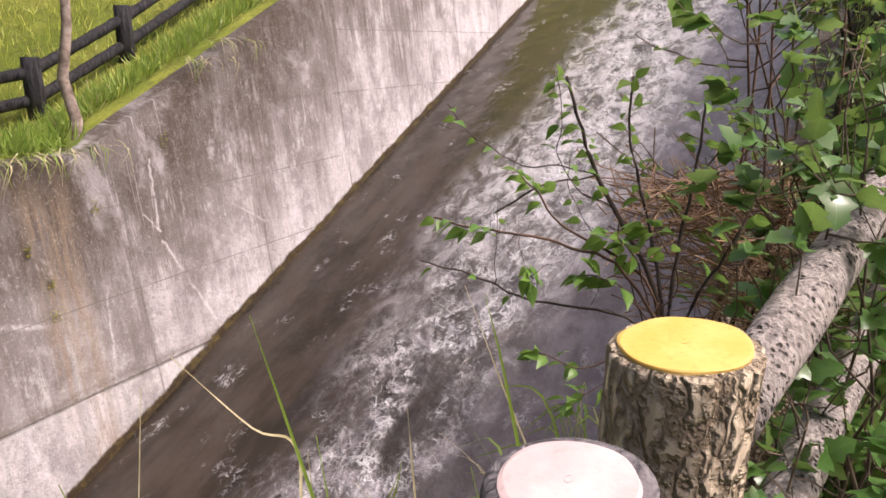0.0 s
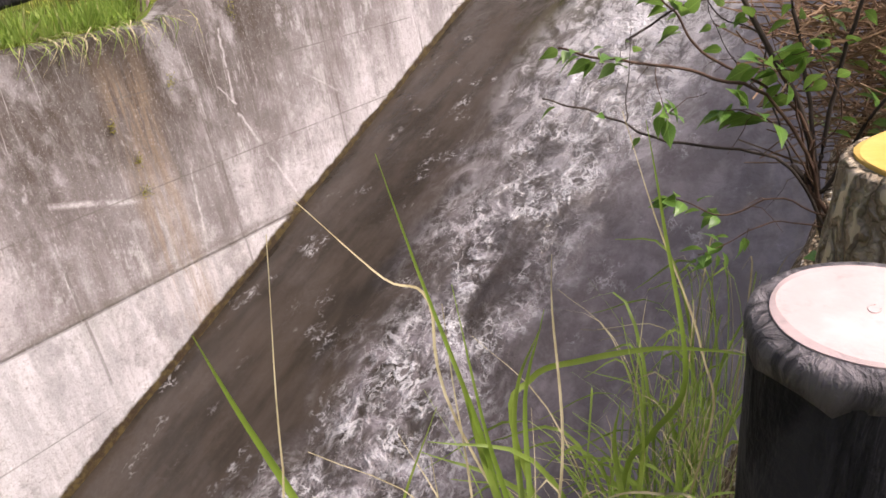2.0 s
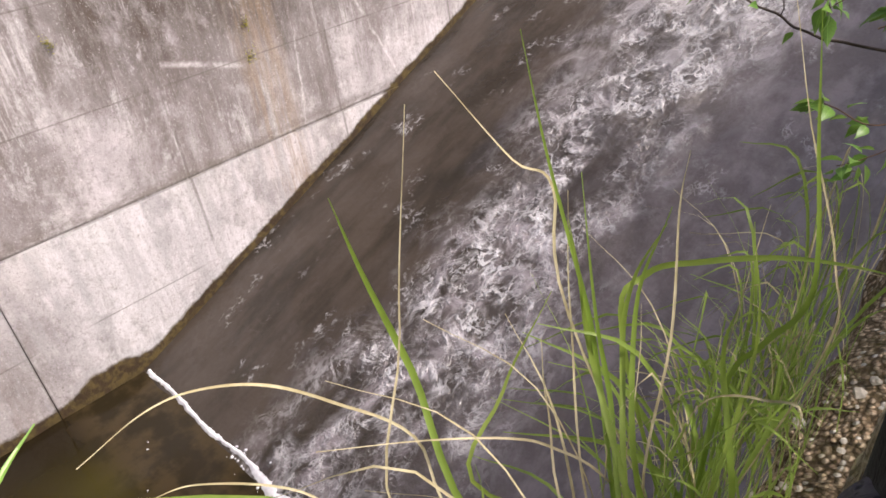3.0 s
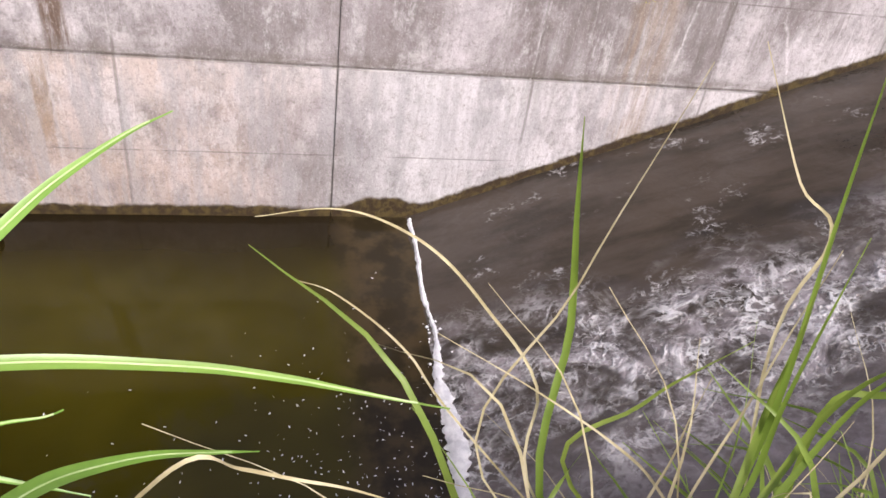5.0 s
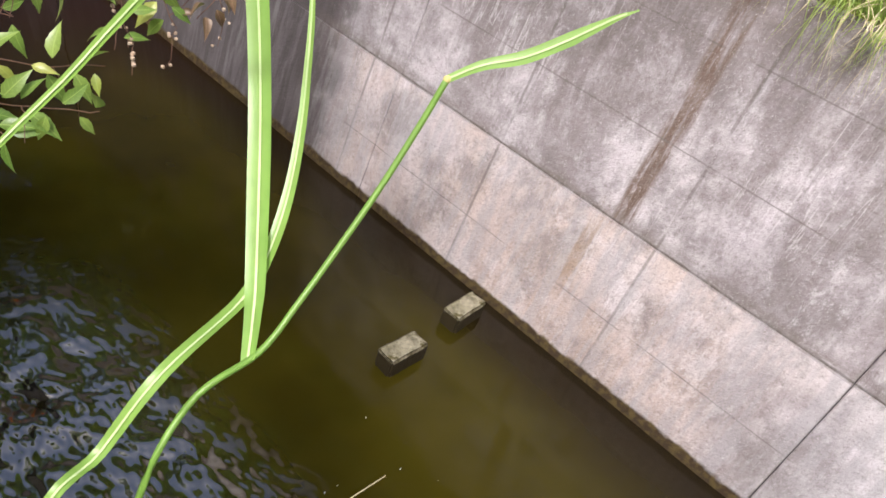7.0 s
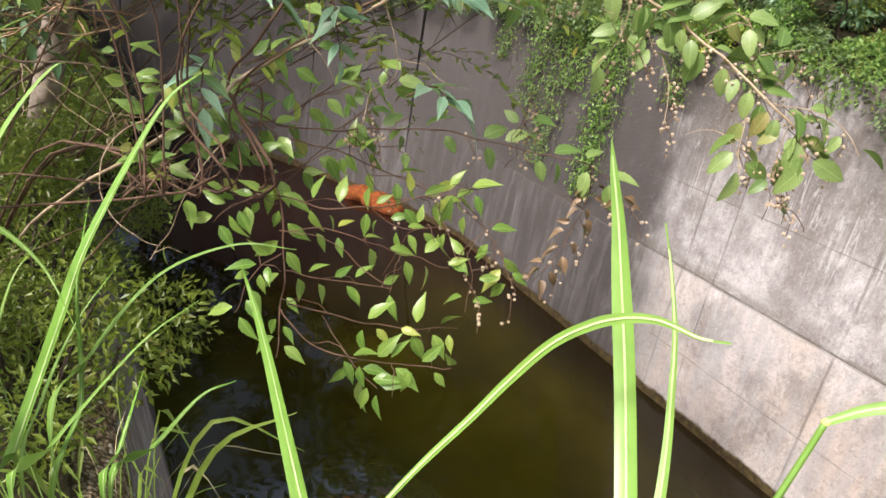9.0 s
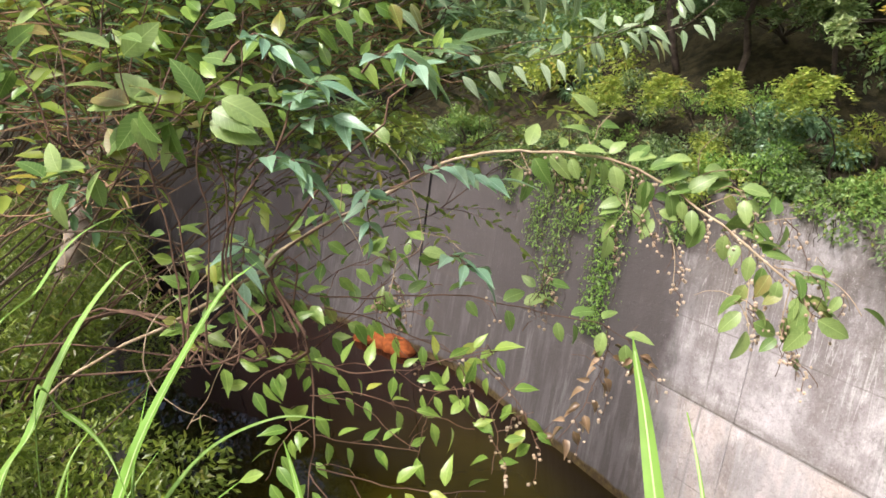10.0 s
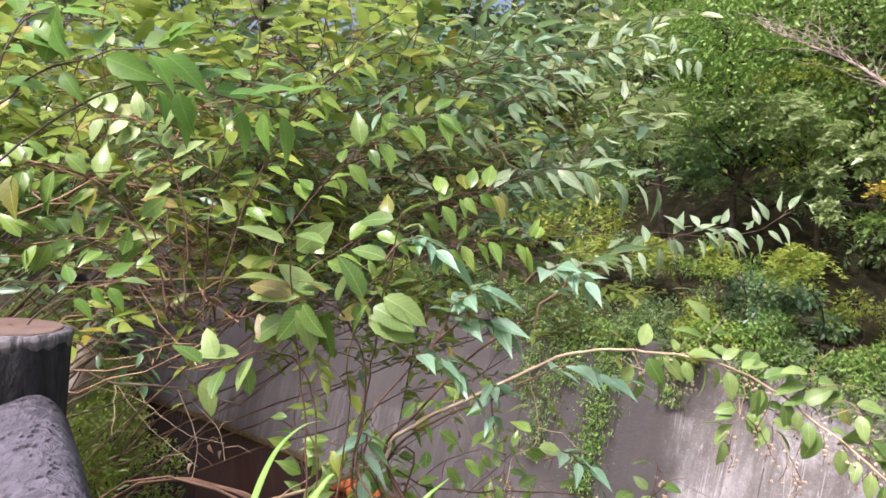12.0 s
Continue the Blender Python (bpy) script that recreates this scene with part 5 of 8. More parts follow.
def feather_shrub(root, stems, leaves):
    rnd = random.Random(31)
    top = new("feather_leaved_shrub")
    root = Vector(root)
    top.location = root
    for pts, r in stems:
        path = spline([Vector((0, 0, -0.05)), (Vector(pts[0]) - root) * 0.55 + Vector((0, 0, 0.30))] + [Vector(p) - root for p in pts], 5)
        bm = bmesh.new()
        tube(bm, path, [r * (1 - 0.6 * i / len(path)) for i in range(len(path))], 6)
        part("stem", bm, TWIG_RED, top, smooth=True)
    for (a, m, b), pairs, size in leaves:
        a, b = Vector(a) - root, Vector(b) - root
        pinnate(top, a, b, rnd, pairs, size)
    return tagged(top, "shrub with blue-green feathered leaves on red stems", "shrub", "shrubs on the near bank")


TWIG_PALE = twig_material("pale_tan_twig", (0.24, 0.17, 0.11), (0.48, 0.38, 0.27))
LEAF_DEAD_ONE = leaf_material("withered_leaf", (0.11, 0.065, 0.035), (0.27, 0.17, 0.10), (0.20, 0.22, 0.06), isle=False, thin=0.2)
LEAF_BRIGHT_ONE = leaf_material("bright_small_leaf", (0.13, 0.26, 0.045), (0.33, 0.46, 0.10), (0.50, 0.50, 0.10), isle=False, gloss=0.38, thin=0.4)
LEAF_LIME_MESH = leaf_mesh("small_bright_leaf", 0.064, 0.027, LEAF_BRIGHT_ONE, 0.3, 0.35, POINTED, 0.05)
WITHERED = leaf_mesh("withered_leaf", 0.05, 0.024, LEAF_DEAD_ONE, 0.9, 0.6)


def berry_string(parent, p, rnd):
    """A hanging stalk set with small dried berries."""
    q = p + Vector((rnd.gauss(0.01, 0.02), rnd.gauss(0.01, 0.02), -rnd.uniform(0.04, 0.09)))
    tw = bent(p, q, (0.006, 0.006, 0.004), rnd, 5, 0.003)
    bm = bmesh.new()
    tube(bm, tw, [0.0008] * 6, 4)
    string = part("stalk", bm, TWIG_RED, parent)
    for j in range(rnd.randint(5, 8)):
        bm = bmesh.new()
        bmesh.ops.create_icosphere(bm, subdivisions=1, radius=rnd.uniform(0.0026, 0.0040))
        bmesh.ops.translate(bm, vec=tw[rnd.randint(1, 5)] + Vector((rnd.gauss(0, 0.006), rnd.gauss(0, 0.006), rnd.gauss(0, 0.006))), verts=bm.verts[:])
        part("berry", bm, BERRY, string)


def sprig(name, root, label, category, stems):
    """Stems through a few points, leaves set alternately along each, side twigs and strings of berries."""
    rnd = random.Random(label)
    top = new(name)
    root = Vector(root)
    top.location = root
    grown = []
    for j, (pts, r, wood, leaf, count, size, start, berries) in enumerate(stems):
        local = [Vector(p) - root for p in pts]
        main = r >= 0.0022
        fork = min((q for q in grown if q.z < local[0].z + 0.03), key=lambda q: (q - local[0]).length, default=None)
        if main and fork is not None and (fork - local[0]).length < 0.45:
            mid = fork.lerp(local[0], 0.5) + Vector((rnd.gauss(0, 0.02), rnd.gauss(0, 0.02), 0.03))
            local = [fork, mid] + local
        elif main:
            foot = Vector((rnd.gauss(0, 0.22), rnd.gauss(0, 0.12), -0.05))
            local = [foot, foot.lerp(local[0], rnd.uniform(0.4, 0.65)) + Vector((rnd.gauss(0, 0.10), rnd.gauss(0, 0.12), rnd.uniform(0.0, 0.28)))] + local
        path = spline(local, 6)
        n = len(path)
        low = 12 if main else 0
        for i in range(1, n):
            path[i] = path[i] + noise.noise_vector(path[i] * 22 + root) * (0.006 if i < n - 1 else 0)
        grown += path[4:12]
        bm = bmesh.new()
        tube(bm, path, [max((r if r > 0.004 else 0.75 * r) * (1 - 0.6 * i / n), 0.0008) for i in range(n)], 6)
        stem = part("stem", bm, wood, top, smooth=True)
        side = 1
        for i in range(int(count * 1.5)):
            u = start + (1 - start) * (i + rnd.uniform(0.0, 0.7)) / int(count * 1.5)
            k = min(n - 2, low + int(u * (n - 1 - low)))
            p = path[k].lerp(path[k + 1], rnd.random())
            way = (path[k + 1] - path[k]).normalized()
            across = way.cross(Vector((0.8, -0.5, 0.35))).normalized() * side
            side = -side
            d = way * rnd.uniform(0.2, 0.8) + across * rnd.uniform(0.6, 1.1) + Vector((rnd.gauss(0, 0.25), rnd.gauss(0, 0.25), rnd.gauss(-0.2, 0.25)))
            stalk = p + d.normalized() * 0.012
            ob = new("leaf", leaf)
            ob.parent = top
            up = Vector((0.45 + rnd.gauss(0, 0.4), -0.35 + rnd.gauss(0, 0.4), 0.8))
            ob.matrix_local = frame_of(stalk, d, up, rnd.gauss(0, 0.3), size * rnd.uniform(0.7, 1.2))
        if count:
            for _ in range(2):
                k = rnd.randint(n // 3, n - 2)
                d = Vector((rnd.gauss(0, 1), rnd.gauss(0, 1), rnd.gauss(-0.2, 0.6))).normalized() * rnd.uniform(0.04, 0.12)
                bm = bmesh.new()
                tube(bm, bent(path[k], path[k] + d, (0, 0, 0.01), rnd, 4, 0.004), [0.0011 - 0.00015 * i for i in range(5)], 4)
                part("twig", bm, wood, stem)
        for _ in range(berries):
            k = min(n - 2, low + int((start + (1 - start) * rnd.random()) * (n - 1 - low)))
            berry_string(top, path[k], rnd)
    return tagged(top, label, category, "shrubs on the near bank" if category == "shrub" else "branches over the pool")


sprig("shrub", (-3.74, 0.32, 3.25), "shrub with broad pale lime leaves on reddish stems", "shrub", [
    ([(-1.827, 0.933, 4.270), (-1.850, 0.948, 4.421), (-1.855, 0.955, 4.563), (-1.853, 0.907, 4.660), (-1.848, 0.851, 4.690), (-1.840, 0.807, 4.678)], 0.0035, TWIG_RED, OVATE_LIME, 7, 1.0, 0.55, 0),
    ([(-1.850, 0.960, 4.257), (-1.885, 0.964, 4.441), (-1.889, 0.981, 4.605), (-1.872, 0.989, 4.771), (-1.857, 0.994, 4.839)], 0.0035, TWIG_RED, OVATE_LIME, 3, 0.8, 0.6, 0),
    ([(-1.837, 0.876, 4.276), (-1.869, 0.888, 4.422), (-1.886, 0.863, 4.563), (-1.886, 0.791, 4.601), (-1.876, 0.735, 4.580), (-1.869, 0.693, 4.576)], 0.003, TWIG_RED, OVATE_LIME, 6, 0.85, 0.55, 0),
    ([(-1.833, 0.902, 4.273), (-1.835, 0.922, 4.485), (-1.823, 0.909, 4.597), (-1.806, 0.918, 4.672), (-1.790, 0.935, 4.718)], 0.003, TWIG_RED, OVATE_LIME, 5, 1.0, 0.6, 0),
    ([(-1.855, 0.877, 4.268), (-1.875, 0.865, 4.480), (-1.866, 0.833, 4.638), (-1.848, 0.811, 4.731), (-1.831, 0.804, 4.794)], 0.003, TWIG_RED, OVATE_LIME, 6, 0.95, 0.5, 0),
])
feather_shrub((-3.70, 0.30, 3.25), [([(-1.899, 1.072, 4.219), (-1.915, 1.028, 4.407), (-1.893, 1.076, 4.487), (-1.847, 1.146, 4.596), (-1.795, 1.209, 4.668)], 0.0045), ([(-1.905, 1.052, 4.220), (-1.920, 1.039, 4.394), (-1.884, 1.125, 4.480), (-1.848, 1.188, 4.514), (-1.811, 1.243, 4.553)], 0.0035), ([(-1.862, 0.991, 4.247), (-1.854, 0.947, 4.381), (-1.826, 0.952, 4.503), (-1.747, 1.024, 4.646)], 0.0035)], [([(-1.816, 1.229, 4.553), (-1.786, 1.325, 4.563), (-1.749, 1.414, 4.572)], 6, 0.80), ([(-1.702, 1.172, 4.674), (-1.695, 1.224, 4.769), (-1.675, 1.281, 4.800)], 6, 0.85), ([(-1.748, 1.015, 4.633), (-1.726, 1.045, 4.677), (-1.699, 1.066, 4.735)], 6, 0.95), ([(-1.748, 1.020, 4.641), (-1.725, 1.070, 4.660), (-1.701, 1.116, 4.670)], 5, 0.85), ([(-1.773, 0.977, 4.601), (-1.754, 1.015, 4.585), (-1.726, 1.070, 4.578)], 5, 0.80), ([(-1.817, 0.953, 4.760), (-1.796, 0.988, 4.786), (-1.770, 1.033, 4.775)], 5, 0.80), ([(-1.926, 0.991, 4.439), (-1.915, 0.959, 4.414), (-1.892, 0.983, 4.386)], 4, 0.70), ([(-1.840, 1.322, 4.398), (-1.815, 1.369, 4.395), (-1.782, 1.414, 4.371)], 4, 0.75), ([(-1.844, 1.186, 4.555), (-1.824, 1.200, 4.507), (-1.814, 1.191, 4.469)], 4, 0.60), ([(-1.670, 1.123, 4.749), (-1.629, 1.159, 4.770), (-1.587, 1.192, 4.748)], 5, 0.80)])
sprig("berry_branch", (-3.80, 0.37, 3.25), "arching pale branch with oval leaves and strings of dry berries", "branch", [
    ([(-1.968, 0.965, 4.345), (-1.964, 1.072, 4.424), (-1.943, 1.177, 4.481), (-1.910, 1.285, 4.539), (-1.869, 1.379, 4.593), (-1.804, 1.488, 4.617), (-1.699, 1.620, 4.609), (-1.607, 1.704, 4.558), (-1.512, 1.766, 4.485), (-1.432, 1.807, 4.426), (-1.387, 1.816, 4.369)], 0.0045, TWIG_PALE, OVATE_BERRY, 30, 0.62, 0.5, 16),
    ([(-1.710, 1.629, 4.608), (-1.677, 1.652, 4.571), (-1.667, 1.642, 4.520), (-1.678, 1.604, 4.472)], 0.0016, TWIG_PALE, OVATE_BERRY, 4, 0.6, 0.5, 4),
    ([(-1.674, 1.667, 4.587), (-1.649, 1.678, 4.543), (-1.628, 1.683, 4.504)], 0.0016, TWIG_PALE, OVATE_BERRY, 5, 0.6, 0.4, 2),
    ([(-1.589, 1.744, 4.539), (-1.557, 1.773, 4.573), (-1.531, 1.789, 4.556), (-1.517, 1.787, 4.513)], 0.0016, TWIG_PALE, OVATE_BERRY, 4, 0.6, 0.3, 2),
    ([(-1.572, 1.756, 4.525), (-1.588, 1.737, 4.570), (-1.592, 1.727, 4.621)], 0.0014, TWIG_PALE, OVATE_BERRY, 4, 0.62, 0.3, 0),
    ([(-1.546, 1.774, 4.503), (-1.503, 1.806, 4.520), (-1.460, 1.835, 4.531)], 0.0014, TWIG_PALE, OVATE_BERRY, 2, 0.5, 0.3, 5),
    ([(-1.464, 1.800, 4.448), (-1.421, 1.830, 4.447), (-1.383, 1.852, 4.435), (-1.339, 1.865, 4.388)], 0.0014, TWIG_PALE, OVATE_BERRY, 4, 0.55, 0.1, 7),
    ([(-1.495, 1.779, 4.463), (-1.485, 1.766, 4.395), (-1.463, 1.759, 4.330)], 0.0014, TWIG_PALE, OVATE_BERRY, 5, 0.6, 0.2, 5),
    ([(-1.436, 1.812, 4.424), (-1.429, 1.795, 4.358), (-1.400, 1.787, 4.288)], 0.0014, TWIG_PALE, OVATE_BERRY, 3, 0.55, 0.1, 7),
    ([(-1.820, 1.499, 4.615), (-1.802, 1.509, 4.581), (-1.780, 1.533, 4.578)], 0.0014, TWIG_PALE, OVATE_BERRY, 4, 0.62, 0.3, 0),
    ([(-1.765, 1.578, 4.616), (-1.738, 1.608, 4.639), (-1.730, 1.614, 4.676)], 0.0014, TWIG_PALE, OVATE_BERRY, 3, 0.65, 0.5, 0),
    ([(-1.616, 1.694, 4.495), (-1.598, 1.697, 4.446), (-1.579, 1.694, 4.387)], 0.0012, TWIG_PALE, OVATE_BERRY, 0, 0.5, 0.3, 5),
])
sprig("berry_branch", (-3.68, 0.27, 3.25), "thin arching branch with few leaves and withered tips", "branch", [
    ([(-1.919, 0.992, 4.225), (-1.954, 1.036, 4.363), (-1.920, 1.123, 4.335), (-1.873, 1.243, 4.335), (-1.817, 1.360, 4.342), (-1.755, 1.450, 4.330), (-1.687, 1.533, 4.316), (-1.635, 1.586, 4.306), (-1.594, 1.619, 4.288)], 0.0028, TWIG_RED, OVATE_BERRY, 10, 0.55, 0.35, 3),
    ([(-1.636, 1.594, 4.299), (-1.621, 1.581, 4.245), (-1.616, 1.533, 4.166), (-1.618, 1.482, 4.107)], 0.0014, TWIG_RED, WITHERED, 14, 0.55, 0.1, 4),
    ([(-1.609, 1.619, 4.288), (-1.576, 1.629, 4.244)], 0.0012, TWIG_RED, WITHERED, 4, 0.5, 0.1, 1),
    ([(-1.732, 1.486, 4.327), (-1.730, 1.508, 4.364), (-1.741, 1.518, 4.416)], 0.0012, TWIG_RED, OVATE_BERRY, 3, 0.5, 0.2, 5),
    ([(-1.828, 1.236, 4.350), (-1.839, 1.251, 4.405), (-1.830, 1.298, 4.447), (-1.864, 1.282, 4.580), (-1.894, 1.226, 4.645)], 0.0016, TWIG_PALE, OVATE_BERRY, 2, 0.5, 0.3, 0),
    ([(-1.883, 1.201, 4.337), (-1.871, 1.253, 4.363), (-1.878, 1.267, 4.405)], 0.0012, TWIG_RED, OVATE_BERRY, 3, 0.5, 0.2, 5),
])
sprig("shrub", (-3.80, 0.37, 3.25), "tangle of thin reddish twigs with small bright leaves over the pool", "shrub", [
    ([(-1.965, 1.050, 4.392), (-1.924, 1.080, 4.300), (-1.884, 1.098, 4.221), (-1.837, 1.091, 4.128), (-1.789, 1.068, 4.044), (-1.744, 1.045, 3.975)], 0.0034, TWIG_RED, LEAF_LIME_MESH, 8, 0.78, 0.3, 0),
    ([(-1.874, 1.092, 4.226), (-1.830, 1.170, 4.208), (-1.779, 1.274, 4.222), (-1.731, 1.367, 4.254), (-1.708, 1.401, 4.260)], 0.002, TWIG_RED, LEAF_LIME_MESH, 9, 0.72, 0.1, 0),
    ([(-1.920, 1.101, 4.321), (-1.875, 1.198, 4.301), (-1.815, 1.290, 4.263), (-1.737, 1.384, 4.220), (-1.668, 1.431, 4.162), (-1.619, 1.440, 4.104)], 0.002, TWIG_RED, LEAF_LIME_MESH, 10, 0.7, 0.2, 2),
    ([(-1.849, 1.087, 4.169), (-1.808, 1.174, 4.171), (-1.744, 1.260, 4.149), (-1.675, 1.341, 4.132)], 0.0016, TWIG_RED, LEAF_LIME_MESH, 7, 0.72, 0.2, 0),
    ([(-1.817, 1.085, 4.105), (-1.774, 1.161, 4.093), (-1.718, 1.250, 4.085)], 0.0014, TWIG_RED, LEAF_LIME_MESH, 6, 0.7, 0.1, 0),
    ([(-1.831, 1.085, 4.132), (-1.812, 1.026, 4.109), (-1.769, 0.985, 4.065)], 0.0016, TWIG_RED, LEAF_LIME_MESH, 7, 0.72, 0.1, 0),
    ([(-1.876, 1.087, 4.226), (-1.870, 1.033, 4.226), (-1.846, 0.976, 4.202)], 0.0016, TWIG_RED, LEAF_LIME_MESH, 7, 0.72, 0.1, 0),
    ([(-1.894, 1.082, 4.265), (-1.910, 1.035, 4.332), (-1.924, 0.961, 4.432), (-1.913, 0.902, 4.419)], 0.0018, TWIG_RED, LEAF_LIME_MESH, 8, 0.72, 0.2, 0),
    ([(-1.814, 1.243, 4.208), (-1.757, 1.288, 4.183), (-1.708, 1.345, 4.194)], 0.0014, TWIG_RED, LEAF_LIME_MESH, 6, 0.7, 0.1, 0),
    ([(-1.787, 1.080, 4.054), (-1.733, 1.146, 4.045), (-1.652, 1.242, 4.045), (-1.588, 1.317, 4.063)], 0.002, TWIG_RED, LEAF_LIME_MESH, 6, 0.72, 0.4, 0),
    ([(-1.758, 1.134, 4.034), (-1.706, 1.147, 4.004), (-1.642, 1.164, 3.974), (-1.608, 1.181, 3.964)], 0.0016, TWIG_RED, LEAF_LIME_MESH, 5, 0.9, 0.5, 0),
    ([(-1.786, 1.067, 4.046), (-1.721, 1.100, 4.008), (-1.659, 1.160, 3.997), (-1.604, 1.220, 4.004), (-1.544, 1.284, 4.019)], 0.002, TWIG_RED, LEAF_LIME_MESH, 7, 0.75, 0.4, 0),
    ([(-1.625, 1.350, 4.067), (-1.646, 1.372, 4.117), (-1.672, 1.373, 4.160)], 0.0012, TWIG_RED, LEAF_LIME_MESH, 4, 0.6, 0.1, 1),
    ([(-1.950, 0.904, 4.363), (-1.942, 0.864, 4.343), (-1.925, 0.823, 4.302), (-1.885, 0.819, 4.225), (-1.859, 0.855, 4.187), (-1.844, 0.889, 4.172)], 0.0024, TWIG_PALE, LEAF_LIME_MESH, 0, 0.7, 0.3, 0),
    ([(-1.919, 1.027, 4.330), (-1.902, 0.970, 4.278), (-1.870, 0.923, 4.212), (-1.836, 0.869, 4.153)], 0.0018, TWIG_PALE, LEAF_LIME_MESH, 3, 0.7, 0.3, 0),
    ([(-1.847, 1.095, 4.169), (-1.797, 1.169, 4.154), (-1.740, 1.214, 4.116), (-1.703, 1.242, 4.095)], 0.0012, TWIG_RED, LEAF_LIME_MESH, 0, 0.7, 0.3, 0),
    ([(-1.856, 1.237, 4.302), (-1.789, 1.279, 4.229), (-1.698, 1.419, 4.264)], 0.0012, TWIG_RED, LEAF_LIME_MESH, 2, 0.6, 0.3, 2),
    ([(-1.834, 1.251, 4.262), (-1.784, 1.323, 4.258), (-1.723, 1.352, 4.198), (-1.665, 1.358, 4.133)], 0.0012, TWIG_RED, LEAF_LIME_MESH, 3, 0.6, 0.3, 2),
])
sprig("shrub", (-3.80, 0.37, 3.25), "shrub of fine stems with scattered ovate green leaves", "shrub", [
    ([(-1.975, 0.940, 4.234), (-1.988, 0.989, 4.337), (-1.986, 1.044, 4.421), (-1.965, 1.122, 4.464)], 0.0022, TWIG_RED, OVATE, 10, 0.62, 0.15, 0),
    ([(-1.982, 0.961, 4.205), (-1.969, 1.069, 4.287), (-1.944, 1.176, 4.374), (-1.901, 1.277, 4.421)], 0.0022, TWIG_RED, OVATE, 10, 0.62, 0.15, 0),
    ([(-1.967, 0.938, 4.214), (-1.976, 0.915, 4.327), (-1.976, 0.890, 4.405), (-1.971, 0.875, 4.479)], 0.0022, TWIG_GREY, OVATE, 10, 0.62, 0.15, 0),
    ([(-1.960, 0.978, 4.211), (-1.973, 1.050, 4.357), (-1.941, 1.176, 4.465), (-1.928, 1.217, 4.542)], 0.0022, TWIG_RED, OVATE, 9, 0.62, 0.15, 0),
    ([(-1.951, 1.019, 4.208), (-1.926, 1.124, 4.247), (-1.903, 1.208, 4.290), (-1.842, 1.325, 4.306)], 0.0022, TWIG_RED, OVATE, 9, 0.62, 0.15, 0),
    ([(-1.945, 0.956, 4.220), (-1.945, 1.021, 4.301), (-1.930, 1.083, 4.343), (-1.903, 1.118, 4.319)], 0.0022, TWIG_RED, OVATE, 8, 0.62, 0.15, 0),
    ([(-1.975, 0.889, 4.219), (-1.982, 0.945, 4.299), (-1.972, 1.007, 4.339), (-1.960, 1.070, 4.392)], 0.0022, TWIG_RED, OVATE, 9, 0.62, 0.15, 0),
    ([(-1.953, 1.085, 4.196), (-1.936, 1.196, 4.281), (-1.917, 1.284, 4.371), (-1.894, 1.346, 4.429)], 0.0022, TWIG_RED, OVATE, 8, 0.62, 0.15, 0),
    ([(-1.886, 0.853, 4.260), (-1.896, 0.884, 4.293), (-1.903, 0.881, 4.312), (-1.910, 0.878, 4.331)], 0.0022, TWIG_RED, OVATE, 6, 0.62, 0.15, 0),
])
sprig("shrub", (-2.75, -0.05, 3.25), "shrub with large glossy fresh green leaves", "shrub", [
    ([(-1.945, 0.383, 4.817), (-1.904, 0.430, 4.950), (-1.877, 0.493, 4.995), (-1.844, 0.572, 5.024), (-1.827, 0.613, 5.033)], 0.003, TWIG_GREY, FRESH, 8, 0.85, 0.35, 0),
    ([(-1.945, 0.383, 4.817), (-1.903, 0.517, 4.949), (-1.868, 0.621, 4.986), (-1.841, 0.694, 4.980), (-1.809, 0.768, 4.972)], 0.003, TWIG_GREY, FRESH, 9, 0.9, 0.4, 0),
    ([(-1.945, 0.382, 4.840), (-1.911, 0.415, 4.978), (-1.890, 0.438, 5.039), (-1.877, 0.483, 5.060)], 0.003, TWIG_GREY, FRESH, 8, 0.8, 0.3, 0),
    ([(-2.070, 0.444, 4.548), (-2.050, 0.470, 4.623), (-2.016, 0.537, 4.679), (-1.991, 0.583, 4.688)], 0.002, TWIG_GREY, FRESH, 4, 0.6, 0.5, 0),
])


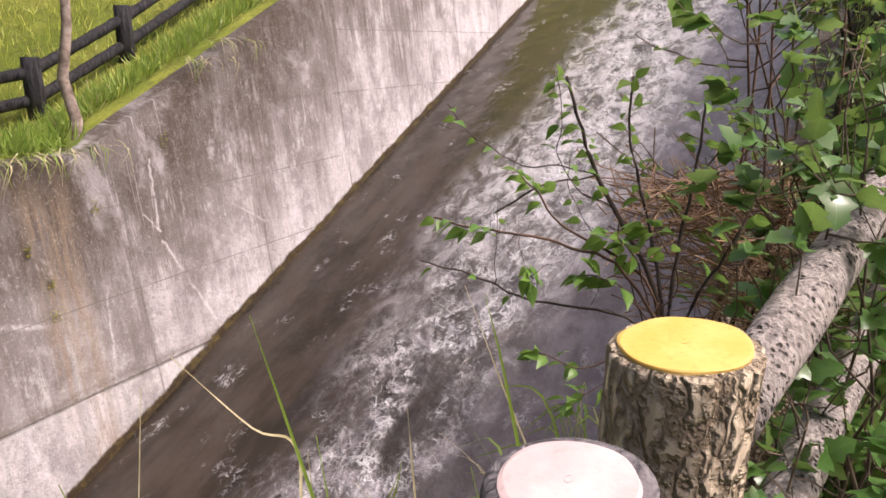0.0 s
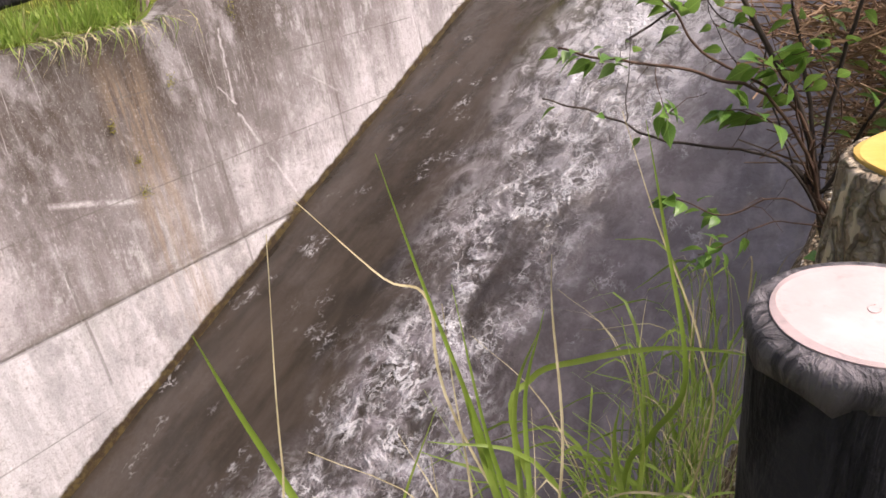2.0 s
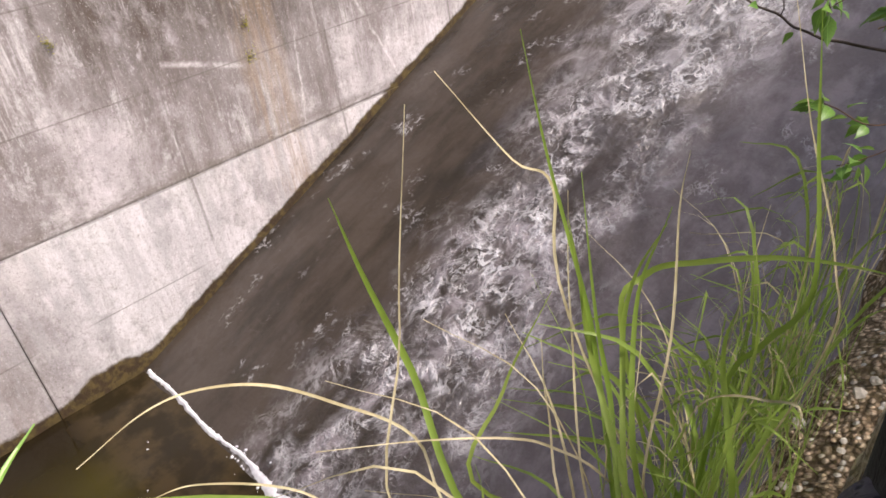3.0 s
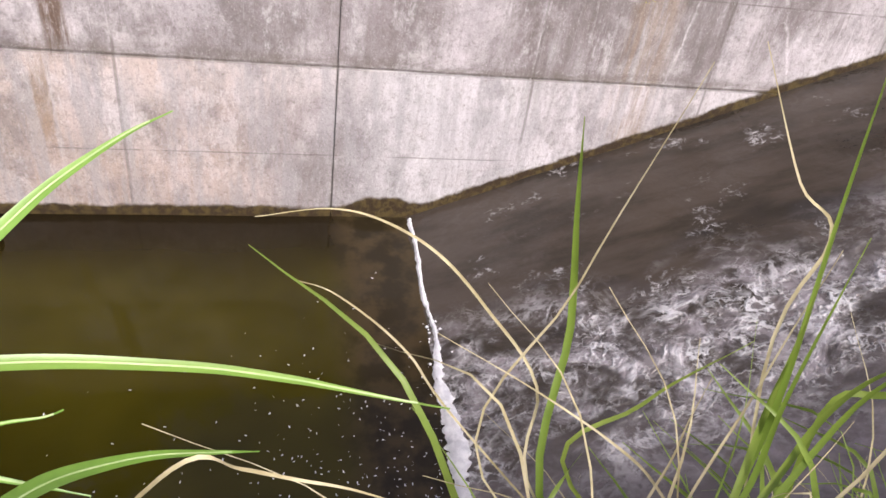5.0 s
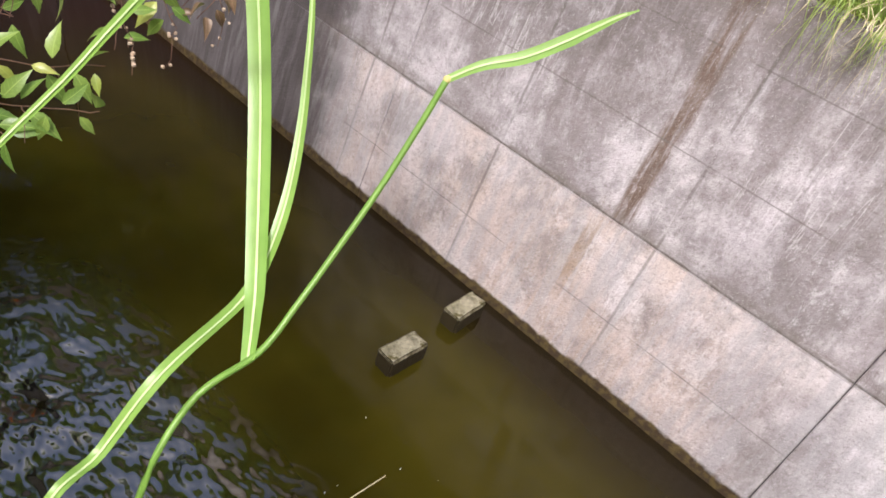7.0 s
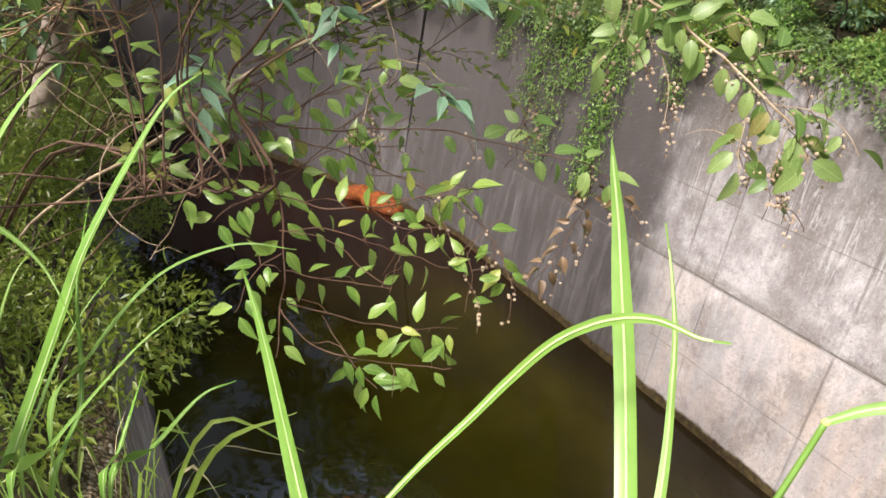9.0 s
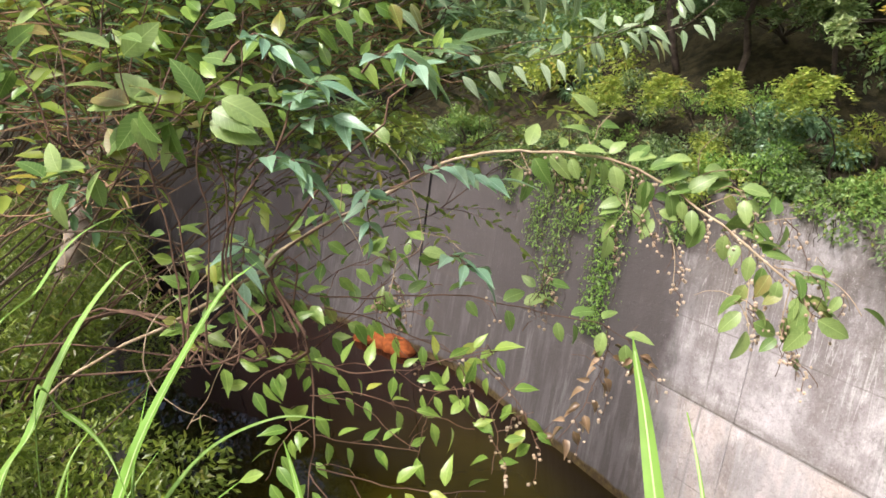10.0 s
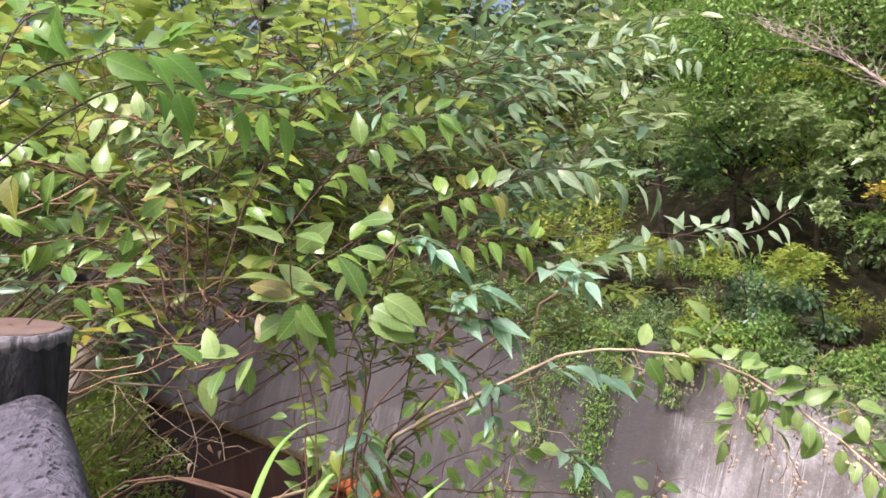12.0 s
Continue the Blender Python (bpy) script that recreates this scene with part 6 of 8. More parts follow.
OVATE_FRESH = leaf_mesh("ovate_leaf", 0.060, 0.032, LEAF_FRESH_ONE, 0.25, 0.4, POINTED, 0.05)
sprig("shrub", (1.50, 0.84, 3.35), "shrub with crooked dark stems and green leaf tufts", "shrub", [
    ([(0.980, 0.830, 3.949), (1.045, 0.886, 4.075), (1.094, 0.945, 4.198), (1.127, 1.040, 4.324), (1.143, 1.118, 4.432), (1.155, 1.170, 4.541), (1.161, 1.222, 4.673)], 0.01, TWIG_DARK, OVATE_FRESH, 10, 0.8, 0.55, 0),
    ([(0.984, 0.856, 4.010), (0.983, 0.895, 4.122), (0.953, 0.997, 4.261), (0.877, 1.133, 4.312), (0.823, 1.213, 4.335), (0.763, 1.288, 4.353), (0.708, 1.351, 4.378)], 0.0055, TWIG_RED, OVATE_FRESH, 9, 0.85, 0.72, 0),
    ([(0.972, 0.833, 3.979), (0.965, 0.896, 4.076), (0.947, 0.958, 4.136), (0.871, 1.094, 4.165), (0.824, 1.166, 4.181), (0.778, 1.239, 4.222), (0.727, 1.307, 4.258), (0.675, 1.366, 4.283)], 0.0045, TWIG_DARK, OVATE_FRESH, 2, 0.6, 0.6, 0),
    ([(0.772, 1.224, 4.223), (0.793, 1.234, 4.304), (0.813, 1.242, 4.404)], 0.0018, TWIG_DARK, OVATE_FRESH, 2, 0.6, 0.5, 0),
    ([(1.005, 0.878, 4.065), (1.006, 0.933, 4.211), (0.968, 1.050, 4.294), (0.934, 1.129, 4.343), (0.905, 1.186, 4.415), (0.885, 1.219, 4.463)], 0.005, TWIG_RED, OVATE_FRESH, 9, 0.95, 0.7, 0),
    ([(0.986, 0.877, 4.072), (0.953, 0.954, 4.186), (0.915, 1.020, 4.237), (0.877, 1.068, 4.242)], 0.004, TWIG_RED, OVATE_FRESH, 9, 1.0, 0.4, 0),
    ([(0.993, 0.892, 4.093), (0.979, 0.944, 4.242), (0.962, 0.984, 4.314), (0.940, 1.025, 4.327)], 0.004, TWIG_RED, OVATE_FRESH, 9, 1.0, 0.4, 0),
    ([(1.118, 1.112, 4.429), (1.091, 1.195, 4.454), (1.050, 1.287, 4.450), (1.019, 1.359, 4.496), (0.991, 1.418, 4.541), (0.964, 1.463, 4.603)], 0.0035, TWIG_DARK, OVATE_FRESH, 4, 0.7, 0.5, 0),
    ([(1.060, 0.887, 4.070), (1.118, 0.893, 4.211), (1.164, 0.887, 4.354), (1.198, 0.880, 4.493), (1.219, 0.883, 4.627)], 0.007, TWIG_DARK, OVATE_FRESH, 12, 0.9, 0.4, 0),
    ([(1.002, 0.865, 4.055), (1.047, 0.824, 4.176), (1.075, 0.780, 4.273), (1.098, 0.740, 4.376)], 0.006, TWIG_DARK, OVATE_FRESH, 12, 0.9, 0.3, 0),
    ([(0.949, 0.843, 4.027), (0.898, 0.940, 4.067), (0.823, 1.011, 4.043), (0.775, 1.083, 4.073), (0.754, 1.113, 4.088)], 0.0035, TWIG_RED, OVATE_FRESH, 10, 0.75, 0.5, 0),
    ([(0.940, 0.839, 4.006), (0.890, 0.932, 4.019), (0.814, 1.003, 3.982), (0.768, 1.047, 3.966)], 0.003, TWIG_RED, OVATE_FRESH, 9, 0.7, 0.5, 0),
    ([(1.055, 0.884, 4.058), (1.138, 0.946, 4.239), (1.187, 1.011, 4.392), (1.220, 1.060, 4.536), (1.246, 1.072, 4.677)], 0.007, TWIG_DARK, OVATE_FRESH, 12, 0.9, 0.45, 0),
    ([(1.144, 1.057, 4.339), (1.138, 1.149, 4.380), (1.137, 1.222, 4.467), (1.151, 1.222, 4.566), (1.154, 1.247, 4.685)], 0.003, TWIG_DARK, OVATE_FRESH, 6, 0.8, 0.5, 0),
    ([(1.044, 1.012, 4.235), (1.048, 1.094, 4.310), (1.051, 1.160, 4.405), (1.060, 1.164, 4.477)], 0.0018, TWIG_DARK, OVATE_FRESH, 4, 0.7, 0.4, 0),
    ([(0.816, 1.187, 4.333), (0.803, 1.165, 4.261), (0.801, 1.151, 4.240)], 0.0014, TWIG_RED, OVATE_FRESH, 6, 0.8, 0.3, 0),
    ([(0.989, 0.899, 4.145), (0.995, 0.858, 4.224), (0.988, 0.916, 4.338), (0.978, 0.948, 4.349)], 0.003, TWIG_RED, OVATE_FRESH, 9, 0.95, 0.5, 0),
])
LEAF_PALE_ONE = leaf_material("pale_slender_leaf", (0.18, 0.27, 0.14), (0.42, 0.52, 0.34), (0.36, 0.34, 0.12), isle=False, gloss=0.3, thin=0.35)
SLENDER = leaf_mesh("slender_leaf", 0.085, 0.028, LEAF_PALE_ONE, 0.3, 0.4, POINTED)
sprig("shrub", (-3.62, 0.22, 3.25), "leaning shrub with pale slender drooping leaves", "shrub", [
    ([(-2.660, 1.245, 4.765), (-2.635, 1.425, 5.013), (-2.554, 1.627, 5.202), (-2.460, 1.789, 5.335), (-2.346, 1.954, 5.430)], 0.004, TWIG_GREY, SLENDER, 20, 1.0, 0.35, 0),
    ([(-2.460, 1.201, 4.731), (-2.393, 1.415, 4.884), (-2.304, 1.592, 4.992), (-2.228, 1.719, 4.991), (-2.127, 1.861, 4.976)], 0.0035, TWIG_GREY, SLENDER, 18, 0.95, 0.3, 0),
    ([(-2.430, 1.258, 4.664), (-2.349, 1.475, 4.728), (-2.254, 1.655, 4.776), (-2.158, 1.797, 4.808), (-2.066, 1.914, 4.866), (-2.022, 1.963, 4.887)], 0.003, TWIG_GREY, SLENDER, 14, 0.8, 0.35, 0),
    ([(-2.313, 1.658, 4.817), (-2.166, 1.858, 4.856), (-2.071, 1.963, 4.855), (-1.995, 2.037, 4.880), (-1.931, 2.093, 4.937)], 0.0018, TWIG_GREY, SLENDER, 16, 0.62, 0.3, 0),
    ([(-2.471, 1.607, 4.901), (-2.392, 1.752, 5.029), (-2.309, 1.862, 5.215), (-2.252, 1.918, 5.327), (-2.187, 1.998, 5.347)], 0.0018, TWIG_GREY, SLENDER, 14, 0.75, 0.3, 0),
    ([(-2.669, 1.218, 4.730), (-2.651, 1.332, 4.920), (-2.610, 1.439, 5.112), (-2.571, 1.489, 5.311), (-2.543, 1.493, 5.466)], 0.0035, TWIG_GREY, SLENDER, 16, 0.9, 0.3, 0),
    ([(-2.554, 1.646, 5.038), (-2.513, 1.723, 5.180), (-2.499, 1.738, 5.314), (-2.479, 1.745, 5.461), (-2.421, 1.813, 5.545)], 0.002, TWIG_GREY, SLENDER, 14, 0.9, 0.2, 0),
])
sprig("shrub", (-3.68, 0.27, 3.25), "dense leafy shrub with mixed green and yellowing leaves", "shrub", [
    ([(-2.346, 0.847, 4.582), (-2.372, 0.939, 4.761), (-2.364, 1.056, 4.930), (-2.331, 1.176, 5.037), (-2.289, 1.284, 5.104)], 0.0035, TWIG_RED, OVATE, 18, 1.0, 0.25, 0),
    ([(-2.452, 0.819, 4.564), (-2.495, 0.862, 4.775), (-2.503, 0.930, 4.959), (-2.483, 1.022, 5.123), (-2.452, 1.121, 5.206)], 0.0035, TWIG_RED, LEAF_LIME_MESH, 18, 1.1, 0.25, 0),
    ([(-2.267, 0.729, 4.593), (-2.322, 0.723, 4.772), (-2.352, 0.685, 4.897), (-2.372, 0.627, 4.972), (-2.394, 0.543, 4.984)], 0.0035, TWIG_RED, OVATE_LIME, 14, 0.85, 0.25, 0),
    ([(-2.271, 0.698, 4.591), (-2.293, 0.647, 4.745), (-2.301, 0.560, 4.836), (-2.301, 0.473, 4.869), (-2.299, 0.411, 4.851)], 0.0035, TWIG_RED, OVATE, 16, 0.95, 0.25, 0),
    ([(-2.293, 0.859, 4.591), (-2.298, 1.000, 4.707), (-2.277, 1.146, 4.808), (-2.234, 1.292, 4.889), (-2.194, 1.390, 4.912)], 0.003, TWIG_RED, OVATE, 18, 0.95, 0.25, 0),
    ([(-2.325, 0.918, 4.561), (-2.312, 1.092, 4.645), (-2.275, 1.268, 4.751), (-2.230, 1.393, 4.803), (-2.169, 1.517, 4.802)], 0.003, TWIG_RED, LEAF_LIME_MESH, 16, 1.0, 0.25, 0),
    ([(-2.456, 0.795, 4.563), (-2.514, 0.806, 4.863), (-2.512, 0.868, 5.073), (-2.500, 0.879, 5.234), (-2.497, 0.830, 5.341)], 0.0035, TWIG_RED, OVATE, 16, 1.0, 0.3, 0),
    ([(-2.271, 0.698, 4.591), (-2.295, 0.589, 4.707), (-2.299, 0.509, 4.734), (-2.296, 0.437, 4.719)], 0.003, TWIG_RED, LEAF_LIME_MESH, 14, 0.9, 0.25, 0),
    ([(-2.559, 0.774, 4.545), (-2.632, 0.659, 4.820), (-2.652, 0.585, 5.014), (-2.650, 0.549, 5.193), (-2.636, 0.563, 5.324)], 0.0035, TWIG_RED, OVATE_LIME, 14, 0.9, 0.3, 0),
])


# ---- bushes and trees further off ----
def bush(name, x, y, z, r, h, material, count, size, seed, label, slim=0.5, category="bush", group="bushes on the far bank", shape="mid"):
    rng = np.random.default_rng(seed)
    rnd = random.Random(seed)
    top = new(name)
    top.location = (x, y, z)
    k = max(10, int(30 * r * r))
    ang, rad = rng.uniform(0, 2 * np.pi, k), r * np.sqrt(rng.uniform(0, 1, k))
    hh = h * np.sqrt(np.maximum(0.05, 1 - (rad / r) ** 2)) * rng.uniform(0.35, 1.0, k)
    cen = np.stack([rad * np.cos(ang), rad * np.sin(ang), hh], 1)
    for i in range(min(k, 12)):
        bm = bmesh.new()
        tube(bm, bent((rnd.gauss(0, r * 0.15), rnd.gauss(0, r * 0.15), -0.1), cen[i], (0, 0, 0.05), rnd, 5, 0.03), [0.016 - 0.0022 * j for j in range(6)], 5)
        part("stem", bm, TWIG_DARK, top)
    p, w, s = clump_leaves(rng, cen, 0.34 * max(0.5, min(1.0, r)), max(3, count // k), size)
    leaf_cloud("foliage", p, w, s, material, top, slim, shape, rng=rng)
    return tagged(top, label, category, group)


def tree(x, y, z, h, r, material, count, size, seed, label, lean=(0, 0), trunk_r=0.11, crown=0.35, bark_mat=None, shape="far"):
    rng, rnd = np.random.default_rng(seed), random.Random(seed)
    top = new("tree")
    top.location = (x, y, z)
    tip = Vector((lean[0], lean[1], h * 0.85))
    path = bent((0, 0, -0.2), tip, (rnd.gauss(0, 0.2), rnd.gauss(0, 0.2), 0), rnd, 9, 0.05)
    bm = bmesh.new()
    tube(bm, path, [trunk_r * (1.15 - 0.95 * i / 9) for i in range(10)], 10, True, 0.12, seed)
    part("trunk", bm, bark_mat or TWIG_DARK, top, smooth=True)
    cen = []
    for i in range(int(16 + 5 * r)):
        t = rnd.uniform(crown, 1.0)
        k = min(8, int(t * 9))
        p = path[k].lerp(path[k + 1], t * 9 - k)
        a = rnd.uniform(0, 2 * math.pi)
        ln = r * rnd.uniform(0.5, 1.1) * (1.25 - 0.7 * t)
        q = p + Vector((math.cos(a) * ln, math.sin(a) * ln, ln * rnd.uniform(-0.1, 0.5)))
        limb = bent(p, q, (0, 0, 0.1 * ln), rnd, 6, 0.05)
        bm = bmesh.new()
        tube(bm, limb, [trunk_r * 0.32 * (1 - 0.13 * j) for j in range(7)], 6)
        part("limb", bm, bark_mat or TWIG_DARK, top)
        for j in range(2, 7):
            for _ in range(2):
                cen.append(limb[j] + Vector((rnd.gauss(0, 0.25), rnd.gauss(0, 0.25), rnd.gauss(0, 0.2))))
    p, w, s = clump_leaves(rng, np.array([tuple(c) for c in cen]), 0.42, max(4, count // len(cen)), size, 0.55)
    leaf_cloud("crown", p, w, s, material, top, 0.55, shape, rng=rng)
    return tagged(top, label, "tree", "trees round the channel")


rnd = random.Random(77)
KINDS = [(LEAF_DARK, "dark green leafy bush on the far bank", 0.085), (LEAF_MID, "green leafy bush on the far bank", 0.085),
         (LEAF_BRIGHT, "yellow-green fern-like bush on the far bank", 0.08), (LEAF_CEDAR, "feathery green bush on the far bank", 0.07),
         (LEAF_SUN, "sunlit yellow-green bush on the far bank", 0.11), (LEAF_TEAL, "dull blue-green bush on the far bank", 0.12)]
# undergrowth along the top of the far wall, over the pool
for i in range(34):
    x = -3.6 - 0.38 * i + rnd.uniform(-0.2, 0.2)
    y = 6.95 + rnd.uniform(-0.2, 0.35)
    mat, text, size = KINDS[(0, 3, 0, 1, 0, 3, 0, 2)[i % 8]]
    if x < -10:
        y -= 0.42 * (-10 - x)
    bush("bush", x, y, 3.6 + rnd.uniform(-0.2, 0.1), rnd.uniform(0.45, 0.7), rnd.uniform(0.4, 0.85), mat, 2300, size * 0.66, 100 + i, text)
for i in range(9):
    x = -3.4 - 0.85 * i
    mat, text, size = KINDS[(3, 0, 2, 5, 3)[i % 5]]
    bush("bush", x, 7.75 + 0.2 * (i % 3), ground_z(x, 7.8) - 0.1, 0.6, 0.7, mat, 1900, size * 0.7, 160 + i, text)
# the slope behind it
for i in range(60):
    x = -2.4 - 0.3 * i + rnd.uniform(-0.4, 0.4)
    y = 8.0 + (i * 0.618 % 1.0) * 3.6
    if -10.0 < x < -3.6 and y < 9.9:
        continue
    mat, text, size = KINDS[(0, 1, 2, 0, 5, 4, 4, 0, 2)[i % 9]]
    bush("bush", x, y, ground_z(x, y) - 0.1, rnd.uniform(0.7, 1.2), rnd.uniform(0.9, 1.8), mat, 2300, size * 1.15, 200 + i, text)
for i, (x, y, h, r, mat, text) in enumerate([
        (-3.4, 10.5, 6.5, 2.2, LEAF_DARK, "dark leafy tree on the slope"), (-5.6, 11.5, 8.0, 2.4, LEAF_DARK, "dark leafy tree on the slope"),
        (-8.2, 11.0, 7.5, 2.5, LEAF_MID, "green leafy tree on the slope"), (-10.8, 12.0, 8.5, 2.6, LEAF_DARK, "dark leafy tree on the slope"),
        (-13.4, 9.5, 8.0, 2.6, LEAF_DARK, "dark leafy tree on the slope"), (-16.5, 7.6, 8.0, 2.6, LEAF_MID, "green leafy tree on the slope"),
        (-18.6, 5.2, 8.5, 2.7, LEAF_DARK, "dark leafy tree at the bend"), (-21.5, 2.0, 9.0, 2.8, LEAF_MID, "green leafy tree at the bend"),
        (-14.5, 13.0, 10.0, 3.2, LEAF_DARK, "dark tall tree on the slope"), (-7.0, 14.0, 10.0, 3.2, LEAF_DARK, "dark tall tree on the slope"),
        (-1.0, 13.5, 8.0, 2.4, LEAF_MID, "green leafy tree on the slope"), (-19.5, 9.5, 11.0, 3.4, LEAF_DARK, "dark tall tree on the slope"),
        (-24.0, 4.0, 11.0, 3.4, LEAF_DARK, "dark tall tree at the bend"), (-24.0, -3.0, 10.0, 3.2, LEAF_DARK, "dark tall tree at the bend"), (-27.0, 0.5, 14.0, 4.0, LEAF_DARK, "dark tall tree at the bend"), (-27.0, -6.0, 14.0, 4.0, LEAF_DARK, "dark tall tree at the bend"),
        (-20.0, 12.5, 13.0, 3.6, LEAF_DARK, "dark tall tree on the slope"), (-16.5, 14.5, 12.0, 3.4, LEAF_DARK, "dark tall tree on the slope"), (-12.5, 17.0, 12.0, 3.4, LEAF_DARK, "dark tall tree on the slope"),
        (-2.5, 15.0, 10.0, 3.0, LEAF_DARK, "dark tall tree on the slope"), (-10.5, 16.0, 11.0, 3.4, LEAF_DARK, "dark tall tree on the slope")]):
    tree(x, y, ground_z(x, y) - 0.2 if y > 6.9 else 3.4, h, r, mat, 9000, 0.17 if y < 12 else 0.24, 300 + i, text, (0, -0.6), crown=0.1)
tree(-7.2, 8.3, ground_z(-7.2, 8.3), 3.6, 1.5, LEAF_CEDAR, 9000, 0.06, 332, "feathery green young tree above the wall", (0.2, -0.9), 0.05, 0.45, shape="mid")
tree(-8.6, 8.6, ground_z(-8.6, 8.6), 4.2, 1.5, LEAF_CEDAR, 7000, 0.065, 333, "feathery green young tree above the wall", (0.2, -0.8), 0.05, 0.45, shape="mid")
tree(-6.0, 9.4, ground_z(-6.0, 9.4), 3.6, 1.4, LEAF_MID, 5000, 0.08, 334, "small leafy tree on the shaded slope", (0.0, -0.9), 0.05, 0.4, shape="mid")


def layered_tree(root, pads, label, category="tree", trunk_r=0.035):
    """A small tree whose foliage hangs in flat, separate layers, each on a limb of its own."""
    rng, rnd = np.random.default_rng(len(label)), random.Random(label)
    top = new("layered_" + category)
    root = Vector(root)
    top.location = root
    high = max((Vector(c) for c, *rest in pads), key=lambda c: c.z) - root
    path = bent((0, 0, -0.2), high * 0.8, (0.15, 0.1, 0), rnd, 9, 0.03)
    bm = bmesh.new()
    tube(bm, path, [trunk_r * (1.1 - 0.08 * i) for i in range(10)], 8)
    part("trunk", bm, TWIG_DARK, top, smooth=True)
    for centre, reach, material, count, size, slim in pads:
        c = Vector(centre) - root
        fork = min(path[3:], key=lambda q: abs(q.z - c.z + 0.35))
        cen, ways = [], []
        limbs = max(2, int(reach[0] * 7))
        for k in range(limbs):
            q = c + Vector((rnd.uniform(-1, 1) * reach[0], rnd.uniform(-1, 1) * reach[1], rnd.uniform(-0.7, 0.7) * reach[2]))
            limb = bent(fork, q, (0, 0, 0.08), rnd, 7, 0.02)
            bm = bmesh.new()
            tube(bm, limb, [trunk_r * 0.28 * (1 - 0.11 * i) for i in range(8)], 5)
            part("limb", bm, TWIG_DARK, top)
            for _ in range(7):
                d = Vector((rnd.gauss(0, 0.5), -abs(rnd.gauss(0.5, 0.4)), rnd.gauss(-0.05, 0.18)))
                cen.append(q - (q - c) * 0.6 * rnd.random() + Vector((0, 0, rnd.gauss(0, 0.25) * reach[2])))
                ways.append(d.normalized() * min(0.5, reach[0]) * rnd.uniform(0.4, 0.9))
        per = max(4, int(1.7 * count) // len(cen))
        u = np.tile((np.arange(per) + 0.5) / per, len(cen))
        a, w = np.repeat(np.array([tuple(v) for v in cen]), per, 0), np.repeat(np.array([tuple(v) for v in ways]), per, 0)
        p = a + w * u[:, None] + rng.normal(0, 0.02, a.shape)
        p[:, 2] -= 0.12 * u * u
        side = np.cross(w, (0, 0, 1.0)) * np.where(np.arange(len(p)) % 2, 1, -1)[:, None]
        leaf_cloud("foliage", p, w * 0.6 + side + rng.normal(0, 0.12, p.shape), size * rng.uniform(0.65, 1.2, len(p)), material, top, slim, "mid", rng)
    return tagged(top, label, category, "trees round the channel" if category == "tree" else "bushes on the far bank")


layered_tree((-4.3, 7.9, ground_z(-4.3, 7.9)), [
    ((-4.65, 7.4, 5.88), (0.42, 0.3, 0.14), LEAF_SAGE, 420, 0.095, 0.6), ((-4.72, 7.3, 5.58), (0.42, 0.25, 0.07), LEAF_GOLD, 1300, 0.07, 0.45),
    ((-5.18, 7.3, 5.30), (0.20, 0.2, 0.16), LEAF_SAGE, 170, 0.085, 0.6), ((-4.60, 7.35, 5.24), (0.30, 0.2, 0.12), LEAF_MID, 260, 0.075, 0.5),
    ((-4.25, 7.5, 6.2), (0.4, 0.3, 0.15), LEAF_SAGE, 320, 0.09, 0.6)], "small tree with pale oval leaves and one golden layer")
layered_tree((-6.2, 8.7, ground_z(-6.2, 8.7)), [
    ((-6.26, 7.9, 6.62), (0.75, 0.4, 0.18), LEAF_SAGE, 900, 0.085, 0.5), ((-5.60, 7.8, 6.30), (0.5, 0.4, 0.18), LEAF_SAGE, 620, 0.085, 0.5),
    ((-6.45, 7.9, 6.95), (0.55, 0.4, 0.12), LEAF_BRIGHT, 520, 0.07, 0.45), ((-5.63, 7.8, 5.82), (0.45, 0.35, 0.14), LEAF_SAGE, 420, 0.08, 0.5),
    ((-6.75, 7.9, 6.30), (0.45, 0.35, 0.16), LEAF_SAGE, 420, 0.085, 0.5)], "small spreading tree with pale green leaves in layers")
layered_tree((-7.4, 9.3, ground_z(-7.4, 9.3)), [
    ((-7.15, 8.4, 5.68), (0.8, 0.4, 0.10), LEAF_DARK, 900, 0.075, 0.4), ((-7.7, 8.4, 5.98), (0.7, 0.4, 0.10), LEAF_TEAL, 600, 0.07, 0.4),
    ((-6.3, 8.4, 5.62), (0.6, 0.4, 0.10), LEAF_DARK, 700, 0.075, 0.4)], "dark feathery bush spreading in flat layers", "bush")
for x, z, w in ((-7.34, 4.80, 0.55), (-6.35, 4.84, 0.38), (-5.41, 4.84, 0.50), (-8.3, 4.75, 0.4)):
    layered_tree((x, 7.5, ground_z(x, 7.5)), [((x, 7.2, z), (w, 0.25, 0.06), LEAF_BRIGHT, int(1300 * w), 0.065, 0.42), ((x + 0.1, 7.1, z - 0.16), (w, 0.2, 0.06), LEAF_SUN, int(800 * w), 0.06, 0.42)],
                 "layered yellow-green fern bush above the wall", "bush", 0.014)
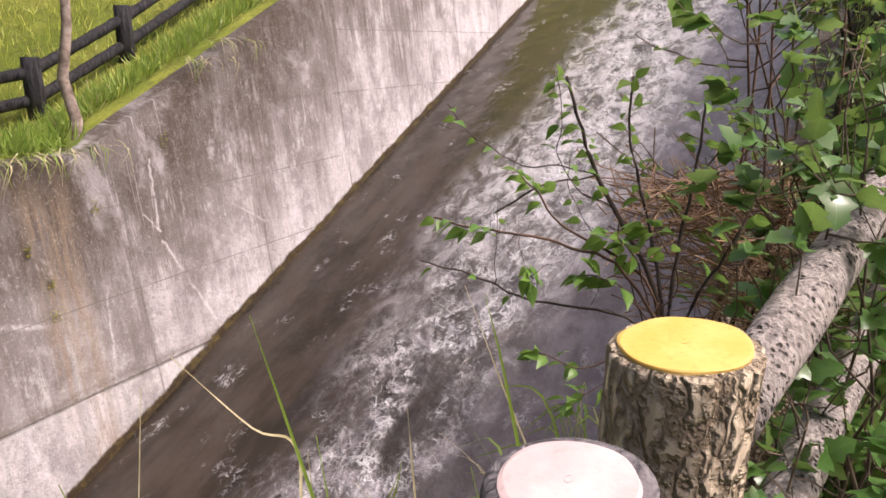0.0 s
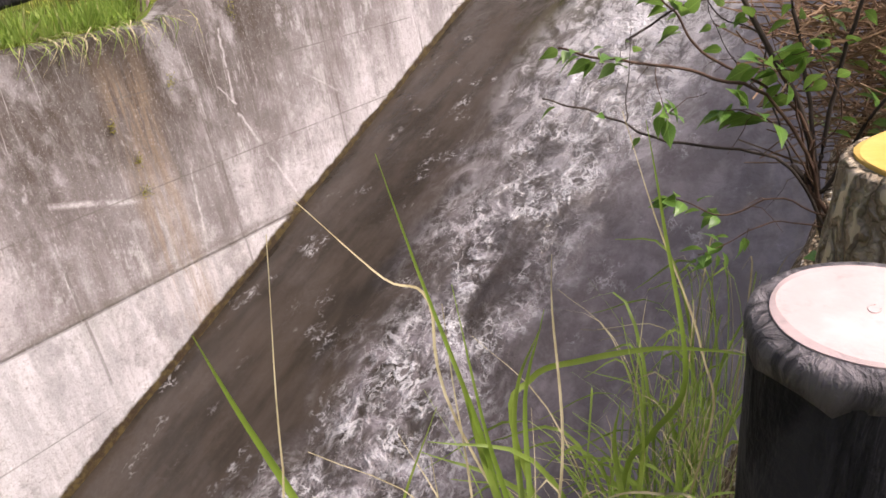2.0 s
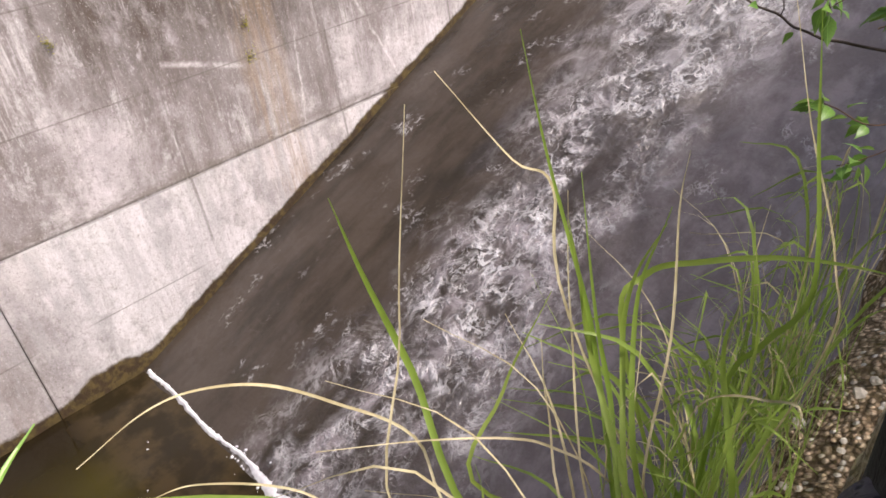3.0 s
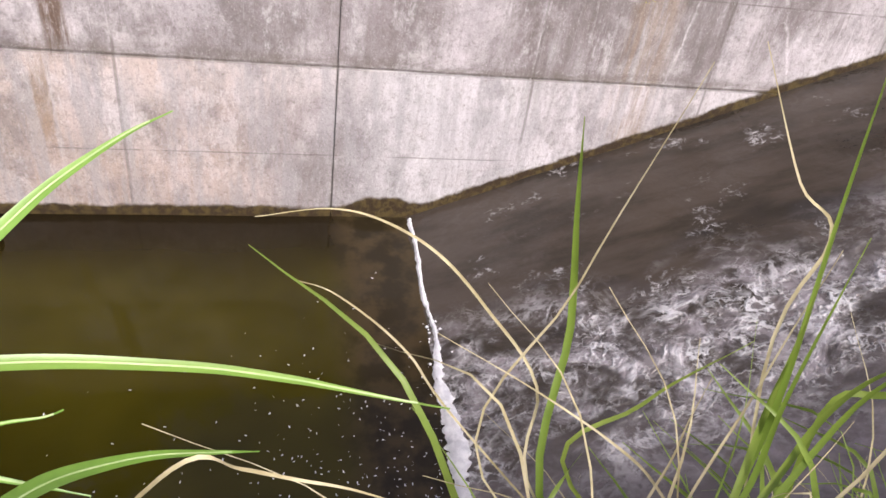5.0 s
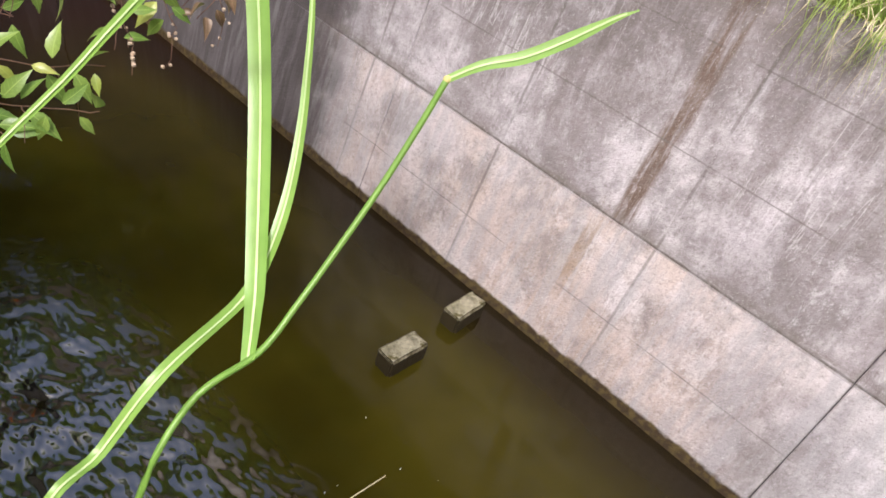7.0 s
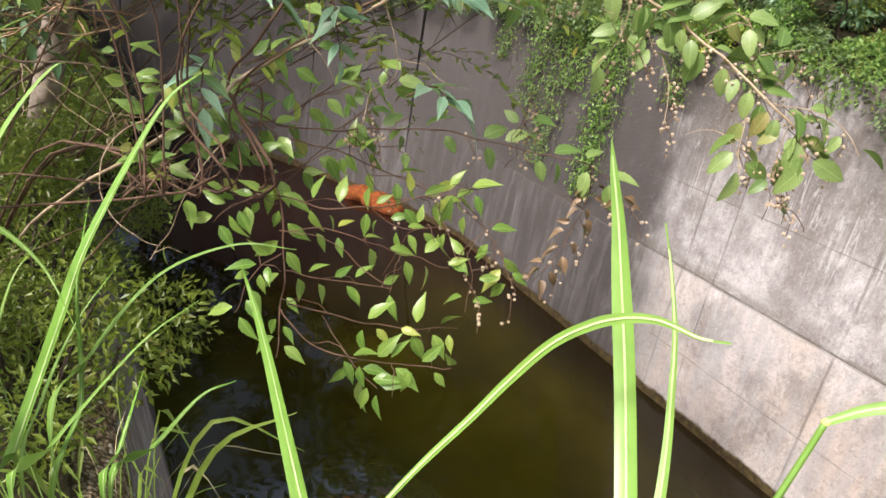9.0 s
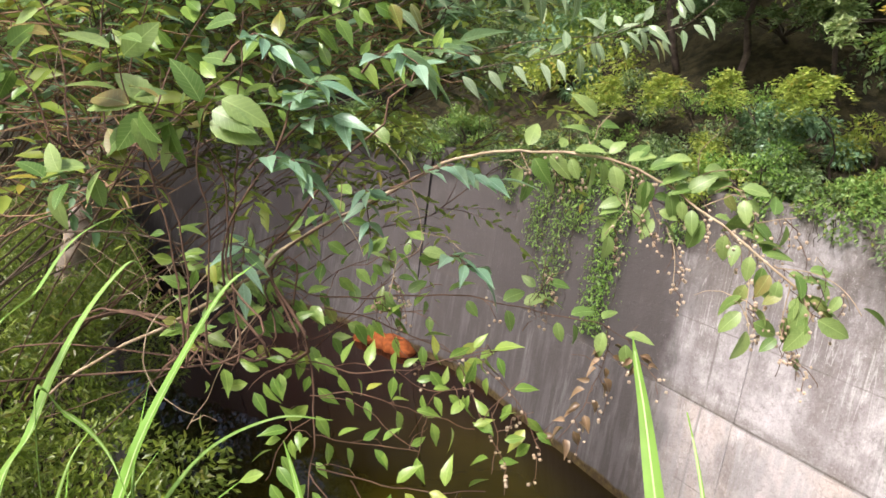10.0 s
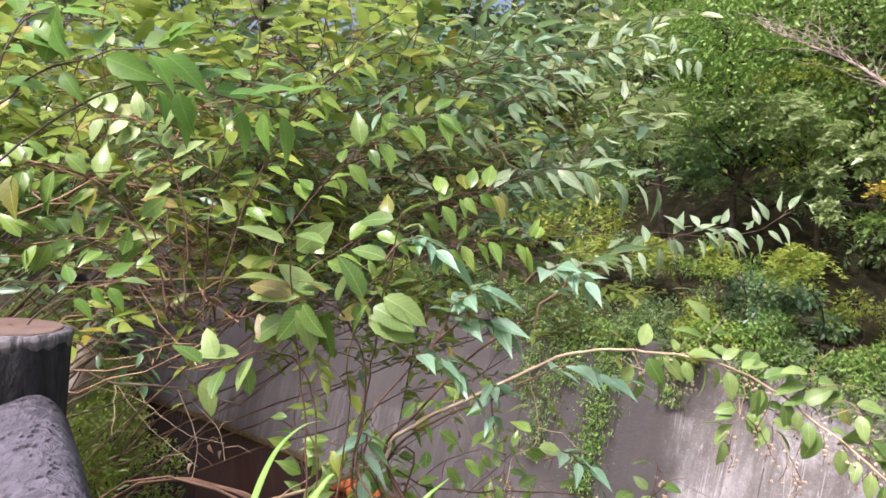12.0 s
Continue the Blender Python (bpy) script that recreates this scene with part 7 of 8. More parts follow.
# bare branch reaching over the slope
bare = new("bare_branch")
bare.location = (-3.2, 7.6, 5.3)
twig_rnd = random.Random(5)
branch = spline([Vector(p) for p in ((0, 0, 0), (-0.99, -0.65, 0.85), (-1.67, -0.7, 1.37), (-2.18, -0.7, 1.64), (-2.72, -0.7, 1.93))], 8)
bm = bmesh.new()
tube(bm, branch, [0.026 - 0.0007 * i for i in range(len(branch))], 6)
limb = part("limb", bm, TRUNK, bare, smooth=True)
for k in range(8, len(branch) - 1):
    for _ in range(2):
        d = Vector((twig_rnd.gauss(-0.2, 0.35), twig_rnd.gauss(0, 0.2), twig_rnd.uniform(0.1, 0.5)))
        bm = bmesh.new()
        tube(bm, bent(branch[k], branch[k] + d, (0, 0, 0.04), twig_rnd, 6, 0.012), [0.006 - 0.0008 * i for i in range(7)], 4)
        part("twig", bm, TRUNK, limb)
tagged(bare, "bare grey forked branch over the slope bushes", "branch")

# thicket of the near bank, beyond the shrubs
def thicket(root, tips, material, seed, label, size=0.07, slim=0.42, twigs=9, per=11, reach=0.42, r0=0.008, wood=None, droop=0.15, spread=0.25, low=6):
    """A many-stemmed shrub: arching stems, side twigs, and leaves set in two rows along every twig."""
    rnd, rng = random.Random(seed), np.random.default_rng(seed)
    wood = wood or TWIG_GREY
    top = new("thicket_shrub")
    root = Vector(root)
    top.location = root
    cen, ways, sizes = [], [], []
    for tip in tips:
        tip = Vector(tip) - root + Vector((rnd.gauss(0, 0.08), rnd.gauss(0, 0.08), rnd.gauss(0, 0.08)))
        foot = Vector((rnd.gauss(0, spread), rnd.gauss(0, spread * 0.6), -0.05))
        path = bent(foot, tip, Vector((rnd.gauss(0, 0.1), rnd.gauss(0, 0.1), abs(rnd.gauss(0.1, 0.12)))), rnd, 9, 0.02)
        bm = bmesh.new()
        tube(bm, path, [r0 * (1 - 0.08 * i) for i in range(10)], 5)
        for _ in range(twigs):
            i = rnd.randint(low, 8)
            p = path[i].lerp(path[i + 1], rnd.random())
            way = (path[i + 1] - path[i]).normalized()
            d = (way * 0.5 + Vector((rnd.gauss(0, 0.75), rnd.gauss(0, 0.75), rnd.gauss(0.1, 0.4)))).normalized()
            ln = reach * rnd.uniform(0.4, 1.25)
            tp = bent(p, p + d * ln + Vector((0, 0, -droop * ln)), Vector((0, 0, 0.12 * ln)), rnd, 6, 0.008)
            tube(bm, tp, [r0 * 0.32 * (1 - 0.12 * k) for k in range(7)], 4)
            side = d.cross(Vector((0, 0, 1))).normalized()
            sz = size * rnd.uniform(0.75, 1.25)
            n = int(per * rnd.uniform(0.5, 1.2))
            for k in range(n):
                u = 0.25 + 0.75 * k / n
                m = min(5, int(u * 6))
                cen.append(tp[m].lerp(tp[m + 1], u * 6 - m))
                ways.append(d * 0.55 + side * (1 if k % 2 else -1) * rnd.uniform(0.5, 1.1) + Vector((rnd.gauss(0, 0.2), rnd.gauss(0, 0.2), rnd.gauss(-0.2, 0.3))))
                sizes.append(sz * rnd.uniform(0.7, 1.2))
        part("stem", bm, wood, top, smooth=True)
    leaf_cloud("foliage", np.array([tuple(c) for c in cen]), np.array([tuple(w) for w in ways]), np.array(sizes), material, top, slim, "near", rng)
    return tagged(top, label, "shrub", "thicket on the near bank")


def tips_round(x, y, z, rx, ry, rz, n, seed):
    r = random.Random(seed)
    return [(x + r.uniform(-rx, rx), y + r.uniform(-ry, ry), z + r.uniform(-rz, rz)) for _ in range(n)]


THICKET = [  # where the crown is, its reach, stems, leaf, size, slimness, words
    (-2.85, 2.05, 5.20, 0.30, 0.35, 0.30, 5, LEAF_TEAL, 0.062, 0.36, TWIG_GREY, "leaning stems with pale blue-green leaf sprays"),
    (-3.05, 2.45, 5.60, 0.25, 0.35, 0.25, 5, LEAF_SAGE, 0.070, 0.34, TWIG_GREY, "high leaning stems with pale slender leaves"),
    (-3.0, 0.95, 5.1, 0.4, 0.35, 0.4, 8, LEAF_SUN, 0.062, 0.45, TWIG_GREY, "leafy shrub with sunlit yellow-green leaves"),
    (-2.9, 1.25, 4.95, 0.35, 0.3, 0.3, 4, LEAF_TEAL, 0.058, 0.36, TWIG_RED, "shrub with slender blue-green leaves"),
    (-2.8, 1.7, 5.1, 0.35, 0.35, 0.3, 4, LEAF_TEAL, 0.060, 0.33, TWIG_RED, "leaning shrub with slender blue-green leaves"),
    (-3.3, 2.2, 5.4, 0.35, 0.4, 0.35, 7, LEAF_SAGE, 0.072, 0.33, TWIG_GREY, "tall leaning stems with pale drooping leaves"),
    (-3.2, 0.5, 5.5, 0.4, 0.4, 0.3, 8, LEAF_SUN, 0.065, 0.5, TWIG_GREY, "tall shrub with sunlit yellow-green leaves"),
    (-3.6, 1.3, 5.5, 0.4, 0.4, 0.4, 8, LEAF_TAN, 0.058, 0.45, TWIG_GREY, "tangled shrub with dry brown leaves"),
    (-4.2, 0.7, 5.0, 0.5, 0.4, 0.5, 8, LEAF_MID, 0.070, 0.45, TWIG_RED, "dense green shrub with brown stems"),
    (-4.4, 1.5, 5.2, 0.5, 0.5, 0.4, 8, LEAF_TEAL, 0.070, 0.4, TWIG_GREY, "shrub with dull blue-green leaves"),
    (-4.6, 2.1, 5.9, 0.5, 0.5, 0.4, 8, LEAF_SUN, 0.070, 0.45, TWIG_GREY, "leaning shrub with yellow-green leaves"),
    (-5.2, 1.0, 5.3, 0.5, 0.5, 0.6, 8, LEAF_SAGE, 0.075, 0.45, TWIG_GREY, "tangled shrub with pale green leaves"),
    (-5.8, 1.6, 5.8, 0.6, 0.6, 0.5, 8, LEAF_MID, 0.075, 0.45, TWIG_GREY, "dense green shrub over the pool"),
    (-6.6, 0.6, 5.4, 0.6, 0.5, 0.5, 8, LEAF_GOLD, 0.075, 0.45, TWIG_GREY, "shrub with yellowing leaves"),
    (-7.6, 0.4, 5.2, 0.7, 0.5, 0.5, 8, LEAF_SUN, 0.085, 0.45, TWIG_GREY, "tall shrub with yellow-green leaves"),
    (-3.8, 0.0, 5.2, 0.5, 0.4, 0.6, 8, LEAF_SAGE, 0.065, 0.5, TWIG_RED, "thin reddish stems with pale leaves"),
    (-5.0, 0.1, 5.6, 0.6, 0.4, 0.6, 8, LEAF_MID, 0.075, 0.45, TWIG_GREY, "dense green shrub on the bank"),
    (-6.2, 0.0, 5.9, 0.6, 0.5, 0.7, 8, LEAF_SUN, 0.080, 0.45, TWIG_GREY, "tall shrub with sunlit leaves"),
    (-8.8, 0.1, 5.2, 0.8, 0.5, 0.5, 8, LEAF_SAGE, 0.090, 0.45, TWIG_GREY, "tall shrub with pale green leaves"),
]
for i, (x, y, z, rx, ry, rz, n, mat, size, slim, wood, text) in enumerate(THICKET):
    thicket((x - 1.4, min(y, 0.6) - 1.1, 3.2), tips_round(x, y, z, rx, ry, rz, 3, 700 + i), mat, 720 + i, text + " on the near bank", size * 1.25, slim, 18 if -4.7 < x < -3.5 and y > 1.0 else 32, 11, 0.55, 0.0065, wood, spread=0.14)
thicket((-4.4, 0.35, 3.2), [(-2.85, 1.52, 4.87), (-2.71, 1.61, 4.72), (-3.01, 1.91, 4.90), (-2.77, 1.94, 4.77), (-2.98, 2.17, 4.93), (-2.75, 2.18, 4.74), (-2.71, 1.85, 4.64), (-2.80, 2.27, 4.60), (-2.97, 1.44, 4.98), (-3.06, 1.75, 5.12), (-3.10, 2.11, 5.16)], LEAF_SUN, 790, "arching stems with many fine yellow-green leaves over the pool", 0.060, 0.30, 16, 12, 0.42, 0.005, TWIG_RED, spread=0.14)
# added trees: high crowns that shade the bend and close the sky behind
for i, (x, y, h) in enumerate([(-14.0, -0.6, 11.5), (-16.5, -0.8, 12.0), (-18.5, 0.0, 12.5)]):
    tree(x, y, 3.2, h, 2.3, LEAF_MID, 6500, 0.16, 450 + i, "added tall tree with pale trunk and high crown over the pool", (0.3, 0.9), 0.07, 0.52, TRUNK, "mid")
for i, (x, y, h) in enumerate([(-14.0, -2.0, 7.0), (-17.5, -1.5, 8.0), (-13.5, -4.5, 9.0), (-18.0, -4.0, 9.0)]):
    tree(x, y, 3.2, h, 1.9, LEAF_MID, 5200, 0.12, 430 + i, "leafy tree with a pale mottled trunk on the near bank", (0.3, 0.5), 0.075, 0.3, TRUNK, "mid")


def leaning_tree(root, stems, label):
    """A forked tree of bare pale stems that carry a few leaves at the top."""
    rnd, rng = random.Random(label), np.random.default_rng(9)
    top = new("tree")
    root = Vector(root)
    top.location = root
    cen = []
    for pts, r, wood in stems:
        path = spline([Vector(p) - root for p in pts], 6)
        n = len(path)
        bm = bmesh.new()
        tube(bm, path, [r * (1 - 0.7 * i / n) for i in range(n)], 9, True, 0.12, r)
        stem = part("trunk", bm, wood, top, smooth=True)
        for k in range(n // 2, n - 1):
            d = Vector((rnd.gauss(0, 0.35), rnd.gauss(0, 0.35), rnd.uniform(0.0, 0.4)))
            bm = bmesh.new()
            tube(bm, bent(path[k], path[k] + d, (0, 0, 0.05), rnd, 6, 0.02), [r * 0.16 * (1 - 0.12 * i) for i in range(7)], 5)
            part("twig", bm, wood, stem)
            cen.append(tuple(path[k] + d))
    p, w, s = clump_leaves(rng, np.array(cen), 0.25, 14, 0.075)
    leaf_cloud("crown", p, w, s, LEAF_SUN, top, 0.5, "near", rng=rng)
    return tagged(top, label, "tree", "trees round the channel")


leaning_tree((-5.6, 0.45, 3.15), [
    ([(-5.6, 0.45, 3.1), (-5.42, 0.85, 4.4), (-5.28, 1.25, 5.59), (-5.14, 1.41, 6.06), (-4.95, 1.7, 7.1), (-4.9, 1.9, 8.0)], 0.085, TRUNK),
    ([(-5.40, 0.9, 4.55), (-5.26, 1.42, 5.45), (-5.2, 1.5, 5.9), (-5.1, 1.45, 6.4), (-5.2, 1.5, 7.2)], 0.035, TWIG_DARK),
    ([(-5.36, 1.0, 4.85), (-5.24, 1.6, 5.50), (-5.1, 1.75, 6.1), (-4.9, 2.0, 6.9)], 0.028, TWIG_GREY)], "leaning forked tree with pale mottled trunk among shrubs")
# low feathery mound hanging over the near edge
for i in range(12):
    x = -3.0 - 0.52 * i
    bush("bush", x, 0.50 + 0.05 * math.sin(i * 2.1), 2.95, 0.55, 0.86, LEAF_MOSS, 5200, 0.034, 460 + i, "low mossy green mound on the near bank edge", 0.4, group="bushes on the near bank")
# dead brushwood lying over the mound
sprig("dead_branch", (-3.9, 0.2, 3.25), "dead pale branch with fine bare twigs over the mound", "branch", [
    ([(-3.169, 0.528, 4.254), (-3.081, 0.663, 4.254), (-2.967, 0.825, 4.264), (-2.826, 0.982, 4.243)], 0.006, TWIG_GREY, WITHERED, 0, 0.5, 0.5, 0)] + [
    (pts, 0.002, TWIG_PALE, WITHERED, 1, 0.5, 0.6, 0) for pts in (
        [(-3.164, 0.604, 4.229), (-3.056, 0.726, 4.211), (-2.907, 0.845, 4.147), (-2.803, 0.941, 4.142)],
        [(-3.081, 0.663, 4.254), (-2.987, 0.759, 4.143), (-2.793, 0.870, 4.083)],
        [(-2.967, 0.825, 4.264), (-2.900, 0.882, 4.129), (-2.784, 0.856, 4.054)],
        [(-2.967, 0.825, 4.264), (-2.944, 0.943, 4.150), (-2.787, 0.943, 4.097)],
        [(-3.081, 0.663, 4.254), (-2.943, 0.656, 4.143), (-2.830, 0.603, 4.148)],
        [(-3.169, 0.528, 4.254), (-3.037, 0.556, 4.351), (-2.876, 0.512, 4.322)],
        [(-3.169, 0.528, 4.254), (-3.072, 0.720, 4.500), (-2.896, 0.877, 4.503)])])
# growth to the right of the fence, climbing with the chute
for i in range(14):
    x = 1.6 + 0.55 * i + rnd.uniform(-0.2, 0.2)
    y = rnd.uniform(-0.9, 0.45)
    mat, text, size = KINDS[(1, 0, 1, 1)[i % 4]]
    tall = 0.5 if x < 3.0 else 1.0
    bush("bush", x, y, ground_z(x, y) - 0.05, rnd.uniform(0.55, 0.85), tall * rnd.uniform(1.0, 1.8), mat, 1700, size, 480 + i, "leafy green bush beside the chute", group="bushes on the near bank", shape="near")
for i in range(3):
    bush("bush", 1.75 + 0.35 * i, 0.05 - 0.1 * i, 3.25, 0.5, 0.85 + 0.15 * i, LEAF_MID, 1500, 0.075, 520 + i, "leafy green bush behind the log rail", group="bushes on the near bank", shape="near")


# ---- ivy hanging on the wall ----
def ivy(x, top_z, length, width, seed, material=LEAF_CEDAR, count=700, size=0.05):
    rng, rnd = np.random.default_rng(seed), random.Random(seed)
    ob = new("hanging_creeper")
    ob.location = (x, wall_face(x, top_z), top_z)
    for k in range(5):
        dx = rnd.uniform(-width, width)
        bm = bmesh.new()
        tube(bm, bent((dx, -0.03, 0.1), (dx + rnd.gauss(0, 0.1), -BATTER * length - 0.03, -length * rnd.uniform(0.6, 1)), (0, -0.03, 0), rnd, 8, 0.02), [0.004] * 9, 4)
        part("stem", bm, TWIG_DARK, ob)
    t = rng.uniform(0, 1, count) ** 1.6
    px = rng.normal(0, width * 0.55, count) * (1 - 0.5 * t)
    p = np.stack([px, -BATTER * length * t - rng.uniform(0.01, 0.09, count), 0.1 - length * t], 1)
    w = rng.normal(0, 0.6, (count, 3)) + (0, -0.35, -0.6)
    leaf_cloud("foliage", p, w, size * rng.uniform(0.6, 1.3, count), material, ob, rng=rng)
    return tagged(ob, "green creeper hanging down the streaked wall", "creeper", "creepers on the wall")


for i, (x, ln, wd, c) in enumerate([(-7.25, 2.1, 0.42, 2300), (-8.3, 2.0, 0.5, 1500), (-7.9, 0.9, 0.4, 700), (-6.2, 0.7, 0.3, 500), (-8.8, 1.3, 0.4, 800), (-9.6, 0.8, 0.4, 600), (-5.3, 0.35, 0.3, 300), (-4.4, 0.3, 0.35, 260)]):
    ivy(x, wall_top(x), ln, wd, 500 + i, LEAF_CEDAR if i % 2 == 0 else LEAF_MID, c)


# tufts of yellow moss growing on the wall
def wall_moss(x, z, size, seed):
    rng = np.random.default_rng(seed)
    n = 70
    p = np.stack([rng.normal(0, size, n), rng.uniform(-0.03, 0.0, n), rng.normal(0, size * 1.6, n)], 1)
    w = rng.normal(0, 0.6, (n, 3)) + (0, -1.0, 0.3)
    ob = leaf_cloud("moss_tuft", p, w, 0.022 * rng.uniform(0.5, 1.2, n), LEAF_MOSS_YELLOW, None, 0.5, rng=rng)
    ob.location = (x, wall_face(x, z) - 0.004, z)
    return tagged(ob, "tuft of yellow moss on the concrete wall", "moss", kind="stuff")


LEAF_MOSS_YELLOW = leaf_material("yellow_moss", (0.28, 0.24, 0.03), (0.55, 0.48, 0.06), (0.15, 0.12, 0.03))
for i, (x, z, size) in enumerate([(2.72, 2.36, 0.03), (2.75, 2.62, 0.02), (2.62, 2.95, 0.02), (3.3, 3.2, 0.025), (4.2, 3.7, 0.03), (1.1, 2.9, 0.02)]):
    wall_moss(x, z, size, 650 + i)


# ---- lawn, dry grass and a small tree on the far bank ----
def lawn(x0, x1, y0, y1, count, seed, material, size, name, label):
    rng = np.random.default_rng(seed)
    x, y = rng.uniform(x0, x1, count), rng.uniform(y0, y1, count)
    z = np.array([ground_z(a, b) for a, b in zip(x, y)])
    w = rng.normal(0, 0.45, (count, 3)) + (0, 0, 1.0)
    ob = leaf_cloud(name, np.stack([x, y, z - 0.01], 1), w, size * rng.uniform(0.5, 1.4, count), material, None, 0.09, rng=rng)
    return tagged(ob, label, "grass", kind="stuff")


lawn(-1.5, 14, 7.05, 16, 26000, 600, GRASS_LAWN, 0.16, "lawn_grass", "sunlit yellow-green lawn on the far bank")
lawn(-3.5, 3.4, 6.72, 7.5, 5500, 601, GRASS_EDGE, 0.24, "verge_grass", "longer grass along the coping of the wall")
lawn(3.4, 10, 7.08, 7.7, 3500, 603, GRASS_EDGE, 0.22, "verge_grass", "longer grass behind the climbing coping")
lawn(-9, 7, -7.0, 0.7, 24000, 602, GRASS_EDGE, 0.16, "bank_grass", "rough grass on the near bank")


def overhang(x, seed, count=70, length=0.5):
    """Dry and green blades hanging over the coping."""
    rnd = random.Random(seed)
    ob = new("hanging_grass")
    ob.location = (x, wall_face(x, wall_top(x)) + 0.12, wall_top(x))
    bm, dry = bmesh.new(), bmesh.new()
    for i in range(count):
        dx = rnd.gauss(0, 0.22)
        ln = length * rnd.uniform(0.4, 1.2)
        p = [Vector((dx, 0.05, -0.02)), Vector((dx + rnd.gauss(0, 0.04), -0.10, 0.14 * ln / 0.4)), Vector((dx + rnd.gauss(0, 0.08), -0.26, 0.02)),
             Vector((dx + rnd.gauss(0, 0.12), -0.30 - 0.1 * ln, -ln * 0.8))]
        ribbon(bm if rnd.random() < 0.6 else dry, spline(p, 4), 0.009, 0.3)
    part("green_blades", bm, GRASS_EDGE, ob)
    part("dry_blades", dry, STRAW, ob, "dry straw-coloured blades")
    return tagged(ob, "grass hanging over the coping of the far wall", "grass tuft", "grass on the coping")


for i, x in enumerate((-0.55, -0.25, -1.4, 0.1, 1.2, 2.3, 2.8, 3.2, 4.9, 5.3, -2.4, -3.2)):
    overhang(x, 620 + i, 60 if i < 4 else 20, 0.5 if i < 3 else 0.22)
tree(3.36, 6.82, wall_top(3.36), 4.2, 0.9, LEAF_MID, 700, 0.12, 640, "slender young tree with a pale trunk behind the wall", (-0.02, 0.2), 0.055, 0.55, TRUNK)


# ---- foam line, bubbles, rust ----
FOAM = painted_end("white_foam", (0.62, 0.62, 0.67), (0.86, 0.86, 0.90))


def foam_line():
    """A ragged, heaped band of foam along the foot of the chute, with loose lumps beside it."""
    rnd = random.Random(9)
    bm = bmesh.new()
    rows = []
    for i in range(361):
        y = 5.93 - 3.6 * i / 360
        wide = 0.026 + 0.056 * smooth(1.25 - abs(y - 3.35), 0.1, 1.1)
        wide *= 1 + 0.45 * noise.noise(Vector((y * 5, 0, 0))) + 0.25 * noise.noise(Vector((y * 17, 3, 0)))
        mid = 0.785 + 0.035 * noise.noise(Vector((y * 1.9, 7, 0))) + 0.012 * noise.noise(Vector((y * 11, 5, 0)))
        row = []
        for k in range(-4, 5):
            u = k / 4
            x = mid + wide * u * (1 + 0.35 * noise.noise(Vector((y * 26, u, 4))))
            z = max(0.0, x - CHUTE_X) * CHUTE + 0.010 + (1 - u * u) * (0.012 + 0.25 * wide) - 0.02 * u * u + 0.010 * noise.noise(Vector((x * 40, y * 40, 1)))
            row.append(bm.verts.new((x, y, z)))
        rows.append(row)
    for a, b in zip(rows, rows[1:]):
        for k in range(8):
            bm.faces.new((a[k], b[k], b[k + 1], a[k + 1]))
    for i in range(90):
        y = 4.6 - 2.2 * rnd.random()
        x = 0.77 + rnd.gauss(0, 0.05)
        r = rnd.uniform(0.003, 0.012)
        p = bmesh.ops.create_icosphere(bm, subdivisions=1, radius=r)["verts"]
        for v in p:
            v.co = Vector((v.co.x * 1.4 + x, v.co.y * 1.3 + y, v.co.z * 0.4 + max(0.0, x - CHUTE_X) * CHUTE + 0.004))
    return tagged(mesh_object("foam_line", bm, FOAM, None, True), "ragged white foam where the chute meets the pool", "foam", kind="stuff")


foam_line()


def bubbles():
    rnd = random.Random(10)
    bm = bmesh.new()
    for i in range(400):
        x = 0.7 - abs(rnd.gauss(0, 1.1))
        y = rnd.gauss(3.1, 0.75)
        if not 1.5 < y < 5.4:
            continue
        r = rnd.uniform(0.002, 0.008)
        a = rnd.uniform(0, 3.1)
        ring = [bm.verts.new((x + r * math.cos(t) * math.cos(a) * 1.6 - r * math.sin(t) * math.sin(a) * 0.6, y + r * math.cos(t) * math.sin(a) * 1.6 + r * math.sin(t) * math.cos(a) * 0.6, 0.004)) for t in (0, 1.05, 2.1, 3.14, 4.19, 5.24)]
        tip = bm.verts.new((x, y, 0.004 + r * 0.5))
        for j in range(6):
            bm.faces.new((ring[j], ring[(j + 1) % 6], tip))
    return tagged(mesh_object("foam_flecks", bm, FOAM, None, True), "white foam flecks drifting on the pool", "foam", kind="stuff")


bubbles()

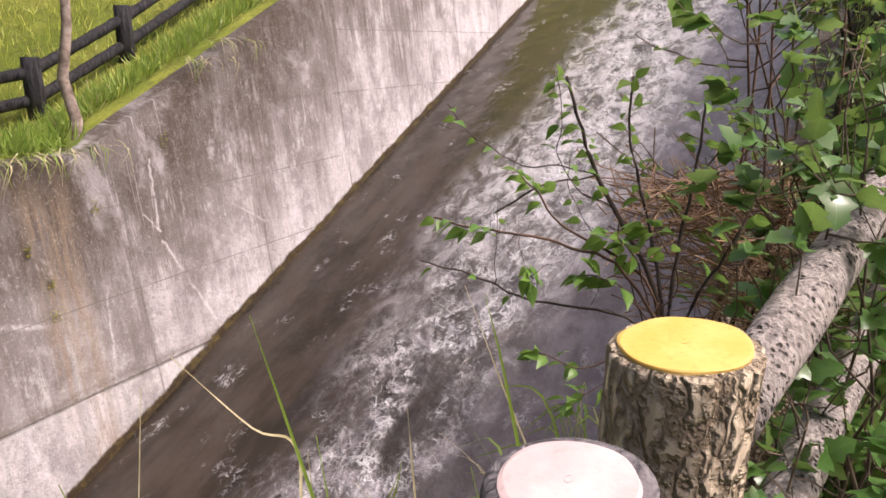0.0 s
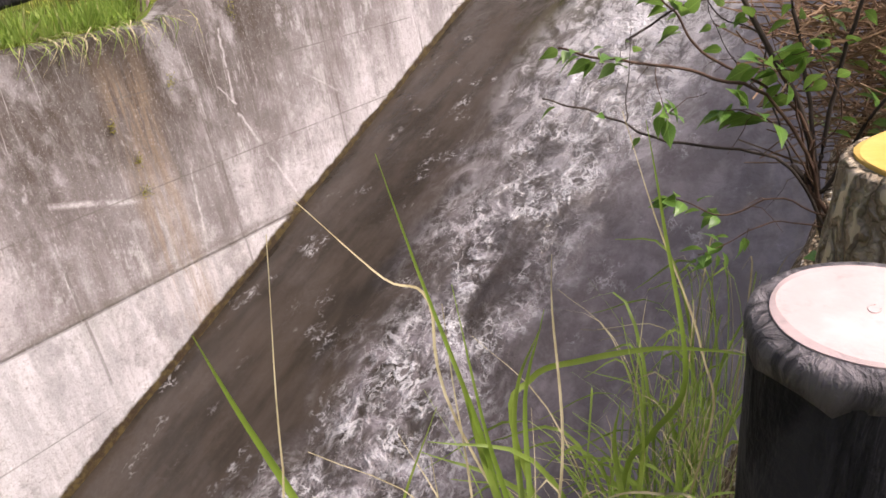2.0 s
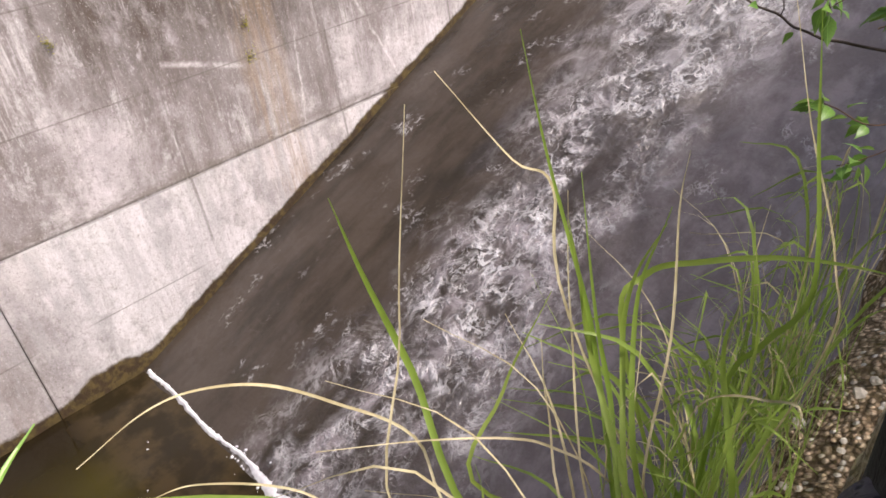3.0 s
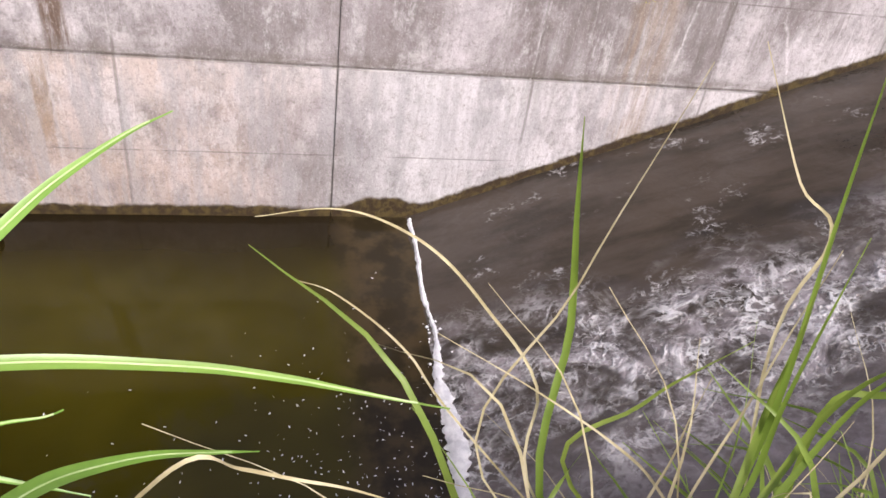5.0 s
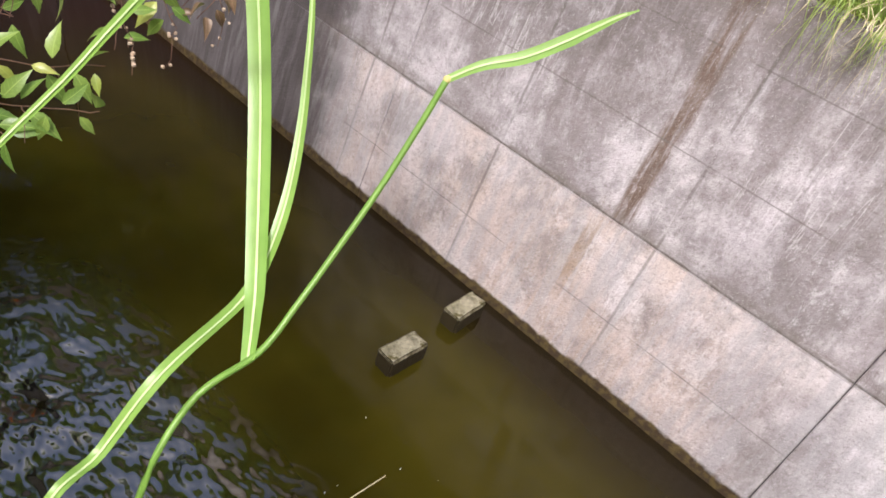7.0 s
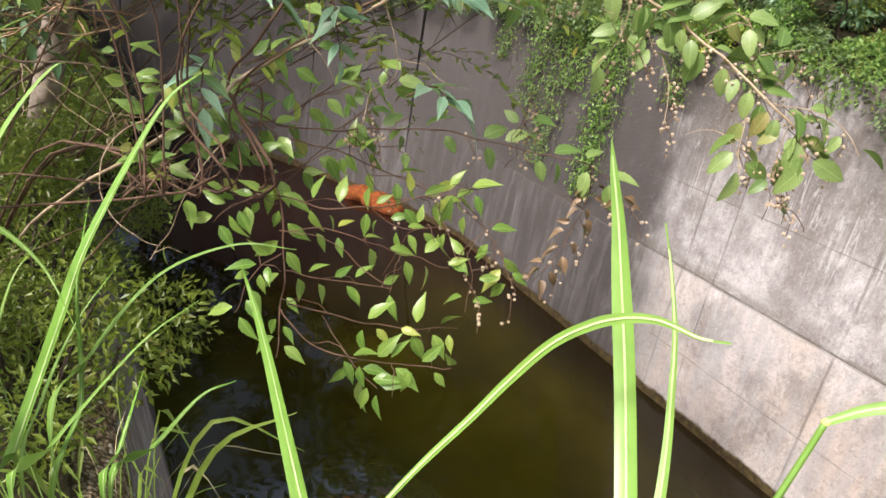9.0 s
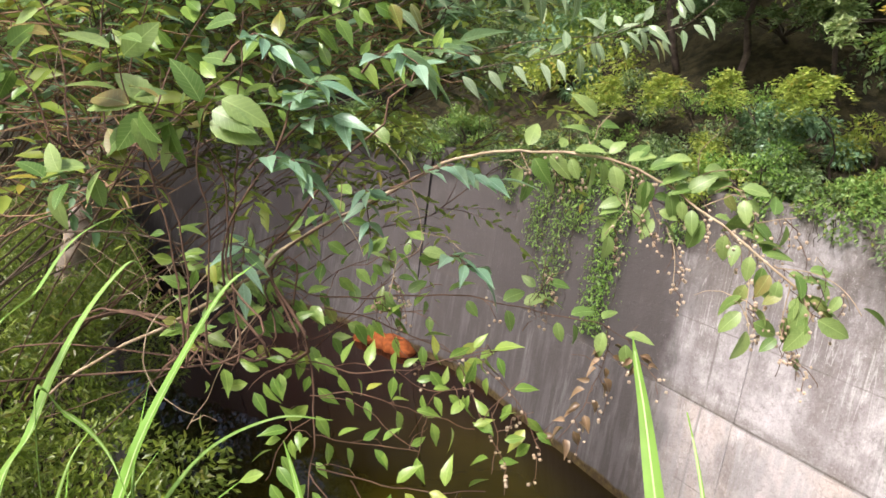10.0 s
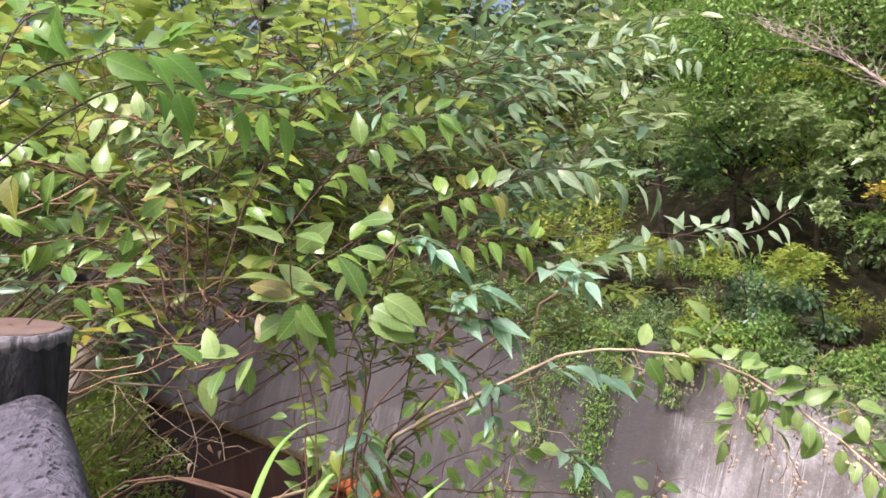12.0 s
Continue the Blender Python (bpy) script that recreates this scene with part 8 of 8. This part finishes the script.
bm = bmesh.new()
for i in range(5):
    p = bmesh.ops.create_icosphere(bm, subdivisions=3, radius=1.0)["verts"]
    bmesh.ops.scale(bm, vec=(0.34 - 0.03 * i, 0.20, 0.16), verts=p)
    bmesh.ops.translate(bm, vec=(-11.4 - 0.22 * i, 5.42 - 0.10 * i, 0.03 + 0.04 * (i % 2)), verts=p)
for v in bm.verts:
    v.co += noise.noise_vector(v.co * 5) * 0.06
tagged(mesh_object("rust_sediment", bm, RUST, None, True), "orange rusty sediment at the foot of the wall", "sediment")

# ---- rough stony edge of the near bank ----
STONE = [plain_concrete("pale_pebble", (0.30, 0.27, 0.23), (0.48, 0.44, 0.38)), RUBBLE]


def rough_edge():
    rnd = random.Random(12)
    bm = bmesh.new()
    k, rows = 160, []
    for i in range(k + 1):
        x = -4.0 + 7.0 * i / k
        e = 0.93 + 0.05 * noise.noise(Vector((x * 1.7, 0, 0))) + (0.02 if x > 0 else 0.07 * x)
        row = []
        for j, (dy, z) in enumerate(((-0.45, 3.23), (-0.25, 3.20), (-0.1, 3.16), (0.0, 3.08), (0.05, 2.92), (0.03, 2.7))):
            n = noise.noise_vector(Vector((x * 7, dy * 7, z * 5))) * 0.03 + noise.noise_vector(Vector((x * 23, dy * 23, z * 9))) * 0.012
            row.append(bm.verts.new(Vector((x, e + dy, z + 0.4 * max(0, x - 1.6))) + n))
        rows.append(row)
    for a, b in zip(rows, rows[1:]):
        for j in range(5):
            bm.faces.new((a[j], b[j], b[j + 1], a[j + 1]))
    edge = tagged(mesh_object("bank_edge", bm, RUBBLE, None, False), "rough exposed-aggregate concrete edge of the near bank", "bank edge", kind="structure")
    for i in range(110):
        x = rnd.uniform(-0.2, 1.2)
        bm = bmesh.new()
        bmesh.ops.create_icosphere(bm, subdivisions=1, radius=rnd.uniform(0.006, 0.02))
        for v in bm.verts:
            v.co = Vector((v.co.x * rnd.uniform(0.8, 1.5), v.co.y, v.co.z * 0.6))
        bmesh.ops.translate(bm, vec=(x, 0.93 + rnd.uniform(-0.3, 0.04), 3.17 + 0.4 * max(0, x - 1.6) + rnd.uniform(-0.04, 0.03)), verts=bm.verts[:])
        part("pebble", bm, STONE[i % 2], edge)


rough_edge()
